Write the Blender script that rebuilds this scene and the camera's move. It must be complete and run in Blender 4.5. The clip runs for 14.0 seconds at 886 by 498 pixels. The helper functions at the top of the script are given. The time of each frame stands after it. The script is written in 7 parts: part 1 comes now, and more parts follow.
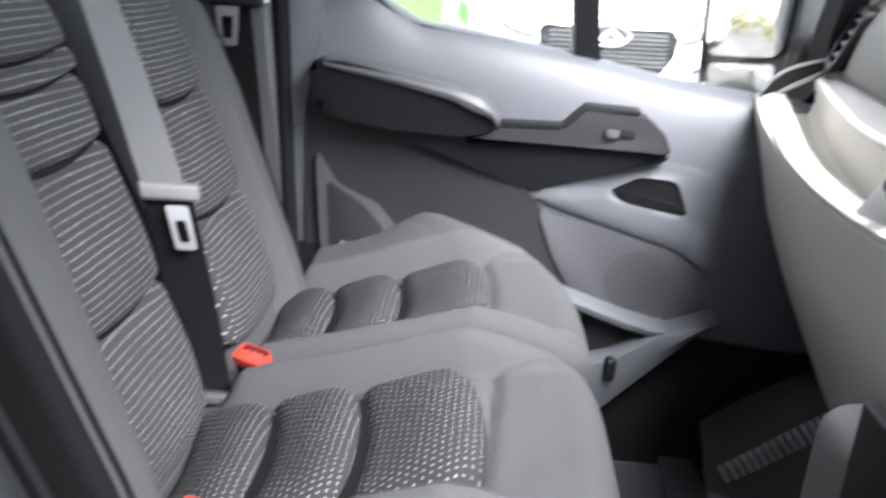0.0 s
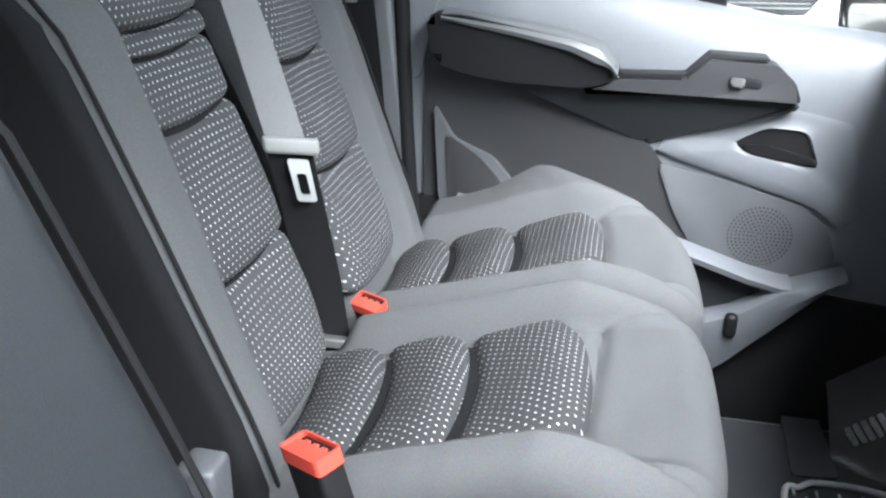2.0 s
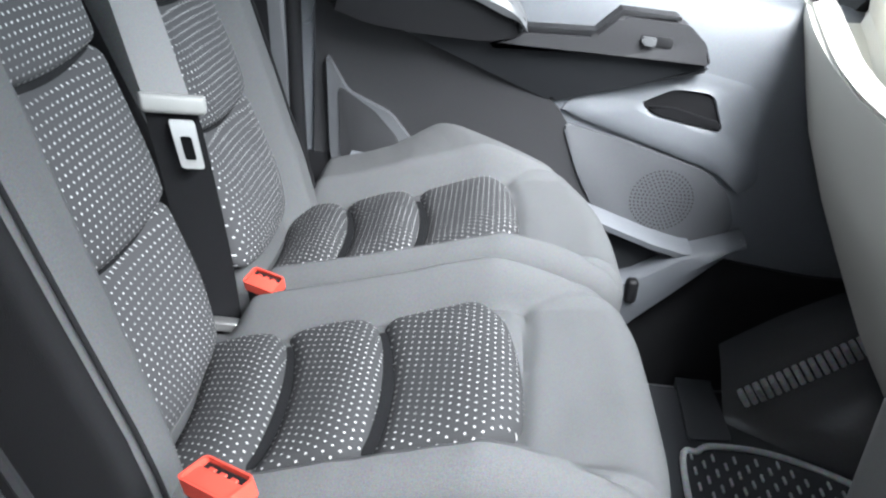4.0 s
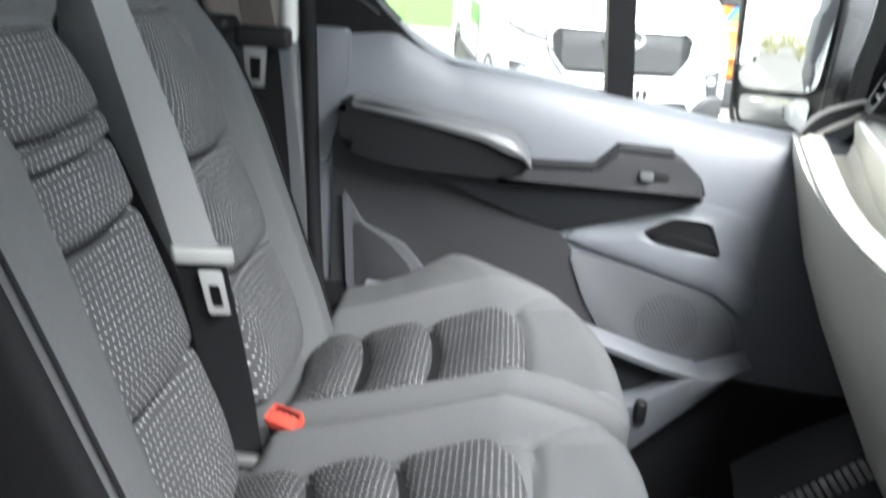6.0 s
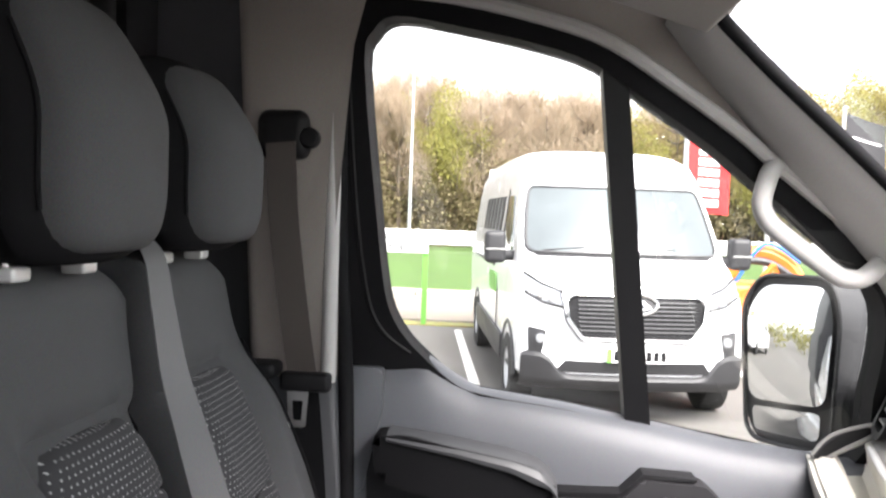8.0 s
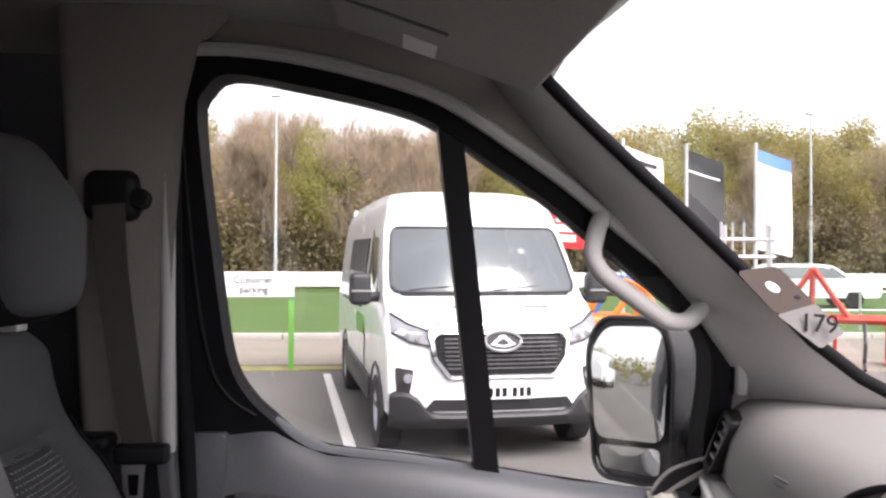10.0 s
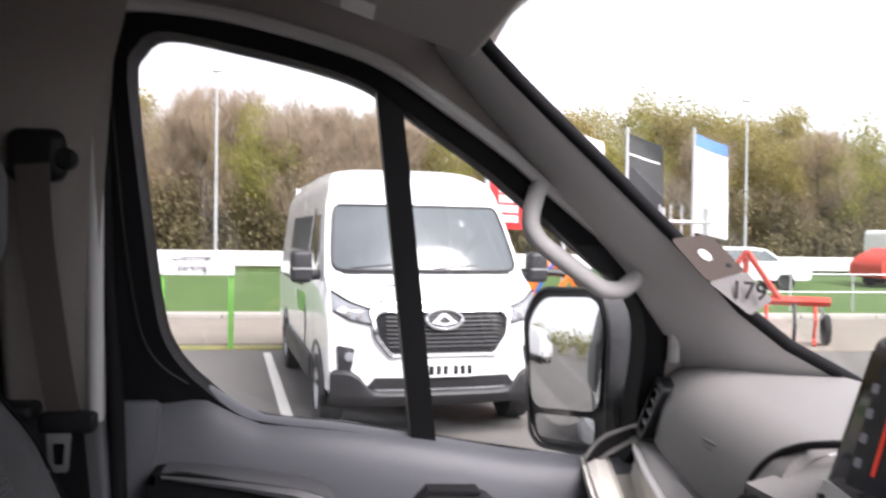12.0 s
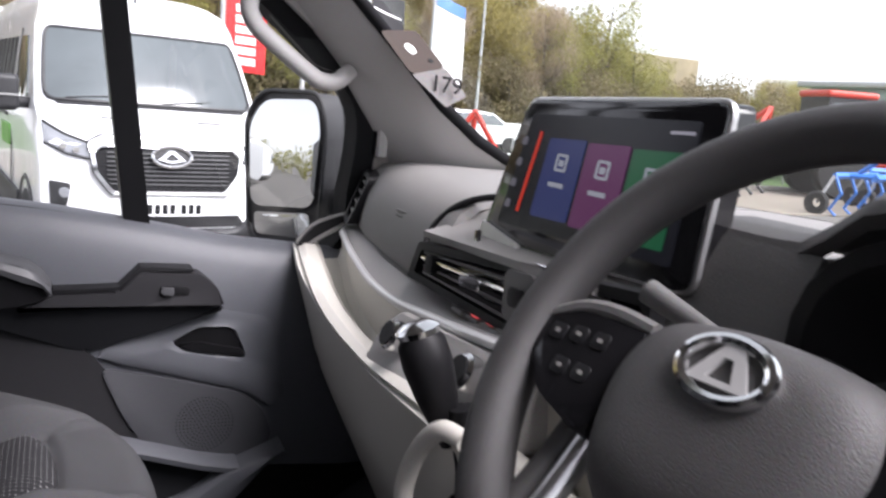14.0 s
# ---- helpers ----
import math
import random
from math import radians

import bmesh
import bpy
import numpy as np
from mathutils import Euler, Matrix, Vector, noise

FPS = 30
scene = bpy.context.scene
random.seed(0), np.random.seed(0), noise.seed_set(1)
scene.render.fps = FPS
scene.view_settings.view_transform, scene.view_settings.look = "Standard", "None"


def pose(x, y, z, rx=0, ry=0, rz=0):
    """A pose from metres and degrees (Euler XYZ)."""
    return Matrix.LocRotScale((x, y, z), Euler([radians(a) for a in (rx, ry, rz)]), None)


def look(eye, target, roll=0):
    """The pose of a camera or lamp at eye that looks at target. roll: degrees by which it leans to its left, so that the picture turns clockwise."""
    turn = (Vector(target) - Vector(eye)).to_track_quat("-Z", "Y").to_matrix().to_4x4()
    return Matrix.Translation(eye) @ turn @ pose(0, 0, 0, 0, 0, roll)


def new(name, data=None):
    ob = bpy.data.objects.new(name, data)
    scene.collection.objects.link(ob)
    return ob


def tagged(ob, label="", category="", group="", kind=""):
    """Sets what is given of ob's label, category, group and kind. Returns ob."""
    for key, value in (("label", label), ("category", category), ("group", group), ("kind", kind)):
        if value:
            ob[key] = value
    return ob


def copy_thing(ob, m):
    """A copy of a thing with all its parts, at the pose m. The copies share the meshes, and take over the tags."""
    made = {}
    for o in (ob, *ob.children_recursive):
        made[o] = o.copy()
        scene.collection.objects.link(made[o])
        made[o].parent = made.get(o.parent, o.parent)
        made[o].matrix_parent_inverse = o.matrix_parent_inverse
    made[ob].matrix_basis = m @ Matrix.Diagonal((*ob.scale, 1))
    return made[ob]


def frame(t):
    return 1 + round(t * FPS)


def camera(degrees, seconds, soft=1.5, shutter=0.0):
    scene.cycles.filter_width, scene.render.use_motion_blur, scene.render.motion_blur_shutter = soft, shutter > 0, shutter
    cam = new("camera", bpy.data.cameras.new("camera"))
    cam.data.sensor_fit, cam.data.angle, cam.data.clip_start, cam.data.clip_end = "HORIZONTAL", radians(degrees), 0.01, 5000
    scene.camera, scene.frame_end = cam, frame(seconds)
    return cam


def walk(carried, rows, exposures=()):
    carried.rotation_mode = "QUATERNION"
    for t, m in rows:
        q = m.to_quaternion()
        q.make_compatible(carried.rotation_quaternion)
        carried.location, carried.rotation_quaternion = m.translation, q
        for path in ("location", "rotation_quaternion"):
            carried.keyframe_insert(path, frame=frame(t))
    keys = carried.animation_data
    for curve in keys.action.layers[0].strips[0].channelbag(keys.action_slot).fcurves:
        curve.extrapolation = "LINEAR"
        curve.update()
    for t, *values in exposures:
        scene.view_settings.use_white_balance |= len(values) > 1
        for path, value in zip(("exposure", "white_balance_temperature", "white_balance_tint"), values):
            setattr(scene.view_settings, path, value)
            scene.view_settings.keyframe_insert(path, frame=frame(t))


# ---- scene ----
cam = camera(55.8, 14.0, soft=2.3, shutter=0.5)
PATH = [
    (0, (0.938, 0.365, 1.571), (0.847, 2.252, 0.916), 3.8),
    (0.5, (0.949, 0.343, 1.582), (0.631, 2.162, 0.814), 2.4),
    (1, (0.948, 0.336, 1.586), (0.603, 2.15, 0.819), 1.8),
    (1.5, (0.957, 0.342, 1.585), (0.589, 2.156, 0.827), 1.0),
    (2, (0.958, 0.353, 1.577), (0.577, 2.158, 0.804), 1.0),
    (2.5, (0.946, 0.378, 1.568), (0.664, 2.163, 0.711), 2.8),
    (3, (0.913, 0.424, 1.569), (0.779, 2.211, 0.681), 4.2),
    (5.5, (0.894, 0.446, 1.588), (0.858, 2.248, 0.721), 5.5),
    (6, (0.897, 0.41, 1.631), (0.789, 2.292, 0.963), 3.9),
    (6.5, (0.897, 0.383, 1.692), (0.731, 2.321, 1.225), 2.5),
    (7, (0.892, 0.371, 1.708), (0.71, 2.335, 1.379), 2.4),
    (7.5, (0.889, 0.36, 1.736), (0.701, 2.336, 1.495), 2.5),
    (8, (0.886, 0.34, 1.771), (0.689, 2.329, 1.686), 2.0),
    (10.5, (0.936, 0.344, 1.799), (1.112, 2.336, 1.813), -0.1),
    (11, (0.939, 0.345, 1.797), (1.136, 2.335, 1.788), -0.3),
    (11.5, (0.93, 0.344, 1.799), (1.085, 2.338, 1.807), -0.0),
    (12, (0.936, 0.351, 1.777), (1.184, 2.335, 1.746), 0.8),
    (12.5, (0.94, 0.369, 1.742), (1.384, 2.313, 1.591), 2.0),
    (13, (0.945, 0.353, 1.716), (1.607, 2.223, 1.466), 2.8),
    (13.5, (0.952, 0.292, 1.692), (1.717, 2.116, 1.395), 5.3),
    (14, (0.951, 0.25, 1.674), (1.798, 2.03, 1.334), 4.8),
]
walk(cam, [(t, look(eye, target, roll)) for t, eye, target, roll in PATH], [(0, 2.85, 6150, 16), (0.6, 3.08, 5950, 9), (3, 3.25, 5950, 8), (6, 3.0, 6150, 8), (7.5, 2.5, 6500, 14), (8.2, 2.3, 6600, 18), (10, 1.35, 6600, 24), (14, 1.35, 6250, 22)])

# ---------------------------------------------------------------- light
world = bpy.data.worlds.new("overcast_day")
scene.world = world
world.use_nodes = True
wn = world.node_tree.nodes
wl = world.node_tree.links
sky = wn.new("ShaderNodeTexSky")
sky.sky_type, sky.sun_disc = "NISHITA", False
sky.sun_elevation, sky.sun_rotation = radians(51), radians(145)
grey_out = wn.new("ShaderNodeHueSaturation")
grey_out.inputs["Saturation"].default_value = 0.12
wl.new(sky.outputs[0], grey_out.inputs["Color"])
wl.new(grey_out.outputs[0], wn["Background"].inputs[0])
wn["Background"].inputs[1].default_value = 0.15

sun_data = bpy.data.lights.new("sun", "SUN")
sun_data.energy, sun_data.angle, sun_data.color = 3.6, radians(42), (1.0, 0.97, 0.93)
sun_lamp = new("sun", sun_data)
sun_lamp.matrix_world = look((5.9, -8.4, 12.6), (0, 0, 0))


# ---------------------------------------------------------------- materials
def mat_new(name, rough=0.6, metal=0.0, spec=0.5):
    m = bpy.data.materials.new(name)
    m.use_nodes = True
    b = m.node_tree.nodes["Principled BSDF"]
    b.inputs["Roughness"].default_value = rough
    b.inputs["Metallic"].default_value = metal
    b.inputs["Specular IOR Level"].default_value = spec
    return m, m.node_tree.nodes, m.node_tree.links, b


def surface(name, col, rough=0.6, metal=0.0, grain=0.0, gscale=300.0, var=0.15, vscale=6.0, bump=0.0, bscale=400.0, spec=0.5, coat=0.0):
    """A colour with fine grain and broad uneven wear, and fine relief."""
    m, n, l, b = mat_new(name, rough, metal, spec)
    b.inputs["Coat Weight"].default_value = coat
    tc = n.new("ShaderNodeTexCoord")
    big = n.new("ShaderNodeTexNoise")
    big.inputs["Scale"].default_value, big.inputs["Detail"].default_value = vscale, 5
    fine = n.new("ShaderNodeTexNoise")
    fine.inputs["Scale"].default_value, fine.inputs["Detail"].default_value = gscale, 2
    l.new(tc.outputs["Object"], big.inputs["Vector"])
    l.new(tc.outputs["Object"], fine.inputs["Vector"])
    mix1 = n.new("ShaderNodeMix")
    mix1.data_type = "RGBA"
    mix1.inputs["A"].default_value = (*[c * (1 - var) for c in col], 1)
    mix1.inputs["B"].default_value = (*[min(1, c * (1 + var)) for c in col], 1)
    l.new(big.outputs["Fac"], mix1.inputs["Factor"])
    mix2 = n.new("ShaderNodeMix")
    mix2.data_type, mix2.blend_type = "RGBA", "OVERLAY"
    mix2.inputs["Factor"].default_value = grain
    l.new(mix1.outputs["Result"], mix2.inputs["A"])
    l.new(fine.outputs["Color"], mix2.inputs["B"])
    hs = n.new("ShaderNodeHueSaturation")
    hs.inputs["Saturation"].default_value = 1.0
    l.new(mix2.outputs["Result"], hs.inputs["Color"])
    l.new(hs.outputs[0], b.inputs["Base Color"])
    rr = n.new("ShaderNodeMapRange")
    rr.inputs["To Min"].default_value, rr.inputs["To Max"].default_value = max(0, rough - 0.08), min(1, rough + 0.08)
    l.new(big.outputs["Fac"], rr.inputs["Value"])
    l.new(rr.outputs[0], b.inputs["Roughness"])
    if bump:
        bn = n.new("ShaderNodeTexNoise")
        bn.inputs["Scale"].default_value = bscale
        l.new(tc.outputs["Object"], bn.inputs["Vector"])
        bp = n.new("ShaderNodeBump")
        bp.inputs["Strength"].default_value, bp.inputs["Distance"].default_value = bump, 0.002
        l.new(bn.outputs["Fac"], bp.inputs["Height"])
        l.new(bp.outputs[0], b.inputs["Normal"])
    return m


def woven(name, col, dot, ax, pitch=0.0086, bump=0.25):
    """Dark upholstery with a staggered grid of small pale stitches over the two axes ax, and fine ribs."""
    m, n, l, b = mat_new(name, 0.85)
    b.inputs["Specular IOR Level"].default_value = 0.2
    tc = n.new("ShaderNodeTexCoord")
    sp = n.new("ShaderNodeSeparateXYZ")
    l.new(tc.outputs["Object"], sp.inputs[0])

    def op(kind, a, c=None):
        q = n.new("ShaderNodeMath")
        q.operation = kind
        for i, v in enumerate((a, c)):
            if v is None:
                continue
            if isinstance(v, (int, float)):
                q.inputs[i].default_value = v
            else:
                l.new(v, q.inputs[i])
        return q.outputs[0]

    u = op("DIVIDE", sp.outputs[ax[0]], pitch)
    v = op("DIVIDE", sp.outputs[ax[1]], pitch * 0.8)
    row = op("FLOOR", v)
    shift = op("MULTIPLY", op("MODULO", op("ADD", row, 4000.0), 2.0), 0.5)
    du = op("ABSOLUTE", op("SUBTRACT", op("FRACT", op("ADD", op("ADD", u, shift), 4000.0)), 0.5))
    dv = op("ABSOLUTE", op("SUBTRACT", op("FRACT", op("ADD", v, 4000.0)), 0.5))
    inside = op("MULTIPLY", op("LESS_THAN", du, 0.085), op("LESS_THAN", dv, 0.145))
    wob = n.new("ShaderNodeTexNoise")
    wob.inputs["Scale"].default_value = 14
    l.new(tc.outputs["Object"], wob.inputs["Vector"])
    inside = op("MULTIPLY", inside, op("ADD", op("MULTIPLY", wob.outputs["Fac"], 1.2), 0.1))
    mix = n.new("ShaderNodeMix")
    mix.data_type = "RGBA"
    mix.inputs["A"].default_value, mix.inputs["B"].default_value = (*col, 1), (*dot, 1)
    l.new(inside, mix.inputs["Factor"])
    l.new(mix.outputs["Result"], b.inputs["Base Color"])
    bp = n.new("ShaderNodeBump")
    bp.inputs["Strength"].default_value, bp.inputs["Distance"].default_value = bump, 0.0012
    l.new(inside, bp.inputs["Height"])
    l.new(bp.outputs[0], b.inputs["Normal"])
    return m


def clear(name, tint=(0.95, 0.97, 0.96), gloss=0.05):
    """Thin sheet glass: light goes straight through, with a faint mirror gloss."""
    m = bpy.data.materials.new(name)
    m.use_nodes = True
    n, l = m.node_tree.nodes, m.node_tree.links
    n.remove(n["Principled BSDF"])
    t = n.new("ShaderNodeBsdfTransparent")
    t.inputs[0].default_value = (*tint, 1)
    g = n.new("ShaderNodeBsdfGlossy")
    g.inputs["Roughness"].default_value = 0.02
    mx = n.new("ShaderNodeMixShader")
    mx.inputs[0].default_value = gloss
    l.new(t.outputs[0], mx.inputs[1])
    l.new(g.outputs[0], mx.inputs[2])
    l.new(mx.outputs[0], n["Material Output"].inputs[0])
    return m


def glow(name, col, strength=1.0):
    m, n, l, b = mat_new(name, 0.2)
    b.inputs["Base Color"].default_value = (0.006, 0.006, 0.006, 1)
    b.inputs["Specular IOR Level"].default_value = 0.15
    b.inputs["Emission Color"].default_value = (*col, 1)
    b.inputs["Emission Strength"].default_value = strength
    return m


FABRIC = surface("grey_upholstery", (0.066, 0.067, 0.070), 0.88, grain=0.5, gscale=700, var=0.1, bump=0.35, bscale=1100, spec=0.3)
# driver's seat cloth with the shade over it put into the colour
SEAT_SHADED = surface("shaded_seat_cloth", (0.018, 0.020, 0.023), 0.5, grain=0.4, gscale=700, var=0.1, bump=0.25, bscale=900, spec=0.3)
FABRIC_DARK = surface("black_side_cloth", (0.01, 0.01, 0.011), 0.85, grain=0.4, gscale=700, bump=0.25, bscale=1100, spec=0.1)
# one cloth: flat copy darker, upright copy lighter, brightness put into the colour
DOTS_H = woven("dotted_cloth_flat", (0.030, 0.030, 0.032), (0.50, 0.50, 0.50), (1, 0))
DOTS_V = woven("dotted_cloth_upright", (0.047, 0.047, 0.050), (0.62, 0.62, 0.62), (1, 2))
DOOR_GREY = surface("door_plastic_grey", (0.092, 0.097, 0.108), 0.45, grain=0.25, gscale=500, var=0.06, bump=0.25, bscale=900)
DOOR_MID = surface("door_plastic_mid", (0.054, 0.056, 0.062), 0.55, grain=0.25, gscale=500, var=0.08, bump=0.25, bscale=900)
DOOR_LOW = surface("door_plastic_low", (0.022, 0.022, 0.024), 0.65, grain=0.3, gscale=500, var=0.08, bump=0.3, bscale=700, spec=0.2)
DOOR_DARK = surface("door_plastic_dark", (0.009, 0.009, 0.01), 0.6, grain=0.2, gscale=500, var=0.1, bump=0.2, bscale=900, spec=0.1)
SATIN = surface("satin_silver_plastic", (0.06, 0.062, 0.066), 0.5, metal=0.0, var=0.06)
SATIN_LIGHT = surface("pale_silver_plastic", (0.62, 0.62, 0.61), 0.35, metal=0.35, var=0.04)
BLACK = surface("black_plastic", (0.009, 0.009, 0.01), 0.5, grain=0.2, var=0.1, bump=0.15, bscale=800, spec=0.2)
GLOSS_BLACK = surface("gloss_black", (0.008, 0.008, 0.009), 0.12, var=0.05)
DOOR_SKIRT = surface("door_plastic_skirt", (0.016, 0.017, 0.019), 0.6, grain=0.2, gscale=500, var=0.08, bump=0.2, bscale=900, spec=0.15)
RUBBER = surface("black_rubber", (0.009, 0.009, 0.01), 0.7, grain=0.3, gscale=200, var=0.15, bump=0.2, bscale=400, spec=0.1)
BEIGE = surface("pillar_trim_beige", (0.47, 0.46, 0.45), 0.7, grain=0.3, gscale=600, var=0.05, bump=0.3, bscale=700)
# beige trim again, with the falloff of light put into its colour
PILLAR_SHADED = surface("pillar_trim_shaded", (0.24, 0.215, 0.2), 0.7, grain=0.3, gscale=600, var=0.06, bump=0.3, bscale=700)
LINER = surface("headliner_cloth", (0.33, 0.31, 0.29), 0.92, grain=0.4, gscale=500, var=0.06, bump=0.4, bscale=900)
CREAM = surface("dash_plastic_cream", (0.64, 0.62, 0.56), 0.45, grain=0.2, gscale=600, var=0.05, bump=0.25, bscale=900)
DASH_TOP = surface("dash_pad_grey", (0.2, 0.195, 0.188), 0.6, grain=0.3, gscale=500, var=0.06, bump=0.35, bscale=800)
# pad grey lightened in colour to replace light missing on ledge and climate panel
DASH_LIFTED = surface("dash_plastic_lifted", (0.36, 0.35, 0.335), 0.55, grain=0.3, gscale=500, var=0.06, bump=0.3, bscale=800)
FLOOR_RUBBER = surface("floor_rubber", (0.085, 0.087, 0.094), 0.5, grain=0.3, gscale=200, var=0.2, bump=0.3, bscale=300)
DASH_MID = surface("dash_plastic_grey", (0.13, 0.128, 0.125), 0.5, grain=0.3, gscale=500, var=0.06, bump=0.25, bscale=800)
DASH_DARK = surface("dash_plastic_dark", (0.05, 0.049, 0.048), 0.55, grain=0.3, gscale=500, var=0.06, bump=0.3, bscale=800)
CHROME = surface("chrome", (0.8, 0.8, 0.8), 0.12, metal=1.0, var=0.03)
STEEL = surface("brushed_steel", (0.55, 0.55, 0.55), 0.3, metal=0.9, var=0.08)
WHITE_PL = surface("white_plastic", (0.22, 0.22, 0.217), 0.4, var=0.04)
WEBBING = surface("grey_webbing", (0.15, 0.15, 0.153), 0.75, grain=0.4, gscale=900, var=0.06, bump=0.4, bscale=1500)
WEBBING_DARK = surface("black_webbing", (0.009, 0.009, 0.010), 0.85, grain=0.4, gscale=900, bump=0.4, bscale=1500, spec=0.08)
WEBBING_BROWN = surface("brown_webbing", (0.06, 0.05, 0.045), 0.75, grain=0.4, gscale=900, bump=0.4, bscale=1500)
RED_PL = surface("red_plastic", (0.5, 0.06, 0.04), 0.4, var=0.06)
HUB = surface("hub_plastic", (0.06, 0.058, 0.058), 0.5, grain=0.3, gscale=600, bump=0.3, bscale=900)
LEATHER = surface("wheel_leather", (0.034, 0.033, 0.033), 0.55, grain=0.4, gscale=700, bump=0.4, bscale=1200)
MIRROR = surface("mirror_glass", (0.6, 0.61, 0.61), 0.0, metal=1.0, var=0.0)
MIRROR.node_tree.nodes["Map Range"].inputs["To Max"].default_value = 0.0
GLASS = clear("window_glass")
SCREEN_GLASS = clear("windscreen_glass", (0.93, 0.96, 0.94), 0.04)
CARD = surface("brown_card", (0.035, 0.022, 0.016), 0.7, grain=0.3, var=0.1)
CARD_GREY = surface("grey_card", (0.13, 0.122, 0.12), 0.7, grain=0.3, var=0.1)
PAPER = surface("white_paper", (0.7, 0.7, 0.68), 0.8, var=0.04)
ASPHALT = surface("asphalt", (0.12, 0.113, 0.105), 0.85, grain=0.6, gscale=90, var=0.3, vscale=0.6, bump=0.6, bscale=120)
GRAVEL = surface("pale_gravel", (0.2, 0.175, 0.145), 0.9, grain=0.6, gscale=30, var=0.25, vscale=0.8, bump=0.6, bscale=60)
CONCRETE = surface("concrete_kerb", (0.33, 0.31, 0.28), 0.85, grain=0.5, gscale=40, var=0.2, vscale=2, bump=0.4, bscale=80)
GRASS = surface("lawn", (0.055, 0.105, 0.022), 0.9, grain=0.6, gscale=25, var=0.35, vscale=0.5, bump=0.8, bscale=50)
LINE_PAINT = surface("road_paint", (0.62, 0.61, 0.58), 0.7, grain=0.5, gscale=40, var=0.2, vscale=5)
VAN_WHITE = surface("white_van_paint", (0.8, 0.81, 0.82), 0.25, var=0.02, coat=0.6)
VAN_DARK = surface("van_dark_plastic", (0.022, 0.022, 0.024), 0.5, var=0.1)
VAN_GLASS = surface("dark_tinted_glass", (0.09, 0.105, 0.11), 0.1, var=0.45, vscale=1.6, spec=0.8, coat=1.0)
LAMP_GLASS = surface("headlamp_lens", (0.28, 0.29, 0.31), 0.08, metal=0.3, var=0.4, vscale=8)
TYRE = surface("tyre_rubber", (0.015, 0.015, 0.015), 0.8, var=0.2)
GREEN_PAINT = surface("green_post_paint", (0.13, 0.36, 0.06), 0.5, var=0.08)
SIGN_WHITE = surface("sign_white", (0.78, 0.78, 0.78), 0.4, var=0.03)
BARK = surface("bark", (0.12, 0.095, 0.07), 0.9, grain=0.5, gscale=30, var=0.3, vscale=3, bump=0.6, bscale=20)
RED_PAINT = surface("machine_red", (0.55, 0.05, 0.03), 0.4, var=0.1)
ORANGE_PAINT = surface("machine_orange", (0.75, 0.2, 0.03), 0.4, var=0.1)
BLUE_PAINT = surface("machine_blue", (0.03, 0.16, 0.55), 0.4, var=0.1)
GALV = surface("galvanised_steel", (0.5, 0.51, 0.52), 0.45, metal=0.6, var=0.12)


def leafy(name, cols):
    m, n, l, b = mat_new(name, 0.8, spec=0.2)
    g = n.new("ShaderNodeNewGeometry")
    r = n.new("ShaderNodeValToRGB")
    el = r.color_ramp.elements
    el[0].color, el[1].color = (*cols[0], 1), (*cols[-1], 1)
    for i, c in enumerate(cols[1:-1]):
        e = el.new((i + 1) / (len(cols) - 1))
        e.color = (*c, 1)
    l.new(g.outputs["Random Per Island"], r.inputs[0])
    l.new(r.outputs[0], b.inputs["Base Color"])
    tl = n.new("ShaderNodeBsdfTranslucent")
    l.new(r.outputs[0], tl.inputs["Color"])
    mx = n.new("ShaderNodeMixShader")
    mx.inputs[0].default_value = 0.45
    l.new(b.outputs[0], mx.inputs[1])
    l.new(tl.outputs[0], mx.inputs[2])
    l.new(mx.outputs[0], n["Material Output"].inputs[0])
    return m


LEAF_OLIVE = leafy("olive_leaves", [(0.26, 0.22, 0.1), (0.34, 0.29, 0.12), (0.42, 0.35, 0.12), (0.3, 0.26, 0.12)])
LEAF_RUST = leafy("rust_leaves", [(0.3, 0.235, 0.15), (0.36, 0.28, 0.17), (0.32, 0.25, 0.17), (0.4, 0.32, 0.17)])
LEAF_GREEN = leafy("green_leaves", [(0.22, 0.22, 0.08), (0.3, 0.29, 0.09), (0.4, 0.37, 0.1)])
TWIG = leafy("bare_twigs", [(0.34, 0.27, 0.2), (0.46, 0.38, 0.29), (0.4, 0.3, 0.22)])


# ---------------------------------------------------------------- mesh tools
def part(name, bm, material, parent=None, label="", smooth=True):
    """Links a bmesh as one mesh object under a thing or a part."""
    me = bpy.data.meshes.new(name)
    bmesh.ops.recalc_face_normals(bm, faces=bm.faces[:])
    if smooth:
        for f in bm.faces:
            f.smooth = True
        for e in bm.edges:
            if len(e.link_faces) == 2 and e.calc_face_angle(0) > radians(38):
                e.smooth = False
    bm.to_mesh(me)
    bm.free()
    me.materials.append(material)
    ob = new(name, me)
    if parent is not None:
        ob.parent = parent
    if label:
        ob["label"] = label
    return ob


def thing(name, label, category, at=(0, 0, 0), group="", kind="", turn=0.0):
    ob = new(name)
    ob.empty_display_size = 0.1
    ob.matrix_world = pose(*at, 0, 0, turn)
    return tagged(ob, label, category, group, kind)


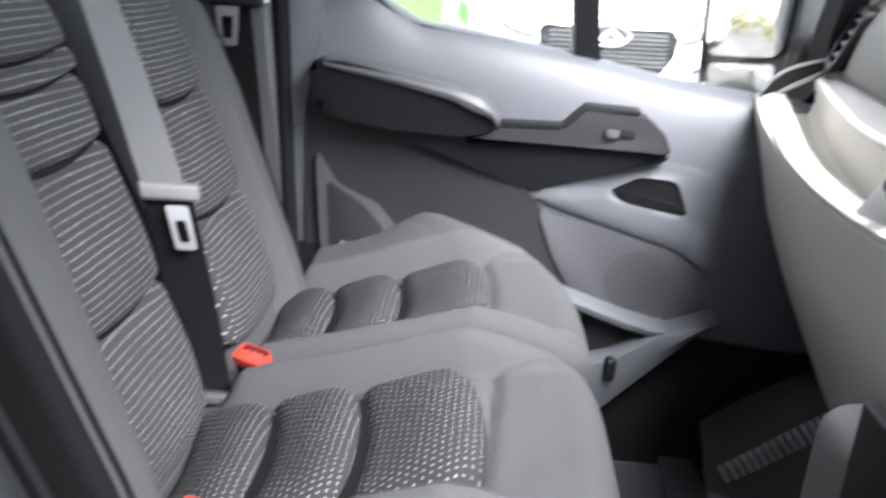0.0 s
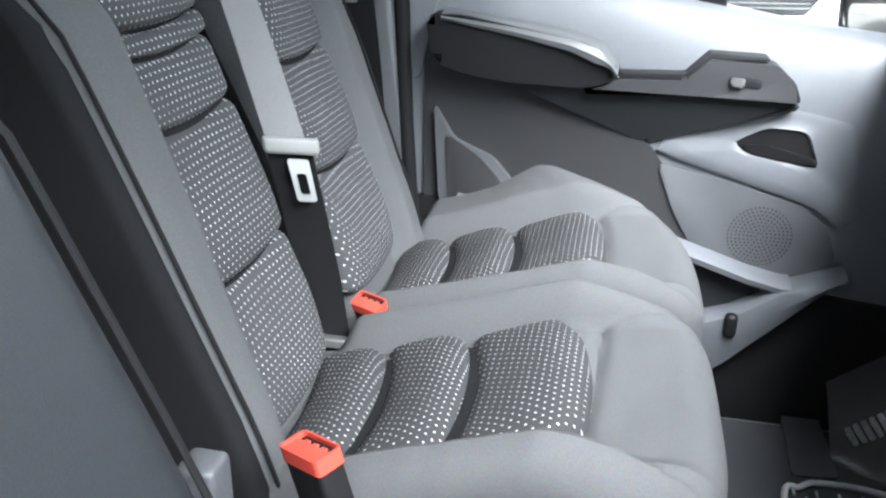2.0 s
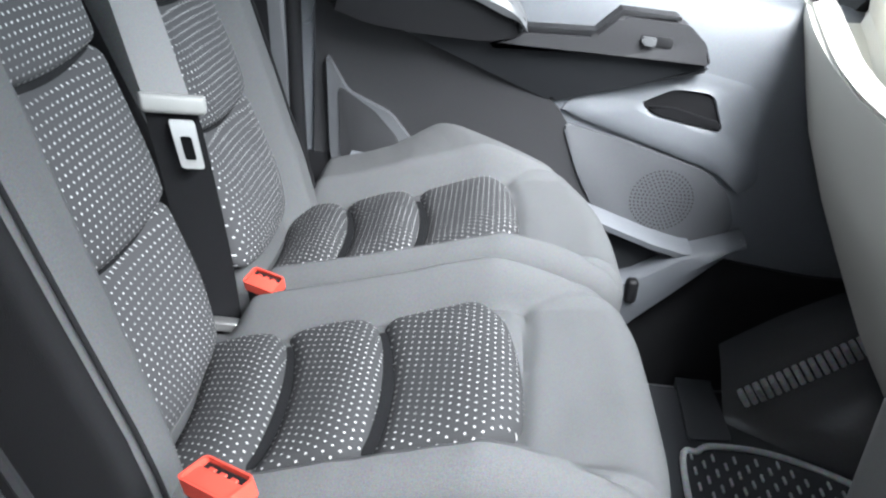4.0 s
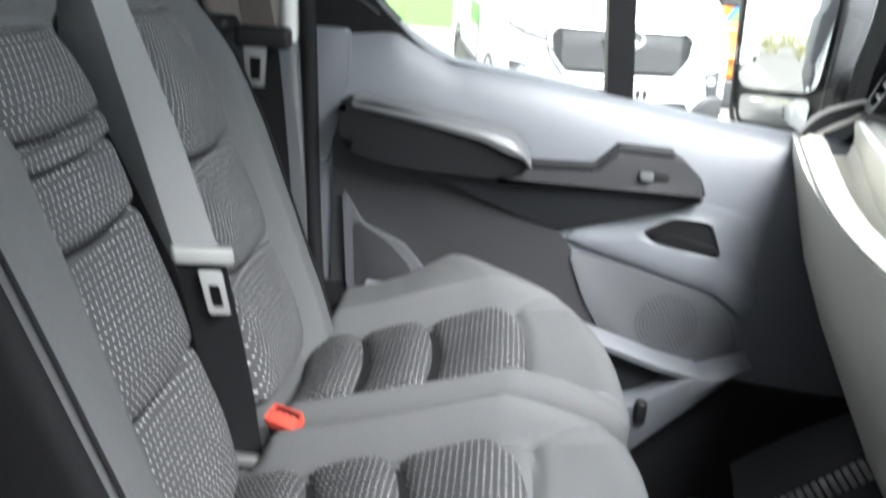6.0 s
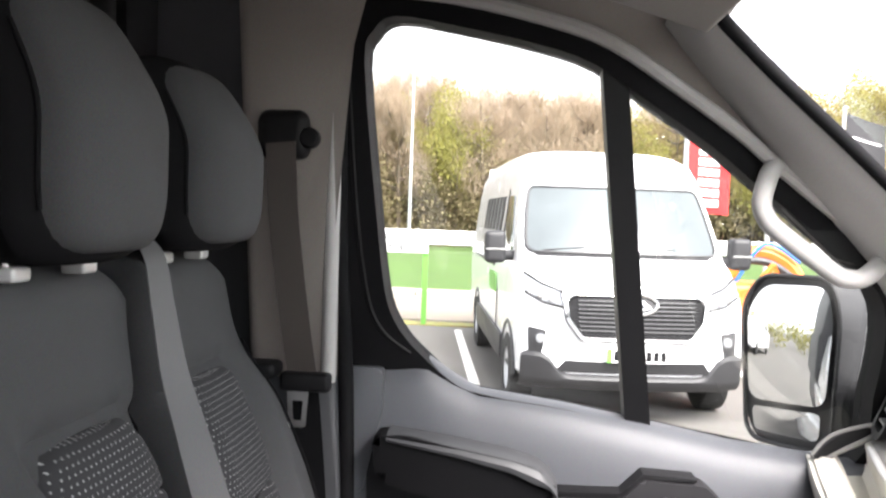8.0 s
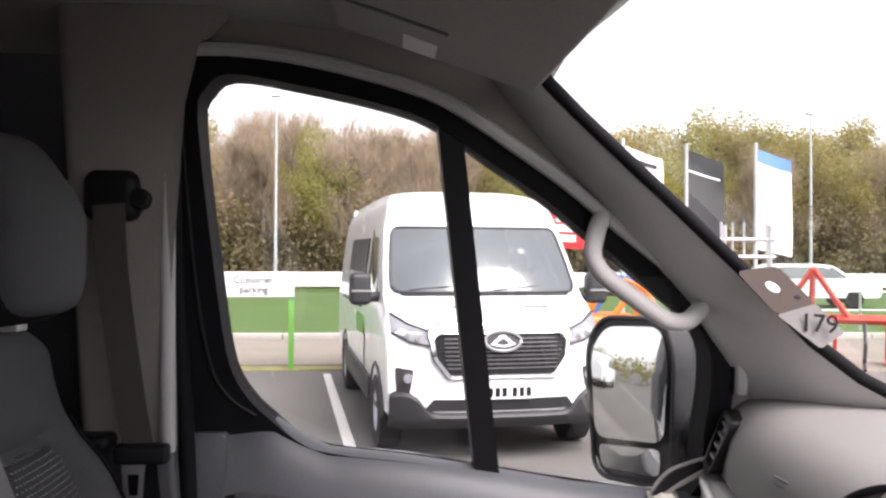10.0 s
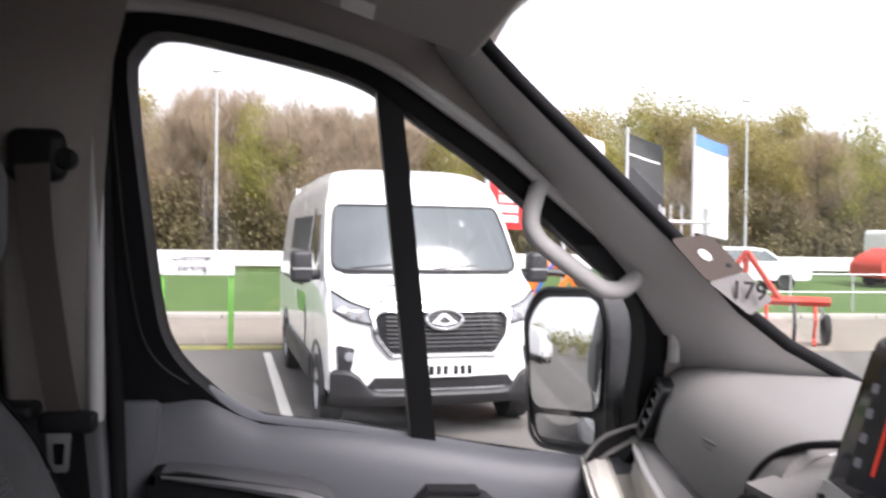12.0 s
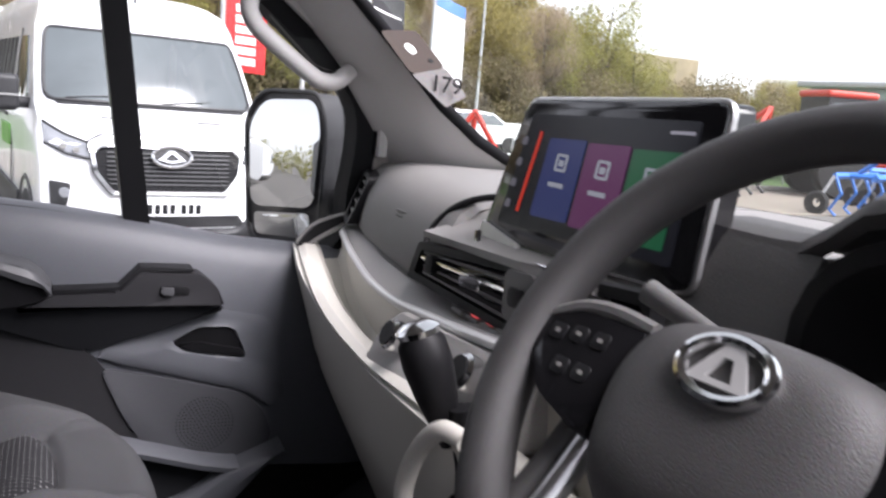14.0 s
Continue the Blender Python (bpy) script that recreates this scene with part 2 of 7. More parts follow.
def soft_box(bm, lo, hi, r=0.01, n=3, m=6, f=None):
    """A box with rounded edges, cut into small faces, bent by f."""
    lo, hi = Vector(lo), Vector(hi)
    r = min(r, *[(hi[i] - lo[i]) / 2 for i in range(3)])
    ticks = []
    for i in range(3):
        a = [lo[i] + r * k / n for k in range(n)]
        b = [lo[i] + r + (hi[i] - lo[i] - 2 * r) * k / m for k in range(m + 1)]
        c = [hi[i] - r + r * (k + 1) / n for k in range(n)]
        t = a + b + c
        ticks.append(t if hi[i] - lo[i] - 2 * r > 1e-6 else a + [b[0]] + c)
    seen = {}

    def vert(i, j, k):
        key = (i, j, k)
        if key not in seen:
            p = Vector((ticks[0][i], ticks[1][j], ticks[2][k]))
            q = Vector([min(max(p[a], lo[a] + r), hi[a] - r) for a in range(3)])
            d = p - q
            if d.length > 1e-9:
                p = q + d.normalized() * r
            seen[key] = bm.verts.new(f(p) if f else p)
        return seen[key]

    N = [len(t) - 1 for t in ticks]
    for a in range(3):
        b, c = (a + 1) % 3, (a + 2) % 3
        for side in (0, N[a]):
            for i in range(N[b]):
                for j in range(N[c]):
                    q = []
                    for s, t in ((0, 0), (1, 0), (1, 1), (0, 1)):
                        idx = [0, 0, 0]
                        idx[a], idx[b], idx[c] = side, i + s, j + t
                        q.append(vert(*idx))
                    if len(set(q)) == 4:
                        try:
                            bm.faces.new(q)
                        except ValueError:
                            pass
    return bm


def box(lo, hi, r=0.004, f=None, n=2, m=1):
    return soft_box(bmesh.new(), lo, hi, r, n, m, f)


def prism(pts, place, d0, d1, bevel=0.0, bm=None):
    """A flat outline pushed from depth d0 to d1; place(u, v, d) gives the point."""
    bm = bm or bmesh.new()
    a = [bm.verts.new(place(u, v, d0)) for u, v in pts]
    b = [bm.verts.new(place(u, v, d1)) for u, v in pts]
    k = len(pts)
    fa, fb = bm.faces.new(a), bm.faces.new(b[::-1])
    sides = [bm.faces.new((a[i], b[i], b[(i + 1) % k], a[(i + 1) % k])) for i in range(k)]
    if bevel:
        edges = list({e for fc in (fb,) for e in fc.edges})
        bmesh.ops.bevel(bm, geom=edges, offset=bevel, segments=3, affect="EDGES", profile=0.5)
    return bm


def rounded(pts, r, n=4):
    """An outline with its corners rounded."""
    out = []
    k = len(pts)
    for i in range(k):
        p, a, b = Vector(pts[i]), Vector(pts[i - 1]), Vector(pts[(i + 1) % k])
        d1, d2 = a - p, b - p
        q = min(r, d1.length * 0.45, d2.length * 0.45)
        s, e = p + d1.normalized() * q, p + d2.normalized() * q
        for j in range(n + 1):
            t = j / n
            out.append(tuple(s * (1 - t) ** 2 + p * 2 * t * (1 - t) + e * t * t))
    return out


def ring(outer, inner, place, d0, d1, bm=None):
    """A frame between two outlines with the same number of points."""
    bm = bm or bmesh.new()
    k = len(outer)
    v = [[bm.verts.new(place(u, w, d)) for u, w in pts] for pts in (outer, inner) for d in (d0, d1)]
    for i in range(k):
        j = (i + 1) % k
        bm.faces.new((v[0][i], v[0][j], v[2][j], v[2][i]))
        bm.faces.new((v[1][i], v[3][i], v[3][j], v[1][j]))
        bm.faces.new((v[0][i], v[1][i], v[1][j], v[0][j]))
        bm.faces.new((v[2][i], v[2][j], v[3][j], v[3][i]))
    return bm


def tube(pts, r, n=10, bm=None, closed=False, flat=1.0):
    bm = bm or bmesh.new()
    pts = [Vector(p) for p in pts]
    k = len(pts)
    rings = []
    up = None
    for i, p in enumerate(pts):
        a = pts[i - 1] if (i or closed) else p
        b = pts[(i + 1) % k] if (i < k - 1 or closed) else p
        t = (b - a).normalized()
        if up is None:
            up = Vector((0, 0, 1)) if abs(t.z) < 0.9 else Vector((1, 0, 0))
        s = t.cross(up).normalized()
        up = s.cross(t).normalized()
        rr = r[i] if isinstance(r, (list, tuple)) else r
        rings.append([bm.verts.new(p + s * rr * math.cos(2 * math.pi * j / n) + up * rr * flat * math.sin(2 * math.pi * j / n)) for j in range(n)])
    for i in range(k if closed else k - 1):
        a, b = rings[i], rings[(i + 1) % k]
        for j in range(n):
            bm.faces.new((a[j], a[(j + 1) % n], b[(j + 1) % n], b[j]))
    if not closed:
        bm.faces.new(rings[0][::-1])
        bm.faces.new(rings[-1])
    return bm


def smooth_path(pts, n=6):
    """A smooth line through the points."""
    P = [Vector(p) for p in pts]
    out = []
    for i in range(len(P) - 1):
        p0, p1, p2, p3 = P[max(i - 1, 0)], P[i], P[i + 1], P[min(i + 2, len(P) - 1)]
        for j in range(n):
            t = j / n
            out.append(0.5 * (2 * p1 + (p2 - p0) * t + (2 * p0 - 5 * p1 + 4 * p2 - p3) * t * t + (3 * p1 - p0 - 3 * p2 + p3) * t ** 3))
    return out + [P[-1]]


def sheet(rows, thick=0.0, bm=None):
    """A skin through rows of points, given thickness."""
    bm = bm or bmesh.new()
    v = [[bm.verts.new(p) for p in row] for row in rows]
    fs = []
    for i in range(len(v) - 1):
        for j in range(len(v[0]) - 1):
            fs.append(bm.faces.new((v[i][j], v[i][j + 1], v[i + 1][j + 1], v[i + 1][j])))
    if thick:
        bmesh.ops.recalc_face_normals(bm, faces=fs)
        bmesh.ops.solidify(bm, geom=fs, thickness=thick)
    return bm


def strap(pts, width_dir, w, th=0.0016):
    """A flat band along a line."""
    rows = []
    for p in pts:
        p, d = Vector(p), Vector(width_dir).normalized()
        rows.append([p - d * w / 2, p - d * w / 6, p + d * w / 6, p + d * w / 2])
    return sheet(rows, th)


def disc(c, axis, r, h, n=24, bevel=0.0, bm=None):
    """A round plate at c, its flat sides across axis."""
    bm = bm or bmesh.new()
    q = Vector(axis).to_track_quat("Z", "Y").to_matrix()
    c = Vector(c)
    prof = [(0, -h / 2), (r - bevel, -h / 2), (r, -h / 2 + bevel), (r, h / 2 - bevel), (r - bevel, h / 2), (0, h / 2)] if bevel else [(0, -h / 2), (r, -h / 2), (r, h / 2), (0, h / 2)]
    return lathe(prof, c, q, n, bm)


def lathe(prof, c, q, n=24, bm=None):
    bm = bm or bmesh.new()
    rows = []
    for rr, z in prof:
        if rr < 1e-6:
            rows.append([bm.verts.new(Vector(c) + q @ Vector((0, 0, z)))])
        else:
            rows.append([bm.verts.new(Vector(c) + q @ Vector((rr * math.cos(2 * math.pi * j / n), rr * math.sin(2 * math.pi * j / n), z))) for j in range(n)])
    for a, b in zip(rows, rows[1:]):
        for j in range(n):
            k = (j + 1) % n
            if len(a) == 1 and len(b) > 1:
                bm.faces.new((a[0], b[j], b[k]))
            elif len(b) == 1 and len(a) > 1:
                bm.faces.new((a[j], a[k], b[0]))
            elif len(a) > 1:
                bm.faces.new((a[j], a[k], b[k], b[j]))
    return bm


def smooth_loop(pts, n=3):
    """A closed outline made smooth through its points."""
    k = len(pts)
    out = []
    for i in range(k):
        p0, p1, p2, p3 = [Vector(pts[(i + q) % k]) for q in (-1, 0, 1, 2)]
        for j in range(n):
            t = j / n
            out.append(tuple(0.5 * (2 * p1 + (p2 - p0) * t + (2 * p0 - 5 * p1 + 4 * p2 - p3) * t * t + (3 * p1 - p0 - 3 * p2 + p3) * t ** 3)))
    return out


def dome(outline, place, d0, d1, power=3.0, bm=None):
    """A rounded cap over an outline: the rim at depth d0, the middle at d1."""
    bm = bm or bmesh.new()
    cx, cy = sum(p[0] for p in outline) / len(outline), sum(p[1] for p in outline) / len(outline)
    rows = []
    for t in (1.0, 0.985, 0.95, 0.9, 0.82, 0.7, 0.55, 0.35, 0.15):
        h = d0 + (d1 - d0) * (1 - t ** power) ** 0.5
        rows.append([bm.verts.new(place(cx + (u - cx) * t, cy + (v - cy) * t, h)) for u, v in outline])
    top = bm.verts.new(place(cx, cy, d1))
    k = len(outline)
    for i in range(k):
        j = (i + 1) % k
        for a, b in zip(rows, rows[1:]):
            bm.faces.new((a[i], a[j], b[j], b[i]))
        bm.faces.new((rows[-1][i], rows[-1][j], top))
    bm.faces.new(rows[0][::-1])
    return bm


def lerp_line(pts, t):
    """The value at t on a broken line of (t, value)."""
    for (a, va), (b, vb) in zip(pts, pts[1:]):
        if t <= b:
            s = max(0.0, min(1.0, (t - a) / (b - a)))
            return va + (vb - va) * s
    return pts[-1][1]


def ease(a, b, x):
    t = max(0.0, min(1.0, (x - a) / (b - a)))
    return t * t * (3 - 2 * t)


# ---------------------------------------------------------------- cab shell
def side_y(z):
    """The inside of the passenger side above the belt leans inward."""
    return 1.75 - 0.2 * (z - 1.48)


def on_side(x, z, d):
    return Vector((x, side_y(z) + d, z))


BELT = [(0.58, 1.514), (0.67, 1.519), (0.725, 1.527), (0.77, 1.497), (0.815, 1.474), (0.956, 1.457), (1.096, 1.434), (1.235, 1.409), (1.40, 1.392), (1.46, 1.386)]
GLASS_EDGE = [(0.722, 1.530), (0.697, 1.555), (0.672, 1.592), (0.656, 1.646), (0.642, 1.783), (0.626, 2.000), (0.640, 2.047), (0.674, 2.069), (0.764, 2.057), (0.892, 2.031), (0.980, 2.003),
              (1.071, 1.945), (1.165, 1.884), (1.228, 1.835), (1.363, 1.733), (1.432, 1.671), (1.452, 1.606), (1.447, 1.500), (1.43, 1.385), (1.235, 1.404), (1.096, 1.428), (0.956, 1.452), (0.82, 1.469), (0.765, 1.492)]
SEAL_EDGE = [(0.66, 1.500), (0.60, 1.505), (0.566, 1.56), (0.560, 1.640), (0.574, 1.783), (0.572, 2.020), (0.590, 2.080), (0.640, 2.100), (0.764, 2.092), (0.905, 2.062), (1.00, 2.030),
             (1.095, 1.972), (1.19, 1.909), (1.255, 1.858), (1.388, 1.757), (1.462, 1.69), (1.490, 1.615), (1.487, 1.480), (1.47, 1.36), (1.235, 1.38), (1.096, 1.40), (0.956, 1.43), (0.80, 1.445), (0.72, 1.47)]
SHELL_EDGE = [(0.56, 1.46), (0.50, 1.46), (0.47, 1.54), (0.47, 1.640), (0.47, 1.783), (0.47, 2.06), (0.50, 2.17), (0.60, 2.19), (0.764, 2.19), (0.93, 2.17), (1.04, 2.115),
              (1.12, 2.035), (1.215, 1.957), (1.28, 1.90), (1.412, 1.793), (1.49, 1.722), (1.53, 1.64), (1.58, 1.5), (1.60, 1.30), (1.235, 1.30), (1.096, 1.30), (0.956, 1.30), (0.80, 1.30), (0.68, 1.36)]

GLASS_EDGE, SEAL_EDGE, SHELL_EDGE = smooth_loop(GLASS_EDGE), smooth_loop(SEAL_EDGE), smooth_loop(SHELL_EDGE)

cab_floor = tagged(new("floor"), "black rubber-lined cab floor with raised tread", "floor", kind="structure")
part("floor_pan", box((0.25, 0.0, 0.66), (2.05, 1.86, 0.74), 0.01), FLOOR_RUBBER, cab_floor)

# rubber mat with rows of raised bars in the passenger footwell
mat_thing = thing("rubber_floor_mat", "glossy black ribbed rubber mat in the passenger footwell", "mat", (0, 0, 0))
MAT = surface("glossy_mat_rubber", (0.055, 0.057, 0.063), 0.2, grain=0.2, var=0.2, bump=0.2, bscale=120)
part("mat_sheet", box((1.08, 0.66, 0.741), (1.72, 1.66, 0.753), 0.006, m=2), MAT, mat_thing)
bars = bmesh.new()
for i in range(26):
    for j in range(28):
        x, y = 1.27 + i * 0.0165, 0.72 + j * 0.034 + (i % 2) * 0.017
        if x < 1.70 and y < 1.475 - max(0, x - 1.40) * 0.5:
            soft_box(bars, (x, y, 0.752), (x + 0.004, y + 0.016, 0.757), 0.002, 1, 1)
# pale colour stands in for glints on the tread, rim and rib
GLINT_RUBBER = surface("mat_glint_rubber", (0.46, 0.465, 0.475), 0.3, grain=0.5, gscale=160, var=0.5, vscale=14, bump=0.2, bscale=200)
tagged(part("tread_pattern", bars, GLINT_RUBBER, mat_thing, "tread bars coloured pale as glints"), kind="stuff")
part("mat_rim", tube(smooth_path([(1.24, 0.72, 0.757), (1.25, 1.40, 0.757), (1.285, 1.487, 0.757), (1.33, 1.503, 0.757), (1.395, 1.498, 0.757), (1.463, 1.472, 0.757), (1.54, 1.42, 0.757), (1.60, 1.34, 0.757), (1.66, 1.23, 0.757)], 8), 0.005), GLINT_RUBBER, mat_thing, "rim coloured pale as a glint")
part("step_plate", prism(rounded([(1.275, 1.515), (1.345, 1.522), (1.345, 1.70), (1.285, 1.70)], 0.008), lambda u, v, d: Vector((u, v, d)), 0.741, 0.757, 0.003), DOOR_MID, mat_thing, "dark grey step plate")
rows = []
for k in range(40):
    x = 1.345 + 0.0155 * k
    row = []
    for j in range(28):
        y = 1.76 - 0.46 * j / 27
        rise = 0.03 + 0.80 * (x - 1.375) + 0.10 * math.tanh((y - 1.60) / 0.09) - 1.3 * max(0.0, 1.56 - y) ** 1.25
        rise = 0.5 * (rise + math.sqrt(rise * rise + 0.0012))
        row.append((x, y, 0.744 + 0.34 * math.tanh(rise / 0.34)))
    rows.append(row)
part("arch_cover", sheet(rows, 0.012), MAT, mat_thing, "glossy black wheel arch cover")
# rib teeth take the painted glint colour too
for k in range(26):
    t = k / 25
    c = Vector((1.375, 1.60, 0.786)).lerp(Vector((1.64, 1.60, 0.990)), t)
    part("rib_tooth", box((-0.0048, -0.011, -0.016), (0.0048, 0.011, 0.013), 0.003, lambda p, c=c: c + Vector((p.x * 0.79 - p.z * 0.61, p.y, p.x * 0.61 + p.z * 0.79))), GLINT_RUBBER, mat_thing)
# sloped toe board
toe = tagged(new("wall_front"), "black sloping toe board of the footwell", "wall", kind="structure")
part("toe_board", sheet([[(1.60, y, 0.74), (1.78, y, 0.88), (1.88, y, 1.10), (1.95, y, 1.45)] for y in (0.0, 0.6, 1.2, 1.86)], 0.03), FLOOR_RUBBER, toe)

# passenger side shell round the window, thick, with the opening through it
side_wall = tagged(new("wall_passenger_side"), "beige inner side frame of the van round the door window", "wall", kind="structure")
part("side_frame", ring(SHELL_EDGE, SEAL_EDGE, on_side, -0.015, 0.09), PILLAR_SHADED, side_wall)
part("seal_trim", tube([on_side(x + (0.735 - x) * -0.012, z + (1.8 - z) * -0.012, -0.026) for x, z in SEAL_EDGE[8:50]], 0.011, 8), BEIGE, side_wall, "pale trim round the door seal")
part("side_panel", box((-2.6, 1.80, 0.62), (0.50, 1.88, 2.2), 0.02), DOOR_MID, side_wall)
part("outer_skin", ring(SHELL_EDGE, [((a + c) / 2, (b + d) / 2) for (a, b), (c, d) in zip(SEAL_EDGE, GLASS_EDGE)], on_side, 0.092, 0.105), VAN_WHITE, side_wall)
part("lower_skin", box((0.45, 1.86, 0.45), (2.0, 1.89, 1.36), 0.01), VAN_WHITE, side_wall)

# B pillar trim
pillar_b = tagged(new("pillar_b"), "beige plastic B pillar trim with a pale edge", "pillar", kind="structure")
def pillar_point(u, v, d):
    return Vector((u, 1.665 - 0.17 * (v - 1.5) + d, v))
part("pillar_cover", prism([(0.44, 1.49), (0.585, 1.49), (0.59, 1.75), (0.60, 2.02), (0.62, 2.09), (0.70, 2.17), (0.44, 2.17)], pillar_point, 0.09, 0.0, 0.02), PILLAR_SHADED, pillar_b)
# edge keeps the lighter beige so that it reads as lit
part("pillar_edge", tube(smooth_path([(0.575, 1.665, 1.492), (0.582, 1.63, 1.76), (0.592, 1.59, 2.02), (0.600, 1.585, 2.05)], 8), 0.012), BEIGE, pillar_b, "pale pillar edge")
part("pillar_lower", prism([(0.40, 0.75), (0.62, 0.75), (0.60, 1.25), (0.585, 1.5), (0.40, 1.5)], lambda u, v, d: Vector((u, 1.67 + d, v)), 0.1, 0.0, 0.015), DOOR_MID, pillar_b, "grey lower pillar cover")
part("door_seal", tube(smooth_path([(0.635, 1.69, 0.85), (0.610, 1.69, 1.2), (0.598, 1.69, 1.5), (0.588, 1.66, 1.72), (0.590, 1.61, 2.03)], 6), 0.013), RUBBER, pillar_b, "black door seal")

# A pillar: rounded trim between windscreen and door glass
pillar_a = tagged(new("pillar_a"), "light grey plastic windscreen pillar trim", "pillar", kind="structure")
rows = []
for s in range(17):
    t = s / 16
    fx = 1.10 + 0.64 * t
    fr = Vector((fx, 1.52 + 0.05 * t, lerp_line([(1.10, 2.085), (1.138, 2.040), (1.193, 1.987), (1.314, 1.880), (1.438, 1.768), (1.537, 1.672), (1.62, 1.612), (1.74, 1.552)], fx)))
    re = Vector((1.08 + 0.36 * t + 0.06 * t * t, 1.655 + 0.06 * t, 2.060 - 0.42 * t))
    if t > 0.7:
        k = (t - 0.7) / 0.3
        re = re + Vector((0.03 * k, 0.0, -0.085 * k))
    row = []
    for j in range(9):
        w = j / 8
        p = fr.lerp(re, w)
        bulge = math.sin(math.pi * w) * 0.022
        row.append(p + Vector((-0.5, -0.8, -0.25)).normalized() * bulge)
    rows.append(row)
part("pillar_cover", sheet(rows, -0.02), BEIGE, pillar_a)
part("screen_seal", tube([r[0] + Vector((0.006, 0.0, 0.004)) for r in rows], 0.010), RUBBER, pillar_a, "black windscreen seal")

# roof, header and headliner
ceiling = tagged(new("ceiling"), "grey-beige cloth headliner", "ceiling", kind="structure")
lin = []
for i in range(12):
    x = 0.25 + (1.17 - 0.25) * i / 11
    row = []
    for j in range(15):
        y = 0.02 + 1.68 * j / 14
        edge = abs(y - 0.86) / 0.84
        z = 2.175 - 0.06 * edge ** 6 - 0.05 * ease(0.7, 1.17, x)
        row.append((x + 0.05 * (1 - edge ** 2) * ease(0.6, 1.17, x), y, z))
    lin.append(row)
part("headliner", sheet(lin, -0.02), LINER, ceiling)
part("roof_skin", box((-2.6, -0.12, 2.24), (1.05, 1.86, 2.30), 0.03), VAN_WHITE, ceiling)
part("header_rail", sheet([[(1.165 + 0.05 * (1 - (abs(y - 0.86) / 0.84) ** 2), y, 2.115), (1.20 + 0.05 * (1 - (abs(y - 0.86) / 0.84) ** 2), y, 2.13), (1.10, y, 2.26), (1.0, y, 2.28)] for y in [0.0 + 1.72 * k / 12 for k in range(13)]], 0.02), BEIGE, ceiling)

# windscreen
def screen_point(u, t):
    """u across from the driver's side (0) to the passenger side (1), t from base to top."""
    k = 1 - (2 * u - 1) ** 2
    lo = Vector((1.76 + 0.22 * k, 0.10 + 1.50 * u, 1.545))
    hi = Vector((1.135 + 0.07 * k, 0.18 + 1.35 * u, 2.095))
    return lo.lerp(hi, t)
windscreen = tagged(new("window_front"), "clear curved windscreen", "windscreen", kind="structure")
g = part("pane", sheet([[screen_point(i / 16, j / 8) for j in range(9)] for i in range(17)], 0.004), SCREEN_GLASS, windscreen)
g.visible_shadow = False
part("screen_frit", sheet([[screen_point(i / 16, -0.02) + Vector((0.004, 0, 0)), screen_point(i / 16, 0.02) + Vector((0.004, 0, 0))] for i in range(17)], 0.003), BLACK, windscreen, "black windscreen border")
pillar_r = tagged(new("pillar_driver_side"), "grey driver's side windscreen pillar", "pillar", kind="structure")
part("pillar_cover", tube([(1.10, 0.17, 2.10), (1.45, 0.11, 1.82), (1.78, 0.05, 1.54)], 0.045, flat=0.7), BEIGE, pillar_r)
part("rear_post", box((0.25, -0.12, 0.66), (0.42, 0.0, 2.2), 0.02), BEIGE, pillar_r)
part("sill", box((0.42, -0.12, 0.60), (1.75, 0.0, 0.76), 0.02), DOOR_MID, pillar_r)
part("front_post", box((1.66, -0.12, 0.66), (1.9, 0.0, 1.56), 0.03), BEIGE, pillar_r)
# unseen driver's door with window opening; its angle is set to shape the light
def on_driver_side(x, z, d):
    return Vector((x, 1.70 - side_y(z) - d, z))
driver_door = tagged(new("door_driver_side"), "unseen driver's door with grey plastic trim, ajar to shape the light", "door", kind="structure")
driver_door.matrix_world = Matrix.Translation((1.62, -0.06, 0)) @ Matrix.Rotation(radians(24), 4, "Z") @ Matrix.Translation((-1.62, 0.06, 0))
part("side_frame", ring(SHELL_EDGE, GLASS_EDGE, on_driver_side, -0.015, 0.07), PILLAR_SHADED, driver_door)
part("lower_trim", box((0.42, -0.12, 0.62), (1.75, -0.03, 1.36), 0.02), DOOR_MID, driver_door)
pane_d = part("pane", prism(GLASS_EDGE, on_driver_side, 0.028, 0.032), GLASS, driver_door)
pane_d.visible_shadow = False

# bulkhead with wire grille, load space behind
bulkhead = tagged(new("wall_bulkhead"), "black steel bulkhead with a wire mesh upper part", "bulkhead", kind="structure")
part("lower_panel", box((0.21, 0.02, 0.74), (0.24, 1.80, 1.72), 0.004), BLACK, bulkhead)
part("bulkhead_frame", ring([(0.02, 1.70), (1.74, 1.70), (1.74, 2.17), (0.02, 2.17)], [(0.10, 1.76), (1.66, 1.76), (1.62, 2.13), (0.14, 2.13)], lambda u, v, d: Vector((0.225 + d, u, v)), -0.015, 0.015), BLACK, bulkhead)
for k in range(24):
    y = 0.14 + k * 0.064
    part("mesh_bar", tube([(0.225, y, 1.74), (0.225, y, 2.14)], 0.003, 6), BLACK, bulkhead)
for k in range(8):
    z = 1.79 + k * 0.047
    part("mesh_bar", tube([(0.221, 0.09, z), (0.221, 1.66, z)], 0.003, 6), BLACK, bulkhead)
for y in (1.30, 1.545):
    part("grille_post", box((0.20, y, 1.72), (0.25, y + 0.035, 2.16), 0.008), BLACK, bulkhead)
load = tagged(new("wall_load_space"), "bare grey load space of the van", "wall", kind="structure")
part("load_side", box((-2.6, -0.16, 0.60), (0.25, -0.10, 2.24), 0.01), DOOR_MID, load)
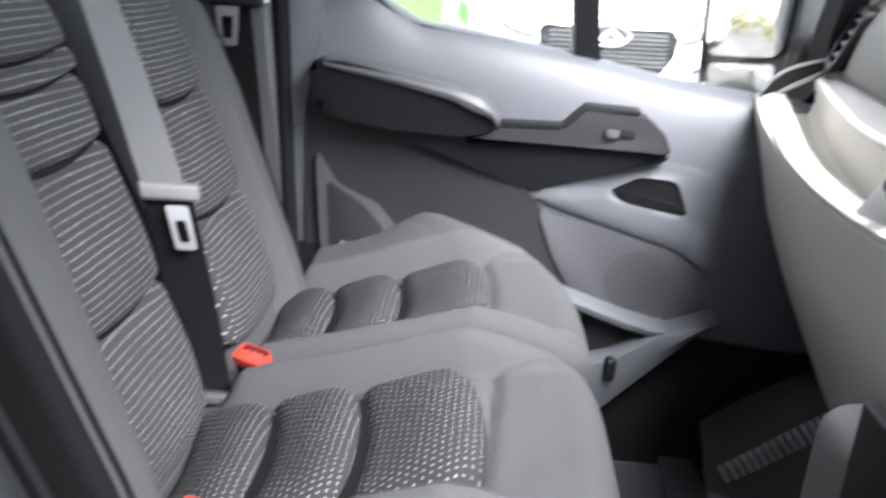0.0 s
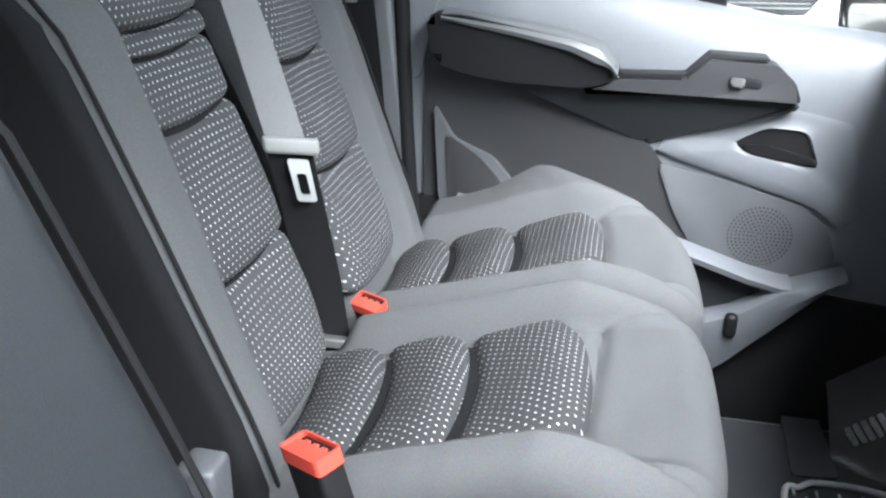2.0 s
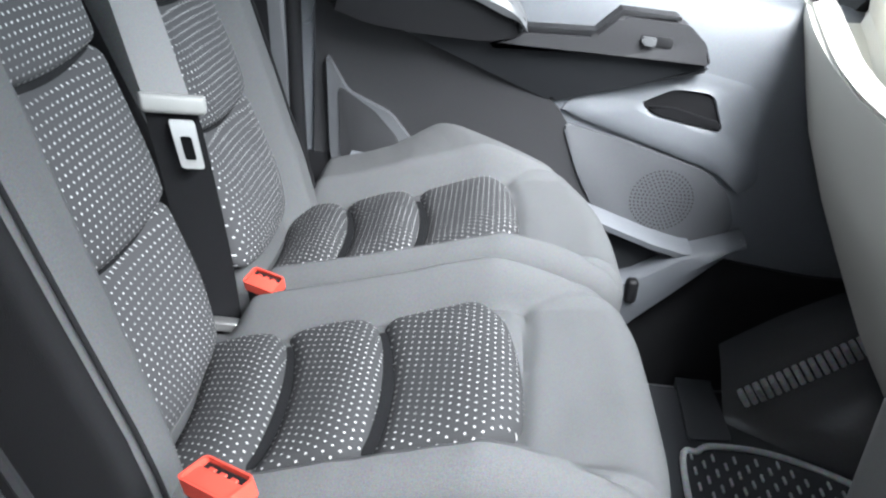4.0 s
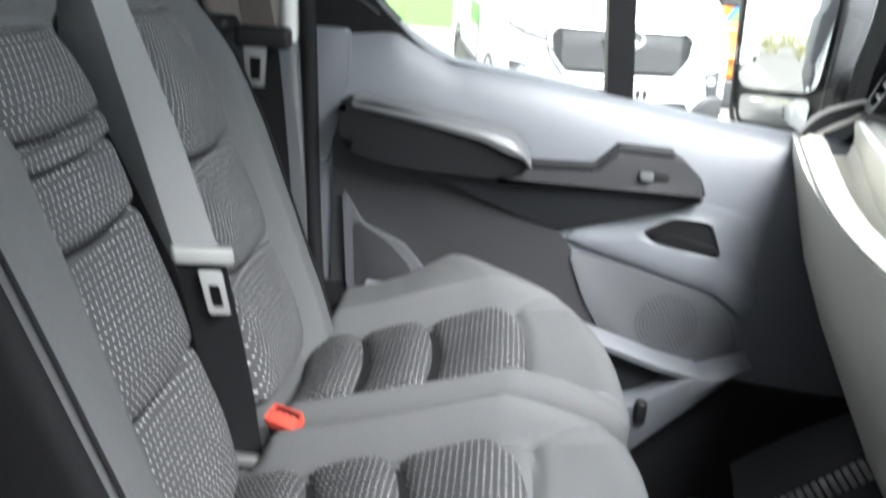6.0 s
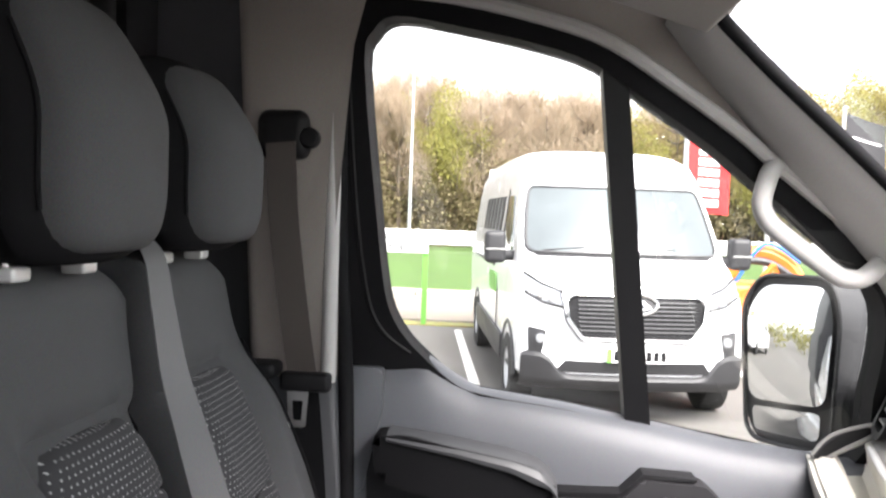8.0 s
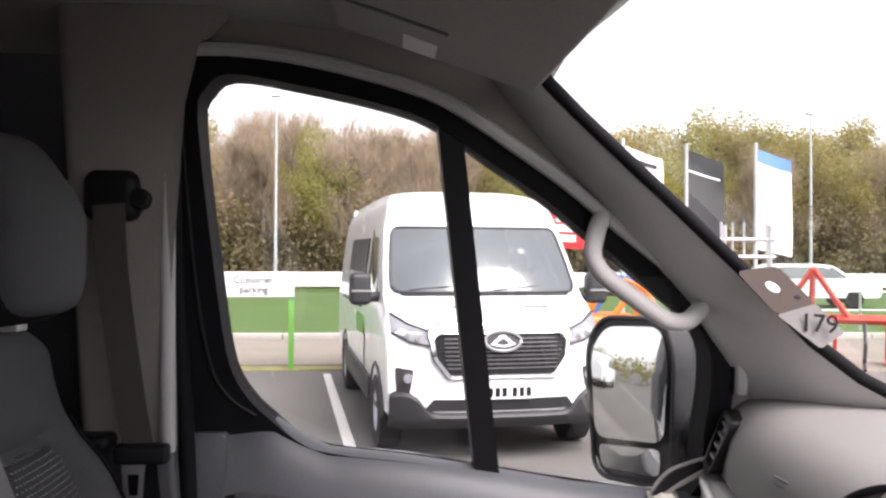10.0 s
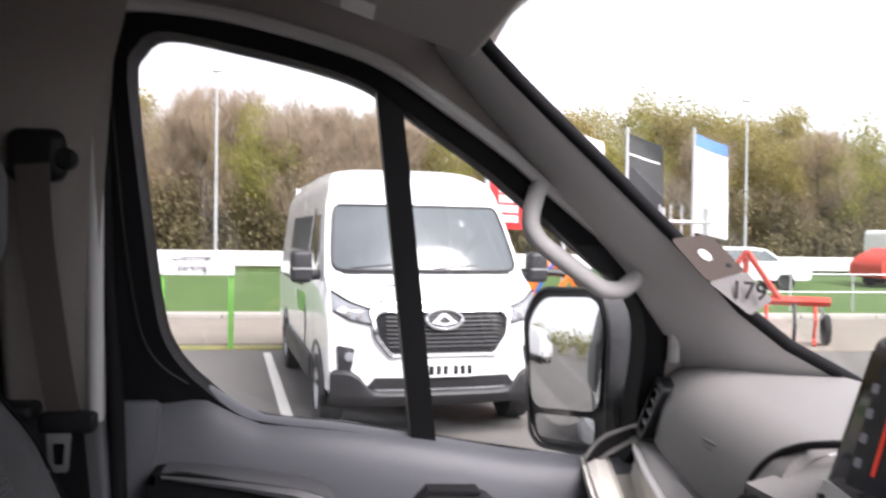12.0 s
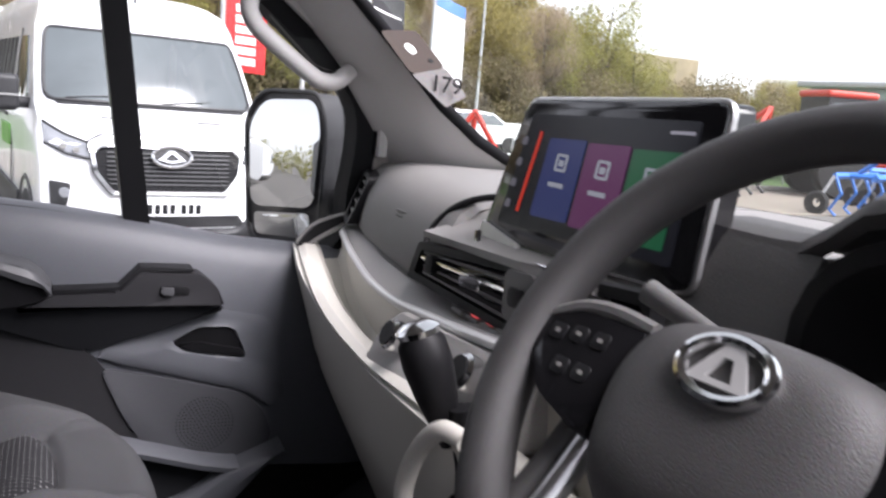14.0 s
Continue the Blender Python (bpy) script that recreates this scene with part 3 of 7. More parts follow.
part("load_end_lower", box((-2.66, -0.16, 0.60), (-2.6, 1.86, 1.45), 0.01), BEIGE, load)
part("load_end_upper", box((-2.66, -0.16, 2.0), (-2.6, 1.86, 2.26), 0.01), BEIGE, load)
part("load_floor", box((-2.6, -0.12, 0.60), (0.25, 1.86, 0.66), 0.005), DOOR_DARK, load)
# own bonnet and nose below the windscreen
nose = tagged(new("wall_nose"), "white bonnet and nose of the van", "bonnet", kind="structure")
part("bonnet", sheet([[(1.90 + 0.12 * (1 - ((y - 0.86) / 0.9) ** 2), y, 1.50), (2.20, y, 1.40), (2.45 - 0.15 * ((y - 0.86) / 0.9) ** 2, y, 1.22), (2.58 - 0.25 * ((y - 0.86) / 0.9) ** 2, y, 0.9), (2.55 - 0.25 * ((y - 0.86) / 0.9) ** 2, y, 0.4)] for y in [-0.05 + 1.84 * k / 12 for k in range(13)]], 0.02), VAN_WHITE, nose)
for y in (-0.08, 1.82):
    part("wing", prism(rounded([(1.7, 0.62), (1.7, 1.36), (1.92, 1.44), (2.2, 1.34), (2.34, 1.0), (2.34, 0.5)], 0.05), lambda u, v, d: Vector((u, y + d, v)), -0.04, 0.04, 0.01), VAN_WHITE, nose)


# ---------------------------------------------------------------- passenger door
door = tagged(new("door_1"), "closed passenger door with grey plastic trim", "door", kind="structure")


def belt_z(x):
    return lerp_line(BELT, x)


PROFILE = [(0.0, 1.776), (0.0, 1.752), (-0.006, 1.736), (-0.020, 1.722), (-0.045, 1.712), (-0.075, 1.706), (-0.11, 1.704), (-0.15, 1.706), (-0.22, 1.712), (-0.32, 1.716), (-0.42, 1.714), (-0.50, 1.704), (-0.70, 1.69)]
rows = []
for i in range(48):
    x = 0.60 + (1.62 - 0.60) * i / 47
    b = belt_z(x)
    rows.append([(x, y, b + dz) for dz, y in PROFILE])
part("upper_trim", sheet([r[:-2] for r in rows], 0.012), DOOR_GREY, door, "grey moulded door trim")
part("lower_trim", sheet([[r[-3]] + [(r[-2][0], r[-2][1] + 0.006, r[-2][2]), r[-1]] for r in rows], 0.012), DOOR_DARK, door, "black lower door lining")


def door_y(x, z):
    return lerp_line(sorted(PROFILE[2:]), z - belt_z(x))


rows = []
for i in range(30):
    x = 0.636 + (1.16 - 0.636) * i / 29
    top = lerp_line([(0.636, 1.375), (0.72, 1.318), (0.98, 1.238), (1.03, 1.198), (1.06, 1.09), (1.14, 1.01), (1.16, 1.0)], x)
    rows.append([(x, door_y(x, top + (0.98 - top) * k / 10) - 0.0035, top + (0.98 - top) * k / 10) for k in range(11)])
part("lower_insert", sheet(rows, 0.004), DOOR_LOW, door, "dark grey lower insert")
on_door = lambda u, v, d: Vector((u, d, v))
on_arm = lambda u, v, d: Vector((u + 0.007, d, v + 0.013))

# rear upper ear of the trim beside the seal
part("trim_ear", prism(rounded([(0.598, 1.30), (0.628, 1.30), (0.66, 1.44), (0.66, 1.512), (0.59, 1.512)], 0.01), on_door, 1.715, 1.697, 0.006), DOOR_GREY, door)

# long pull handle: dark body, its top facet coloured paler as if lit
grip = part("pull_handle", prism(rounded([(0.640, 1.396), (0.648, 1.322), (0.70, 1.306), (0.766, 1.297), (0.88, 1.294), (0.922, 1.303), (0.944, 1.321), (0.910, 1.357), (0.864, 1.370), (0.777, 1.384), (0.689, 1.398)], 0.014), lambda u, v, d: Vector((u + 0.012, d + (0.12 * max(0.0, 1.388 - v) if d < 1.70 else 0.0), v + 0.016)), 1.72, 1.645, 0.018), DOOR_DARK, door, "black moulded door pull")
rail_rows = []
for k in range(25):
    x = 0.664 + (0.938 - 0.664) * k / 24
    hi = lerp_line([(0.664, 1.396), (0.777, 1.383), (0.864, 1.369), (0.908, 1.356), (0.926, 1.340), (0.938, 1.322)], x)
    lo = hi - lerp_line([(0.664, 0.006), (0.734, 0.010), (0.865, 0.017), (0.905, 0.022), (0.938, 0.006)], x)
    x, hi, lo = x + 0.012, hi + 0.016, lo + 0.016
    rail_rows.append([(x, 1.700, hi + 0.006), (x, 1.660, hi + 0.005), (x, 1.646, hi), (x, 1.6405, (hi + lo) / 2), (x, 1.6425, lo)])
part("top_facet", sheet(rail_rows, 0.004), SATIN, grip, "top facet in paler plastic, as if lit")

# armrest console with window switch
cons = part("switch_console", prism(rounded([(0.89, 1.291), (0.923, 1.302), (0.943, 1.313), (1.042, 1.316), (1.076, 1.350), (1.172, 1.346), (1.200, 1.322), (1.213, 1.292), (1.085, 1.294)], 0.006), on_arm, 1.715, 1.662, 0.005), DOOR_LOW, door, "dark grey switch console")
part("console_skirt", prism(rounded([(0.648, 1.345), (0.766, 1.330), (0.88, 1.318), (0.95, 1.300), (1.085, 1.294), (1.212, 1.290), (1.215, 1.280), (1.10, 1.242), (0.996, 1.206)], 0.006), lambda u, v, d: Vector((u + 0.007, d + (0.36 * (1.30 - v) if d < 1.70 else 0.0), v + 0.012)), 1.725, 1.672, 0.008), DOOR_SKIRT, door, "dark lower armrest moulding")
part("console_groove", prism(rounded([(0.945, 1.322), (1.043, 1.325), (1.076, 1.358), (1.16, 1.355), (1.16, 1.350), (1.078, 1.350), (1.047, 1.316), (0.945, 1.313)], 0.002), on_arm, 1.715, 1.668, 0.001), BLACK, door)
part("window_switch", prism(rounded([(1.106, 1.327), (1.152, 1.326), (1.153, 1.311), (1.107, 1.314)], 0.004), on_arm, 1.668, 1.6605, 0.001), BLACK, cons, "black switch recess")
part("switch_rocker", prism(rounded([(1.107, 1.326), (1.128, 1.325), (1.128, 1.312), (1.108, 1.314)], 0.003), on_arm, 1.664, 1.655, 0.003), SATIN, cons, "silver window rocker")

# door release recess with its lever, in a ridge that swells out of the trim
def round_about(pts, c, n=56):
    """An outline read off by angle about c."""
    out = []
    k = len(pts)
    for i in range(n):
        d = Vector((math.cos(2 * math.pi * i / n), math.sin(2 * math.pi * i / n)))
        far = 0.0
        for j in range(k):
            p, q = Vector(pts[j]) - Vector(c), Vector(pts[(j + 1) % k]) - Vector(c)
            e = q - p
            den = d.x * e.y - d.y * e.x
            if abs(den) > 1e-9:
                t, w = (p.x * e.y - p.y * e.x) / den, (p.x * d.y - p.y * d.x) / den
                if t > 0 and -1e-6 <= w <= 1 + 1e-6:
                    far = max(far, t)
        out.append((c[0] + d.x * far, c[1] + d.y * far))
    return out


RC = (1.212, 1.230)
INN = round_about(rounded([(1.137, 1.228), (1.185, 1.257), (1.243, 1.254), (1.270, 1.196), (1.161, 1.213)], 0.012), RC)
OUT = round_about(rounded([(1.005, 1.222), (1.10, 1.246), (1.215, 1.288), (1.31, 1.27), (1.345, 1.12), (1.318, 1.094), (1.272, 1.132), (1.13, 1.174), (1.03, 1.202)], 0.012), RC)


def swell(f, h):
    row = []
    for (a0, a1), (b0, b1) in zip(OUT, INN):
        u, v = a0 + (b0 - a0) * f, a1 + (b1 - a1) * f
        low = ease(0.030, 0.004, a1 - (1.21 - 0.30 * (a0 - 1.008)))
        row.append(Vector((u, door_y(u, v) - (h[0] + (h[1] - h[0]) * low), v)))
    return row + row[:1]


rel = part("release_surround", sheet([swell(0.0, (-0.004, -0.004)), swell(0.0, (0.0, 0.007)), swell(0.06, (0.0005, 0.009)), swell(0.4, (0.001, 0.009)), swell(0.85, (0.003, 0.008)), swell(0.96, (0.005, 0.006)), swell(1.0, (0.003, 0.003)), swell(1.0, (-0.003, -0.003))]), DOOR_GREY, door, "grey release surround")
part("release_cavity", prism(INN, lambda u, v, d: Vector((u, door_y(u, v) - d, v)), -0.004, 0.001), BLACK, rel, "dark release cavity")
part("release_lever", prism(rounded([(1.150, 1.226), (1.190, 1.228), (1.262, 1.212), (1.268, 1.198), (1.205, 1.207), (1.165, 1.215)], 0.006), lambda u, v, d: Vector((u, door_y(u, v) - d, v)), 0.0, 0.008, 0.003), DOOR_DARK, rel, "dark release lever")

# speaker panel
spk = part("speaker_panel", prism(rounded([(1.024, 1.189), (1.124, 1.169), (1.262, 1.131), (1.303, 1.097), (1.325, 1.038), (1.288, 0.998), (1.251, 0.988), (1.194, 1.004), (1.106, 1.030), (1.058, 1.11)], 0.016), on_door, 1.72, 1.7035, 0.004), DOOR_MID, door, "perforated speaker panel")
holes = bmesh.new()
for ringi in range(1, 9):
    for k in range(ringi * 6):
        a = 2 * math.pi * k / (ringi * 6)
        u, v = 1.200 + 0.0062 * ringi * math.cos(a), 1.076 + 0.0062 * ringi * math.sin(a)
        disc((u, 1.7032, v), (0, 1, 0), 0.0014, 0.001, 6, bm=holes)
tagged(part("perforation", holes, BLACK, spk, smooth=False), kind="stuff")

# rear map pocket and lower bin
part("map_pocket", prism(rounded([(0.655, 1.262), (0.690, 1.205), (0.758, 1.176), (0.800, 1.128), (0.79, 1.02), (0.70, 1.0), (0.665, 1.10)], 0.012), on_door, 1.72, 1.694, 0.006), DOOR_MID, door, "moulded map pocket")
# flat dark patch paints the shade inside the pocket
part("pocket_shade", prism(rounded([(0.675, 1.215), (0.735, 1.178), (0.775, 1.135), (0.77, 1.03), (0.71, 1.02), (0.682, 1.10)], 0.012), on_door, 1.71, 1.692, 0.003), DOOR_LOW, door, "dark patch as shade in the map pocket")
BIN = [(0.70, 0.870, 0.70), (0.9, 0.895, 0.74), (1.1, 0.930, 0.80), (1.17, 0.955, 0.860), (1.20, 0.975, 0.893), (1.24, 1.003, 0.935), (1.28, 1.018, 0.978), (1.31, 1.030, 1.010), (1.333, 1.040, 1.034)]
binp = part("lower_bin", sheet([[(x, 1.70, z0 + 0.002), (x, 1.662, z0), (x, 1.654, z0 - 0.006), (x, 1.650, (z0 + z1) / 2), (x, 1.660, z1), (x, 1.70, z1 - 0.008)] for x, z0, z1 in BIN], 0.008), DOOR_GREY, door, "grey lower door bin")
part("bin_rim", sheet([[(x, 1.705, z + 0.012), (x, 1.668, z + 0.010), (x, 1.658, z + 0.004), (x, 1.660, z - 0.006), (x, 1.69, z - 0.010)] for x, z in ((0.70, 1.10), (0.9, 1.085), (1.04, 1.060), (1.106, 1.040), (1.187, 1.014), (1.24, 1.002), (1.255, 1.002))], 0.004), DOOR_GREY, binp)
# flat dark sheet paints the shade in the bin's opening
part("bin_shade", prism(rounded([(0.72, 1.10), (1.0, 1.07), (1.106, 1.035), (1.24, 0.998), (1.17, 0.94), (0.72, 0.86)], 0.01), on_door, 1.70, 1.694), DOOR_SKIRT, door, "dark sheet as shade in the bin mouth")
part("bin_bumper", box((1.160, 1.640, 0.915), (1.180, 1.662, 0.957), 0.008, n=3), BLACK, binp, "black rubber bumper")

# glass, seals, divider bar
win = tagged(new("window_1"), "passenger door window with black rubber seal", "window", kind="structure")
part("window_frame", ring(SEAL_EDGE, GLASS_EDGE, on_side, -0.018, 0.055), RUBBER, win, "black rubber window frame")
part("inner_lip", tube([on_side(x, z, -0.019) for x, z in SEAL_EDGE[6:50]], 0.006, 8), RUBBER, win)
part("channel", tube(smooth_path([on_side(x, z, -0.014) for x, z in ((0.70, 1.535), (0.655, 1.57), (0.628, 1.63), (0.61, 1.78), (0.60, 2.0))], 6), 0.006, 8), BLACK, win, "black run channel")
pane = part("pane", prism(GLASS_EDGE, on_side, 0.028, 0.032), GLASS, win)
pane.visible_shadow = False
part("divider_bar", prism([(0.990, 2.004), (1.032, 1.975), (1.104, 1.425), (1.062, 1.430)], on_side, -0.012, 0.045, 0.004), BLACK, win, "black window divider bar")


# ---------------------------------------------------------------- seats
def back_x(z):
    return lerp_line([(1.0, 0.672), (1.165, 0.622), (1.37, 0.537), (1.545, 0.464), (1.62, 0.448), (1.70, 0.436), (1.8, 0.42)], z)


def cushion_z(x):
    return 0.872 + 0.3 * min(x, 0.93 + (x - 0.93) * 0.25)


def build_seat(name, label, y0, y1, yc, near_w, edge0, edge1, cuts, shift=0.0, lift=0.0, inner=0, corner=0.03, bolster=0.045, bc=None, bw=0.103, hc=None, cloth=None, high=1.0):
    """One place of the bench: cushion, three cushion pads, backrest, back pads, headrest on two posts."""
    s = thing(name, label, "seat", (0, 0, 0), "front seats")
    bc, hc, cloth = bc or yc, hc or yc, cloth or FABRIC

    def put_c(p):
        side = abs(p.y - yc) - near_w
        rise = 0.042 * ease(0.0, 0.036, side) * ease(1.10, 0.93, p.x) * ease(0.648, 0.682, p.x)
        q = (p.y - y0) / (y1 - y0)
        recede = (corner * q ** 4 if corner > 0.1 else corner * (2 * q - 1) ** 4) * ease(0.70, 1.075, p.x)
        if p.z > -0.03:
            seam = side - (0.004 + 0.028 * ease(0.93, 1.06, p.x))
            rise -= 0.007 * math.exp(-(seam / 0.006) ** 2) * ease(0.60, 0.66, p.x)
            rise -= 0.008 * math.exp(-((p.x - 0.957 - 0.008 * (p.y - yc) / near_w) / 0.009) ** 2) * ease(0.012, 0.0, side)
            rise += 0.0035 * noise.noise(Vector((p.x * 9, p.y * 9, 1.3))) + 0.0012 * noise.noise(Vector((p.x * 40, p.y * 22, 4.1)))
        return Vector((p.x - recede + shift, p.y, cushion_z(p.x) + p.z + rise + lift))

    cu = part("cushion", soft_box(bmesh.new(), (0.53, y0, -0.20), (1.080, y1, 0.0), 0.042, 6, 84, put_c), cloth, s)
    # black plate below the cushion pads puts shade into their grooves
    part("groove_shade", soft_box(bmesh.new(), (0.66, yc - near_w + 0.018, -0.03), (0.92, yc + near_w - 0.018, 0.003), 0.004, 2, 14, lambda p: Vector((p.x + shift, p.y, cushion_z(p.x) + p.z + lift))), FABRIC_DARK, cu, "black plate as shade in the pad grooves")
    for x0, x1 in ((0.648, 0.738), (0.739, 0.832), (0.833, 0.952)):
        def put_p(p, x0=x0, x1=x1):
            w = (p.y - yc) / near_w
            t = max(0.0, min(1.0, (p.x - x0) / (x1 - x0)))
            bulge = 0.015 * (1 - min(1, abs(w)) ** 4) * math.sin(math.pi * t ** 1.4)
            dx = 0.014 * (0.5 - w * w) - 0.008 * w - (0.018 * ease(0.68, 1.0, abs(w)) * ease(0.5, 1.0, t) if x1 > 0.9 else 0.006 * ease(0.75, 1.0, abs(w)))
            return Vector((p.x + dx + shift, p.y, cushion_z(p.x) + p.z + bulge + lift))
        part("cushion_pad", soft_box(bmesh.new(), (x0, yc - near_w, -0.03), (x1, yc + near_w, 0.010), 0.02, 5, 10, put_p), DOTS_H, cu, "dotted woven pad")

    def lean(z):
        return 0.12 * (z - 1.37)

    def put_b(p):
        e0, e1 = lerp_line(edge0, p.z), lerp_line(edge1, p.z)
        y = e0 + (p.y - y0) / (y1 - y0) * (e1 - e0)
        m = y - bc - lean(p.z)
        out = -m if inner > 0 else m if inner < 0 else abs(m)
        bol = bolster * ease(bw - 0.006, bw + 0.034, out) * ease(1.60, 1.47, p.z)
        if inner:
            bol -= 0.022 * ease(bw - 0.01, bw + 0.03, -out) * ease(1.57, 1.50, p.z)
        if p.x > -0.05:
            bol -= 0.012 * math.exp(-((p.z - 1.556 + 0.9 * max(0.0, abs(m) - 0.06) ** 1.3) / 0.012) ** 2) * ease(0.15, 0.08, abs(m))
            bol += 0.003 * noise.noise(Vector((p.z * 8, y * 8, 7.7)))
        return Vector((back_x(p.z) + p.x + bol * (1 if p.x > -0.06 else 0.3) + shift, y, p.z + lift))

    ba = part("backrest", soft_box(bmesh.new(), (-0.13, y0, 0.98), (0.0, y1, 1.705), 0.045, 6, 48, put_b), cloth, s)
    # side cloth extended over the middle seat's bolster paints its averted face dark
    for w, ye in ((-1, y0), (1, y1)) if inner else ():
        part("side_panel", soft_box(bmesh.new(), (-0.125, min(ye + w * 0.003, ye - w * 0.03), 1.0), (-0.012 if w < 0 < inner else -0.034, max(ye + w * 0.003, ye - w * 0.03), 1.66), 0.014, 3, 20, put_b), FABRIC_DARK, ba, "black side panel")
    # same painted groove shade behind the back pads
    part("groove_shade", soft_box(bmesh.new(), (-0.03, bc - bw + 0.012, cuts[0] + 0.012), (0.003, bc + bw - 0.012, cuts[-1] - 0.03), 0.004, 2, 14, lambda p: Vector((back_x(p.z) + p.x + shift, p.y + lean(p.z), p.z + lift))), FABRIC_DARK, ba, "black plate as shade in the pad grooves")
    for z0, z1 in zip(cuts, cuts[1:]):
        def put_q(p, z0=z0, z1=z1):
            w = (p.y - bc) / bw
            t = max(0.0, min(1.0, (p.z - z0) / (z1 - z0)))
            dz = -0.011 * (0.5 - w * w)
            if z1 == cuts[-1]:
                dz += (0.018 * (0.5 - w * w) - 0.022 * ease(0.7, 1.0, abs(w))) * t
            high = 0.016 if z1 - z0 > 0.075 else 0.005
            bulge = high * (1 - min(1, abs(w)) ** 4) * math.sin(math.pi * t ** 0.65)
            return Vector((back_x(p.z) + p.x + bulge + shift, p.y + lean(p.z), p.z + dz + lift))
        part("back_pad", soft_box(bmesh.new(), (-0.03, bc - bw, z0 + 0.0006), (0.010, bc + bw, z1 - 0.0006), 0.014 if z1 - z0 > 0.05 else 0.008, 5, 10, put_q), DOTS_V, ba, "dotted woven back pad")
    for w in (-1, 1):
        if w == inner:
            continue
        ye = y0 + 0.016 if w < 0 else y1 - 0.016
        part("piping", tube([put_b(Vector((-0.003, ye, 1.06 + 0.03 * k))) for k in range(18)], 0.002, 6), FABRIC_DARK, ba, "dark piping")

    # headrest: black sides and back, grey front panel
    def put_h(p):
        k = ease(1.84, 1.975, p.z)
        return Vector((0.458 + shift + p.x * (1 - 0.15 * k) - 0.04 * k - 2.6 * p.y * p.y * (1 if p.x > 0 else 0.2), hc + p.y * (1 - 0.10 * k - 0.08 * ease(1.80, 1.715, p.z)), 1.712 + (p.z - 1.712) * high + lift))
    hd = part("headrest", box((-0.060, -0.106, 1.712), (0.060, 0.106, 1.972), 0.045, n=6, m=8, f=put_h), FABRIC_DARK, s, "black headrest")
    part("headrest_front", dome(round_about(rounded([(-0.094, 1.724), (0.094, 1.724), (0.094, 1.960), (-0.094, 1.960)], 0.042, 8), (0.0, 1.842), 72), lambda u, v, d: put_h(Vector((d, u, v))), 0.045, 0.077, 6.0), cloth, hd, "grey front panel")
    for w in (-1, 1):
        part("headrest_piping", tube([put_h(Vector((0.047, w * 0.0955, 1.762 + 0.16 * k / 12))) for k in range(13)], 0.0022, 6), FABRIC_DARK, hd)
        part("headrest_post", tube([(0.428 + shift, hc + w * 0.058, 1.704 + lift), (0.435 + shift, hc + w * 0.058, 1.76 + lift)], 0.006), CHROME, hd, "chrome post")
        part("post_collar", box((0.420 + shift, hc + w * 0.058 - 0.014, 1.697 + lift), (0.446 + shift, hc + w * 0.058 + 0.014, 1.711 + lift), 0.004), SATIN_LIGHT, ba, "pale post collar")
    return s


MID_CUTS = (1.085, 1.231, 1.372, 1.438, 1.461, 1.543)
FAR_CUTS = (1.10, 1.252, 1.384, 1.543)
build_seat("passenger_seat", "dark grey cloth middle seat with dotted woven pads", 0.882, 1.232, 1.058, 0.112, [(1.0, 0.880), (1.5, 0.886), (1.6, 0.897), (1.705, 0.93)], [(1.0, 1.178), (1.24, 1.188), (1.38, 1.206), (1.5, 1.236), (1.56, 1.258), (1.66, 1.270), (1.705, 1.245)], MID_CUTS, inner=1, bolster=0.068, bc=1.088, hc=1.094)
far_seat = build_seat("passenger_seat", "dark grey cloth seat beside the passenger door", 1.246, 1.662, 1.408, 0.104, [(1.0, 1.28), (1.5, 1.298), (1.6, 1.288), (1.705, 1.300)], [(1.0, 1.54), (1.2, 1.565), (1.38, 1.596), (1.48, 1.590), (1.6, 1.585), (1.66, 1.575), (1.705, 1.53)], FAR_CUTS, inner=-1, corner=0.17, bolster=0.034, bc=1.398, bw=0.096, hc=1.398, high=0.93)
driver_seat = build_seat("driver_seat", "dark grey cloth driver's seat with high side bolsters", 0.10, 0.64, 0.36, 0.12, [(1.0, 0.10), (1.6, 0.12), (1.705, 0.16)], [(1.0, 0.645), (1.5, 0.64), (1.6, 0.61), (1.705, 0.55)], MID_CUTS, shift=0.185, lift=0.01, bolster=0.055, bw=0.12, cloth=SEAT_SHADED)

part("plinth", box((0.45, 0.92, 0.741), (0.98, 1.62, 0.955), 0.02), BLACK, far_seat, "black steel plinth")
part("plinth", box((0.6, 0.14, 0.741), (1.10, 0.56, 0.965), 0.02), BLACK, driver_seat, "black steel plinth")
part("recliner_cover", box((0.776, 0.630, 1.235), (0.796, 0.650, 1.338), 0.004, n=2), DOOR_MID, driver_seat, "light grey recliner cover")


def band(pts, dirs, w, th=0.0016):
    """A flat band along a line that turns over on its way."""
    rows = []
    for k, p in enumerate(pts):
        d = Vector(dirs[0]).lerp(Vector(dirs[1]), (k / (len(pts) - 1)) ** 2.2).normalized()
        rows.append([Vector(p) + d * w * j / 6 for j in range(-3, 4)])
    return sheet(rows, th)


# middle belt: grey webbing from the backrest top, tongue, black lower run
belt = thing("seat_belt", "grey webbing belt with pale tongue hanging over the middle seat", "seat belt", (0, 0, 0))
run = smooth_path([(0.415, 1.300, 1.735), (0.452, 1.282, 1.712), (0.475, 1.262, 1.65), (0.492, 1.256, 1.58), (0.512, 1.258, 1.515), (0.545, 1.247, 1.43), (0.598, 1.206, 1.318)], 8)
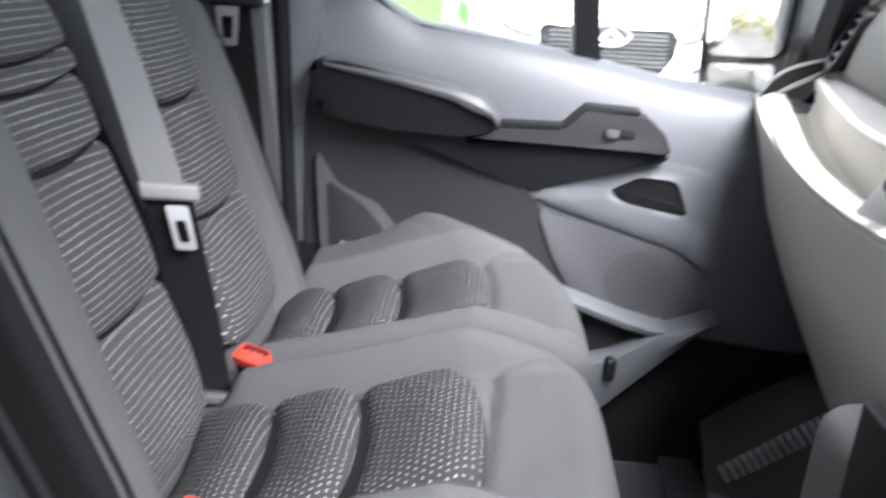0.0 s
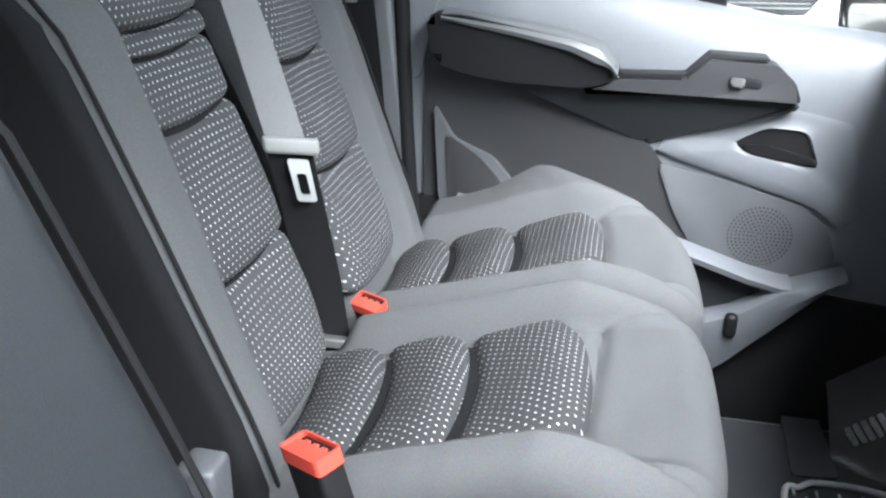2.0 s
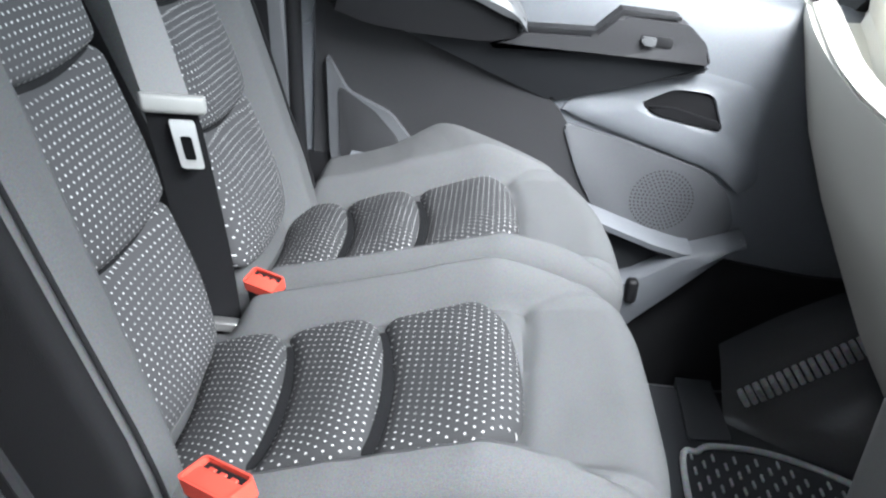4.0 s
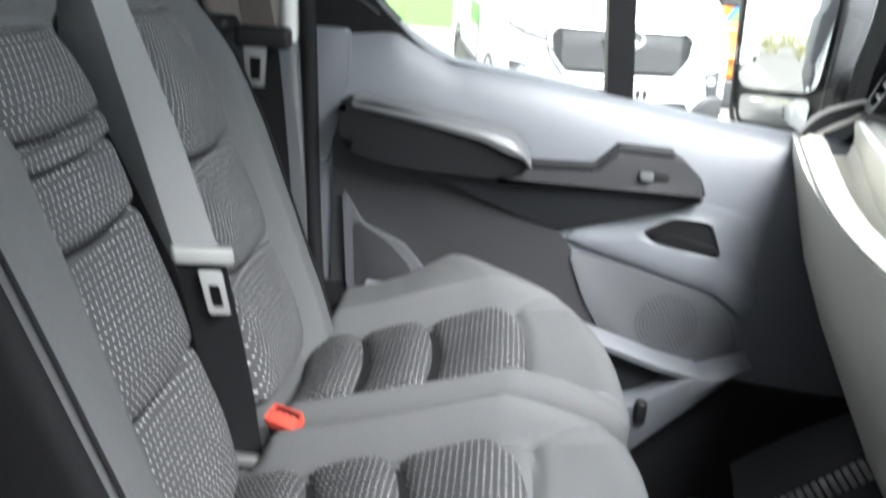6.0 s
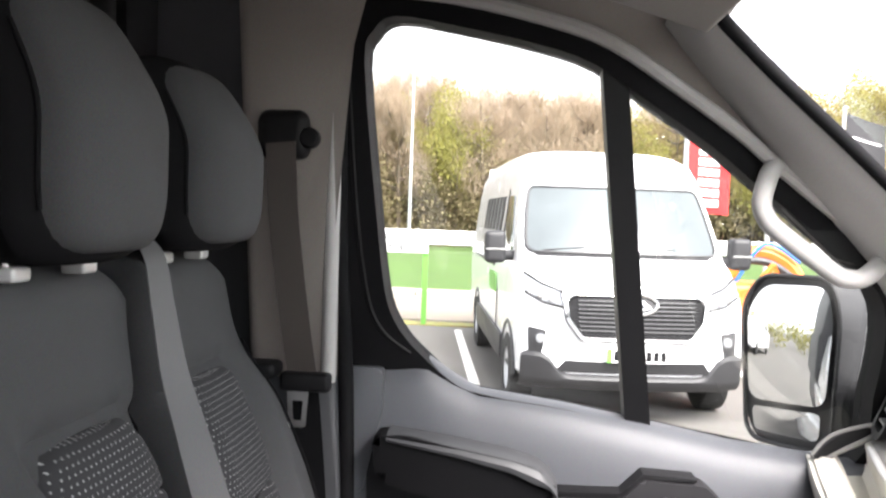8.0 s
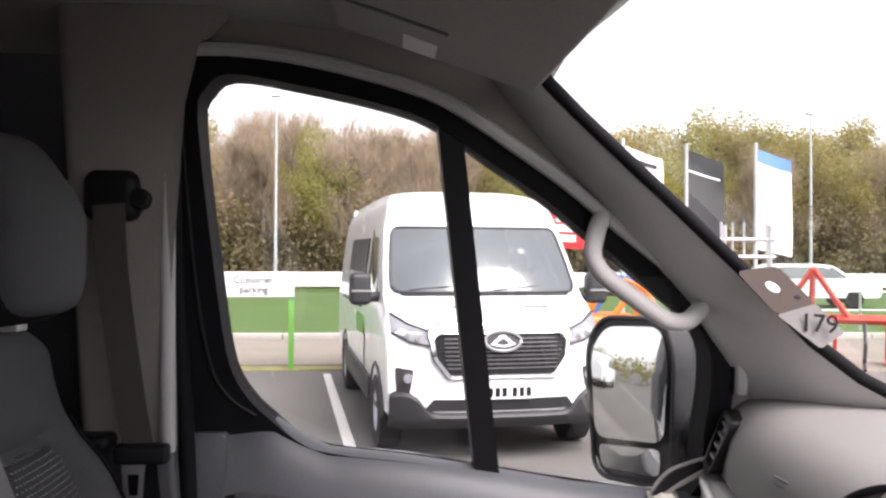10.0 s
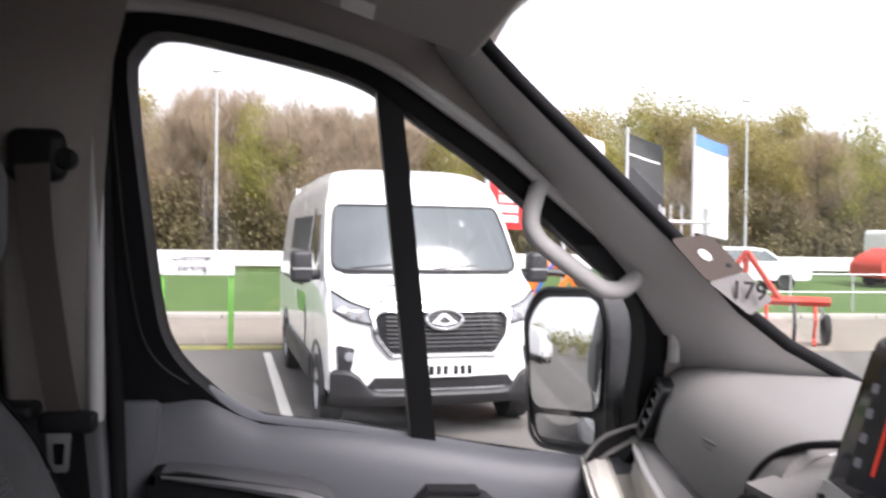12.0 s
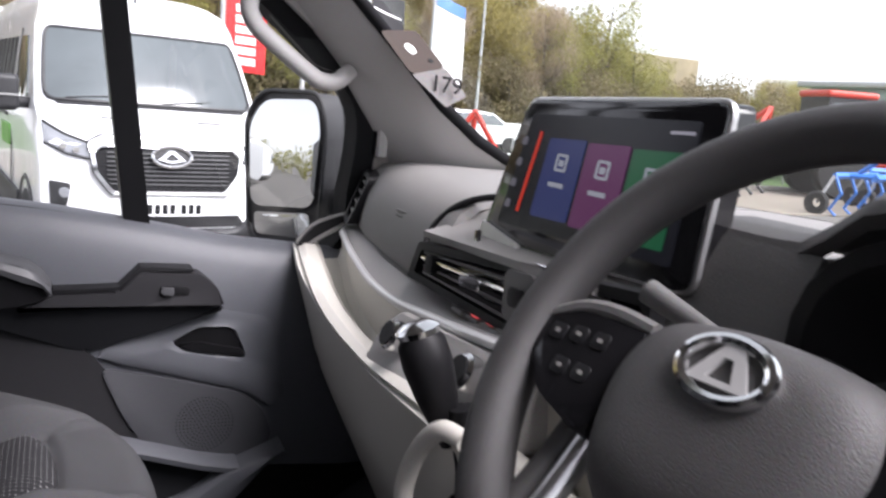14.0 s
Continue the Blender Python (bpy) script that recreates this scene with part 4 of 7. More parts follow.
part("webbing", band(run, ((0.12, 0.98, 0.0), (0.93, 0.36, -0.03)), 0.043), WEBBING, belt)
TA, TU, TN = Vector((0.93, 0.36, -0.08)).normalized(), Vector((-0.12, 0.10, 0.98)).normalized(), Vector((0.36, -0.93, 0.14)).normalized()
TC = Vector((0.604, 1.202, 1.316))
tongue = part("tongue", box((-0.007, -0.031, -0.0095), (0.007, 0.031, 0.0095), 0.005, n=3, f=lambda p: TC + TA * p.y + TU * (p.z + 0.006 * (abs(p.y) / 0.033) ** 2) + TN * p.x), WHITE_PL, belt, "pale plastic tongue grip")
tb = ring(rounded([(-0.012, 0), (0.012, 0), (0.011, -0.048), (-0.011, -0.048)], 0.004), rounded([(-0.0055, -0.016), (0.0055, -0.016), (0.0055, -0.040), (-0.0055, -0.040)], 0.003), lambda u, v, d: TC + Vector((0.008, -0.004, -0.010)) + TA * (u - 0.12 * v) + TU * v + TN * d, -0.0015, 0.0015)
part("tongue_plate", tb, STEEL, tongue, "steel tongue plate")
run2 = smooth_path([(0.598, 1.207, 1.318), (0.612, 1.210, 1.24), (0.626, 1.214, 1.15), (0.634, 1.218, 1.072)], 6)
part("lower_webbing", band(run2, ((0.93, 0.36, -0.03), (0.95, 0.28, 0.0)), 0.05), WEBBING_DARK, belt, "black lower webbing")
part("anchor_plate", box((0.610, 1.200, 1.068), (0.660, 1.215, 1.080), 0.003), STEEL, belt)


def buckle(label, at, along, side, long=1.0, wide=0.87):
    b = thing("belt_buckle", label, "buckle", at, "belt buckles")
    a = Vector(along).normalized()
    s = Vector(side)
    s = (s - a * s.dot(a)).normalized()
    u = a.cross(s).normalized()
    if u.z < 0:
        u = -u
    fr = lambda p: a * p.x * long + s * p.y * wide + u * p.z * 0.87
    part("housing", box((-0.026, -0.016, -0.10), (0.026, 0.016, -0.002), 0.006, fr, 3), BLACK, b)
    fm = ring(rounded([(-0.027, -0.017), (0.027, -0.017), (0.027, 0.017), (-0.027, 0.017)], 0.006), rounded([(-0.0250, -0.0150), (0.0250, -0.0150), (0.0250, 0.0150), (-0.0250, 0.0150)], 0.005), lambda x, y, d: fr(Vector((x, y, d))), -0.012, 0.003)
    part("button_frame", fm, RED_PL, b, "red button frame")
    part("button", box((-0.0242, -0.0142, -0.010), (0.0242, 0.0062, 0.001), 0.002, fr, 2), RED_PL, b, "red release button")
    part("slot", box((-0.0225, 0.0062, -0.012), (0.0225, 0.0140, -0.0008), 0.0008, fr), BLACK, b, "dark slot")
    for x in (-0.012, 0.0, 0.012):
        part("slot_tab", box((x - 0.0035, 0.005, -0.010), (x + 0.0035, 0.0095, 0.0003), 0.001, fr), RED_PL, b)
    return b


buckle("red and black buckle beside the middle seat cushion", (0.757, 0.838, 1.198), (0.78, -0.55, 0.22), (0.25, 0.9, 0.05), 0.95, 0.74)
buckle("red and black buckle between the two passenger seats", (0.684, 1.222, 1.125), (0.9, -0.36, -0.05), (0.25, 0.8, 0.3), 0.74, 0.72)

# outer belt on the B pillar
obelt = thing("seat_belt", "brown webbing belt on the door pillar with black guide", "seat belt", (0, 0, 0))
guide = part("guide", box((0.470, 1.58, 1.845), (0.552, 1.625, 1.922), 0.02, n=4), BLACK, obelt, "black height adjuster")
part("guide_bolt", disc((0.553, 1.59, 1.878), (0, 1, 0), 0.016, 0.02, 16, 0.004), BLACK, guide)
part("webbing", strap(smooth_path([(0.512, 1.578, 1.87), (0.518, 1.585, 1.75), (0.536, 1.605, 1.58), (0.546, 1.62, 1.50)], 6), (1, 0, 0.1), 0.046), WEBBING_BROWN, obelt)
part("stowed_tongue", box((0.512, 1.598, 1.486), (0.592, 1.625, 1.516), 0.008, n=3), BLACK, obelt, "black stowed tongue")
part("tongue_plate", ring(rounded([(0.524, 1.487), (0.558, 1.487), (0.554, 1.430), (0.528, 1.430)], 0.004), rounded([(0.532, 1.472), (0.550, 1.472), (0.548, 1.440), (0.534, 1.440)], 0.003), on_door, 1.604, 1.608), STEEL, obelt, "steel tongue plate")
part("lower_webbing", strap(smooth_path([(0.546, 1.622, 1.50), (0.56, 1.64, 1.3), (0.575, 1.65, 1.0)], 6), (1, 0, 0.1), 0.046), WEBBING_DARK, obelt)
part("pillar_cap", box((0.43, 1.61, 1.50), (0.50, 1.67, 1.525), 0.01), BLACK, obelt)


# ---------------------------------------------------------------- dashboard
dash = thing("dashboard", "two-tone grey and cream moulded plastic dashboard", "dashboard", (0, 0, 0))


def lip_x(y):
    return lerp_line([(0.0, 1.30), (0.7, 1.29), (0.95, 1.292), (1.14, 1.303), (1.29, 1.316), (1.47, 1.332), (1.65, 1.352), (1.76, 1.372)], y)


def chrome_x(y):
    return lerp_line([(0.0, 1.345), (0.7, 1.335), (0.95, 1.345), (1.1, 1.352), (1.236, 1.362), (1.40, 1.382), (1.55, 1.405), (1.675, 1.432), (1.76, 1.45)], y)


def chrome_z(y):
    return lerp_line([(0.0, 1.46), (0.89, 1.453), (0.98, 1.442), (1.10, 1.429), (1.19, 1.418), (1.26, 1.412), (1.33, 1.409), (1.40, 1.410), (1.53, 1.419), (1.675, 1.429), (1.76, 1.433)], y)


def lip_z(y):
    return lerp_line([(0.0, 1.386), (0.9, 1.379), (1.0, 1.370), (1.10, 1.359), (1.18, 1.352), (1.30, 1.347), (1.40, 1.348), (1.48, 1.354), (1.55, 1.364), (1.62, 1.380), (1.68, 1.392), (1.76, 1.402)], y)


def pad_x(y):
    return lerp_line([(0.0, 1.40), (0.9, 1.40), (1.213, 1.388), (1.40, 1.408), (1.586, 1.436), (1.70, 1.46), (1.76, 1.47)], y)


def low_z(y):
    return lerp_line([(0.0, 1.0), (0.6, 0.98), (1.0, 0.93), (1.27, 0.93), (1.42, 0.96), (1.5, 1.0), (1.6, 1.096), (1.65, 1.195), (1.70, 1.30), (1.77, 1.36)], y)


def fascia_x(y, z):
    return lip_x(y) + lerp_line([(0.0, -0.004), (0.011, -0.004), (0.076, 0.015), (0.19, 0.046), (0.29, 0.092), (0.40, 0.14), (0.5, 0.19)], 1.386 - z)


YS = [0.04 + 1.71 * k / 40 for k in range(41)]
# upper pad on the passenger side
rows = []
for y in [1.185 + (1.74 - 1.185) * k / 18 for k in range(19)]:
    px = pad_x(y)
    arch = 0.02 * math.sin(math.pi * (y - 1.185) / 0.6)
    rows.append([(1.98 - 0.35 * ((y - 0.86) / 0.84) ** 2, y, 1.555), (1.72, y, 1.566), (1.58, y, 1.568), (px + 0.085, y, 1.565), (px + 0.05, y, 1.556), (px + 0.025, y, 1.537), (px + 0.010, y, 1.51), (px, y, 1.470), (px - 0.002, y, 1.450), (px + 0.003, y, 1.440), (px + 0.03, y, 1.436)])
part("passenger_pad", sheet(rows, 0.012), DASH_TOP, dash, "grey passenger airbag pad")
part("pad_mark", box((1.416, 1.36, 1.512), (1.419, 1.40, 1.516), 0.001), DASH_MID, dash)
part("pad_mark", box((1.414, 1.355, 1.505), (1.417, 1.395, 1.509), 0.001), DASH_MID, dash)
# centre and driver side top
for nm, ya, yb, mt, lab in (("centre_top", 0.80, 1.183, DASH_TOP, "grey dash top"), ("driver_top", 0.06, 0.797, DASH_DARK, "dark dash top before the driver")):
    rows = []
    for y in [ya + (yb - ya) * k / 28 for k in range(29)]:
        if nm == "driver_top":
            hz = 1.60 + 0.046 * ease(0.70, 0.62, y) * ease(0.15, 0.30, y)
            rows.append([(1.98 - 0.35 * ((y - 0.86) / 0.84) ** 2, y, 1.552), (1.72, y, 1.57), (1.60, y, hz - 0.018), (1.51, y, hz), (1.465, y, hz), (1.452, y, hz - 0.006), (1.447, y, hz - 0.016), (1.455, y, hz - 0.026)])
            continue
        rows.append([(1.98 - 0.35 * ((y - 0.86) / 0.84) ** 2, y, 1.555), (1.72, y, 1.560), (1.60, y, 1.560), (1.50, y, 1.556), (1.46, y, 1.548), (1.445, y, 1.535), (1.43, y, 1.50)])
    part(nm, sheet(rows, 0.012), mt, dash, lab)
# arc gap between pad and centre
arc = smooth_path([(1.386, 1.222, 1.478), (1.400, 1.235, 1.51), (1.42, 1.21, 1.545), (1.45, 1.16, 1.566), (1.52, 1.10, 1.572)], 6)
part("arc_gap", tube(arc, 0.0045, 8), BLACK, dash, "black shadow gap")
part("centre_cheek", sheet([[(1.46, y, 1.548), (1.415, y, 1.526), (1.39, y, 1.520), (1.374 - 0.03 * (1.2 - y), y, 1.516 + 0.05 * (1.2 - y))] for y in (0.81, 0.9, 1.05, 1.15, 1.20)], 0.008), DASH_TOP, dash)
# ledge under the pad down to the chrome strip
rows = [[(pad_x(y) + 0.02, y, max(1.440, chrome_z(y) + 0.008)), (pad_x(y) - 0.004, y, max(1.437, chrome_z(y) + 0.007)), (chrome_x(y) + 0.008, y, chrome_z(y) + 0.006), (chrome_x(y) + 0.002, y, chrome_z(y))] for y in YS]
part("ledge", sheet(rows, 0.01), DASH_LIFTED, dash, "grey ledge")
part("chrome_strip", tube(smooth_path([(chrome_x(y) - 0.006, y, chrome_z(y) + 0.002) for y in [0.72 + 0.0955 * k for k in range(11)]], 5), 0.0062, 10), SATIN_LIGHT, dash, "silver trim strip")
# tray between strip and lip
rows = [[(chrome_x(y) + 0.004, y, chrome_z(y) - 0.002), (chrome_x(y) + 0.010, y, lip_z(y) - 0.012), (chrome_x(y) - 0.004, y, lip_z(y) - 0.030), (lip_x(y) + 0.040, y, lip_z(y) - 0.030), (lip_x(y) + 0.034, y, lip_z(y) - 0.012), (lip_x(y) + 0.022, y, lip_z(y) + 0.001), (lip_x(y) + 0.006, y, lip_z(y) + 0.003), (lip_x(y) - 0.004, y, lip_z(y) - 0.003)] for y in YS]
part("tray", sheet(rows, 0.006), CREAM, dash, "cream open tray")
# fascia below the lip
rows = []
for y in YS:
    lz = low_z(y)
    top = lip_z(y) - 0.003
    rows.append([(fascia_x(y, top + (lz - top) * k / 12), y, top + (lz - top) * k / 12) for k in range(13)] + [(fascia_x(y, lz) + 0.012, y, lz - 0.006), (fascia_x(y, lz) + 0.04, y, lz - 0.008)])
part("fascia", sheet(rows, 0.01), CREAM, dash, "cream lower fascia")
part("under_dash", sheet([[(fascia_x(y, low_z(y)) + 0.035, y, low_z(y) - 0.004), (1.66, y, max(0.95, low_z(y) - 0.03)), (1.80, y, max(0.95, low_z(y) - 0.03))] for y in YS], 0.01), BLACK, dash, "black under-dash panel")
# glove box lid lines
lid = rounded([(1.245, 1.265), (1.245, 1.155), (0.99, 1.145), (0.99, 1.245)], 0.02)
part("glove_box_lid", prism(lid, lambda u, v, d: Vector((fascia_x(u, v) + d, u, v)), 0.01, -0.004, 0.003), CREAM, dash, "cream glove box lid")
part("lid_gap", tube([Vector((fascia_x(u, v) - 0.001, u, v)) for u, v in lid], 0.002, 6, closed=True), BLACK, dash)
part("lid_notch", prism(rounded([(1.25, 1.262), (1.22, 1.262), (1.225, 1.236), (1.25, 1.236)], 0.004), lambda u, v, d: Vector((fascia_x(u, v) - 0.003 + d, u, v)), 0.004, -0.002), DASH_MID, dash)

# side vent at the door end: black loop with thin slats
def svp(u, v, d):
    return Vector((pad_x(u) - 0.005 + 0.40 * (v - 1.49) + d, u, v))
SV_OUT = rounded([(1.632, 1.540), (1.715, 1.545), (1.715, 1.452), (1.650, 1.448)], 0.016)
SV_IN = rounded([(1.642, 1.530), (1.706, 1.535), (1.706, 1.462), (1.658, 1.458)], 0.012)
sv = part("side_vent", ring(SV_OUT, SV_IN, svp, 0.03, -0.004), BLACK, dash, "black side air vent")
part("vent_well", prism(SV_IN, svp, 0.03, 0.022), GLOSS_BLACK, sv)
for k in range(4):
    z = 1.468 + 0.017 * k
    part("vent_slat", prism([(1.655 - 0.004 * k, z), (1.706, z + 0.003), (1.706, z + 0.0065), (1.655 - 0.004 * k, z + 0.0035)], svp, 0.022, 0.0), DASH_MID, sv)
loop = smooth_path([(1.356, 1.722, 1.403), (1.372, 1.724, 1.424), (1.395, 1.722, 1.442), (1.443, 1.715, 1.459), (1.450, 1.712, 1.453), (1.440, 1.710, 1.441), (1.393, 1.714, 1.414), (1.366, 1.716, 1.398)], 5)
part("corner_loop", tube(loop, 0.0045, 8, closed=True), DASH_TOP, dash, "pale loop at the dash end")
# flat black fill stands for the shade inside the loop
part("corner_shade", prism([(p.x, p.z) for p in loop], lambda u, v, d: Vector((u, d, v)), 1.712, 1.728), BLACK, dash, "black fill as shade inside the dash end loop")

# centre vents
def cv(u, v, d):
    return Vector((1.375 - 0.03 * (1.2 - u) + d, u, v))
cvent = part("centre_vent", ring(rounded([(1.215, 1.500), (0.74, 1.545), (0.74, 1.452), (1.248, 1.448)], 0.008), rounded([(1.205, 1.491), (0.75, 1.534), (0.75, 1.462), (1.226, 1.458)], 0.006), cv, 0.016, 0.0), BLACK, dash, "black centre air vents")
part("vent_well", prism(rounded([(1.205, 1.491), (0.75, 1.534), (0.75, 1.462), (1.226, 1.458)], 0.006), cv, 0.022, 0.014), GLOSS_BLACK, cvent)
for k in range(4):
    z0 = 1.4615 + 0.0085 * k
    b = bmesh.new()
    prism([(1.20, z0), (0.75, z0 + 0.004 + 0.009 * k), (0.75, z0 + 0.0085 + 0.009 * k), (1.20, z0 + 0.003)], cv, 0.014, 0.002, bm=b)
    part("vent_slat", b, CHROME if k == 2 else DASH_MID, cvent)
part("chrome_line", tube([cv(1.198, 1.4830, 0.0), cv(1.09, 1.4875, -0.001), cv(0.972, 1.4935, 0.0)], 0.0022, 8), CHROME, cvent, "thin chrome vent line")
part("vent_tab", prism(rounded([(1.065, 1.490), (1.015, 1.494), (1.015, 1.482), (1.065, 1.478)], 0.004), cv, 0.02, -0.010, 0.003), CHROME, cvent, "chrome vent tab")
part("vent_slider", prism(rounded([(1.175, 1.490), (1.155, 1.492), (1.155, 1.470), (1.175, 1.468)], 0.003), cv, 0.02, -0.006, 0.002), BLACK, cvent)
haz = part("hazard_panel", prism(rounded([(0.965, 1.518), (0.905, 1.523), (0.905, 1.472), (0.965, 1.467)], 0.006), cv, 0.016, -0.006, 0.004), DASH_MID, cvent, "grey switch block")
part("hazard_button", prism(rounded([(0.950, 1.503), (0.922, 1.505), (0.922, 1.486), (0.950, 1.484)], 0.003), cv, 0.0, -0.009, 0.002), BLACK, haz)

# touch screen on the centre
screen = thing("touch_screen", "floating touch screen showing three coloured menu cards", "screen", (0, 0, 0))
def sc(u, v, d):
    w = v - 1.54
    return Vector((1.418 + 0.11 * w + d, u - 0.010 + 0.028 * (1.70 - v) / 0.178 * (u - 0.78) / 0.3, 1.524 + (v - 1.522) * 0.915))
EDGE = rounded([(1.105, 1.522), (0.775, 1.538), (0.775, 1.708), (1.085, 1.700)], 0.014, 5)
part("housing", prism(EDGE, sc, 0.03, 0.0, 0.004), GLOSS_BLACK, screen, "black glass front")
part("silver_rim", tube([sc(u, v, 0.006) for u, v in EDGE], 0.0038, 8, closed=True), STEEL, screen, "silver rim")
part("chrome_bracket", tube(smooth_path([(1.402, 1.105, 1.532), (1.398, 1.085, 1.515), (1.400, 0.98, 1.518), (1.404, 0.82, 1.528)], 6), 0.004, 8), CHROME, screen, "chrome lower bracket")
part("lower_trim", prism(rounded([(1.106, 1.520), (1.02, 1.523), (1.02, 1.527), (1.104, 1.542)], 0.002), sc, 0.0, -0.004), SATIN_LIGHT, screen, "pale lower trim")
disp = part("display", prism(rounded([(1.078, 1.546), (0.80, 1.556), (0.80, 1.690), (1.066, 1.684)], 0.004), sc, 0.0, -0.0012), glow("display_dark", (0.02, 0.022, 0.03), 0.12), screen, "lit dark display")
for c, u in (((0.035, 0.05, 0.16), 0.985), ((0.14, 0.04, 0.12), 0.915), ((0.015, 0.12, 0.05), 0.845)):
    card = part("menu_card", prism(rounded([(u + 0.0325, 1.566), (u - 0.0325, 1.568), (u - 0.0325, 1.660), (u + 0.0325, 1.658)], 0.003), sc, -0.001, -0.0022), glow("card_light", c, 0.22), disp)
    ICON = glow("icon_light", (0.55, 0.6, 0.65), 0.16)
    part("icon", ring(rounded([(u + 0.010, 1.622), (u - 0.010, 1.622), (u - 0.010, 1.642), (u + 0.010, 1.642)], 0.003), rounded([(u + 0.007, 1.625), (u - 0.007, 1.625), (u - 0.007, 1.639), (u + 0.007, 1.639)], 0.002), sc, -0.0018, -0.003), ICON, card)
    part("icon_core", prism([(u + 0.004, 1.628), (u - 0.004, 1.628), (u - 0.004, 1.635), (u + 0.004, 1.635)], sc, -0.0018, -0.003), ICON, card)
    part("text_bar", prism([(u + 0.013, 1.604), (u - 0.013, 1.604), (u - 0.013, 1.609), (u + 0.013, 1.609)], sc, -0.0018, -0.003), ICON, card)
part("red_stripe", prism([(1.046, 1.566), (1.042, 1.566), (1.036, 1.664), (1.040, 1.664)], sc, -0.001, -0.0022), glow("red_light", (0.8, 0.06, 0.03), 0.22), disp)
for k in range(4):
    part("side_icon", prism(rounded([(1.072, 1.568 + 0.026 * k), (1.062, 1.568 + 0.026 * k), (1.062, 1.578 + 0.026 * k), (1.071, 1.578 + 0.026 * k)], 0.002), sc, -0.001, -0.0022), glow("side_icon_light", (0.25, 0.25, 0.28), 0.15), disp)
part("status_bar", prism([(0.835, 1.676), (0.805, 1.677), (0.805, 1.680), (0.835, 1.679)], sc, -0.001, -0.0022), glow("status_light", (0.5, 0.5, 0.55), 0.2), disp)

# climate panel: two knobs, buttons
def cp(u, v, d):
    return Vector((lip_x(u) + 0.012 + 0.45 * (v - 1.37) + d, u, v))
clim = part("climate_panel", prism(rounded([(1.165, 1.422), (1.10, 1.428), (0.83, 1.452), (0.83, 1.378), (1.0, 1.366), (1.185, 1.350), (1.200, 1.370)], 0.012), cp, 0.03, -0.008, 0.006), DASH_LIFTED, dash, "grey climate panel")
for u in (1.112, 0.925):
    kn = part("climate_knob", disc(cp(u, 1.406 if u > 1.0 else 1.424, -0.018), (-0.9, 0, 0.42), 0.019, 0.026, 24, 0.004), CHROME, clim, "chrome-ringed knob")
    part("knob_face", disc(cp(u, 1.406 if u > 1.0 else 1.424, -0.018) + Vector((-0.0122, 0, 0.0057)), (-0.9, 0, 0.42), 0.0145, 0.003, 20), BLACK, kn)
for k in range(5):
    y = 1.06 - 0.036 * k
    part("button", box((1.366, y, 1.440), (1.388, y + 0.030, 1.4475 + 0.1 * max(0.0, 1.0 - y)), 0.003), DASH_MID, dash)
    if k in (1, 2):
        part("button_light", box((1.370, y + 0.006, 1.4465), (1.380, y + 0.022, 1.4490 + 0.1 * max(0.0, 1.0 - y)), 0.0008), glow("red_indicator", (0.9, 0.1, 0.1), 0.25), dash)

# gear lever on the centre stack
lever = thing("gear_lever", "black leather gear knob with chrome cap", "gear lever", (1.285, 0.885, 1.318))
part("shaft", tube([(0.02, -0.01, -0.06), (0.012, -0.005, 0.03), (0.0, 0.0, 0.09)], [0.02, 0.014, 0.013], 14), BLACK, lever)
knob_prof = [(0, -0.012), (0.010, -0.010), (0.014, 0.01), (0.020, 0.04), (0.0235, 0.07), (0.022, 0.090), (0.014, 0.102), (0, 0.104)]
part("knob", lathe(knob_prof, (-0.005, 0.012, 0.06), Euler((radians(-10), radians(-18), 0)).to_matrix(), 24), BLACK, lever, "black leather knob")
part("cap", lathe([(0, 0.0), (0.018, -0.002), (0.021, 0.006), (0.012, 0.012), (0, 0.013)], (-0.034, 0.030, 0.150), Euler((radians(-10), radians(-18), 0)).to_matrix(), 24), CHROME, lever, "chrome knob cap")
part("boot", lathe([(0.05, -0.07), (0.048, -0.05), (0.035, -0.02), (0.022, 0.0)], (0.015, -0.008, 0), Matrix.Identity(3), 20), LEATHER, lever, "leather boot")
stack = part("gear_console", box((1.215, 0.80, 1.02), (1.36, 0.99, 1.262), 0.03, n=4), DASH_MID, dash, "grey gear console")
part("console_trim", tube(smooth_path([(1.262, 0.835, 1.40), (1.250, 0.853, 1.402), (1.246, 0.885, 1.372), (1.244, 0.903, 1.335), (1.244, 0.906, 1.30), (1.246, 0.906, 1.20)], 6), 0.009), CREAM, dash, "cream console trim")
part("cup_well", box((1.21, 0.82, 1.10), (1.226, 0.90, 1.30), 0.004), BLACK, dash)

# steering wheel
WC = Vector((1.289, 0.565, 1.534))
wn_ = Euler((0, 0, radians(6))).to_matrix() @ Vector((-math.cos(radians(36)), 0, math.sin(radians(36))))
wu = Vector((0, 0, 1)).cross(wn_).normalized()
wv = wn_.cross(wu)
wheel = thing("steering_wheel", "black leather steering wheel with round chrome emblem", "steering wheel", (0, 0, 0))
W = lambda a, b, d=0.0: WC + wu * a + wv * b + wn_ * d
rim = part("rim", tube([W(0.180 * math.cos(2 * math.pi * k / 64), 0.180 * math.sin(2 * math.pi * k / 64)) for k in range(64)], 0.0188, 16, closed=True), LEATHER, wheel)
hubp = smooth_loop([(-0.072, 0.028), (-0.04, 0.036), (0.0, 0.039), (0.04, 0.036), (0.072, 0.028), (0.090, 0.005), (0.093, -0.03), (0.078, -0.075), (0.05, -0.098), (0.0, -0.104), (-0.05, -0.098), (-0.078, -0.075), (-0.093, -0.03), (-0.090, 0.005)], 4)
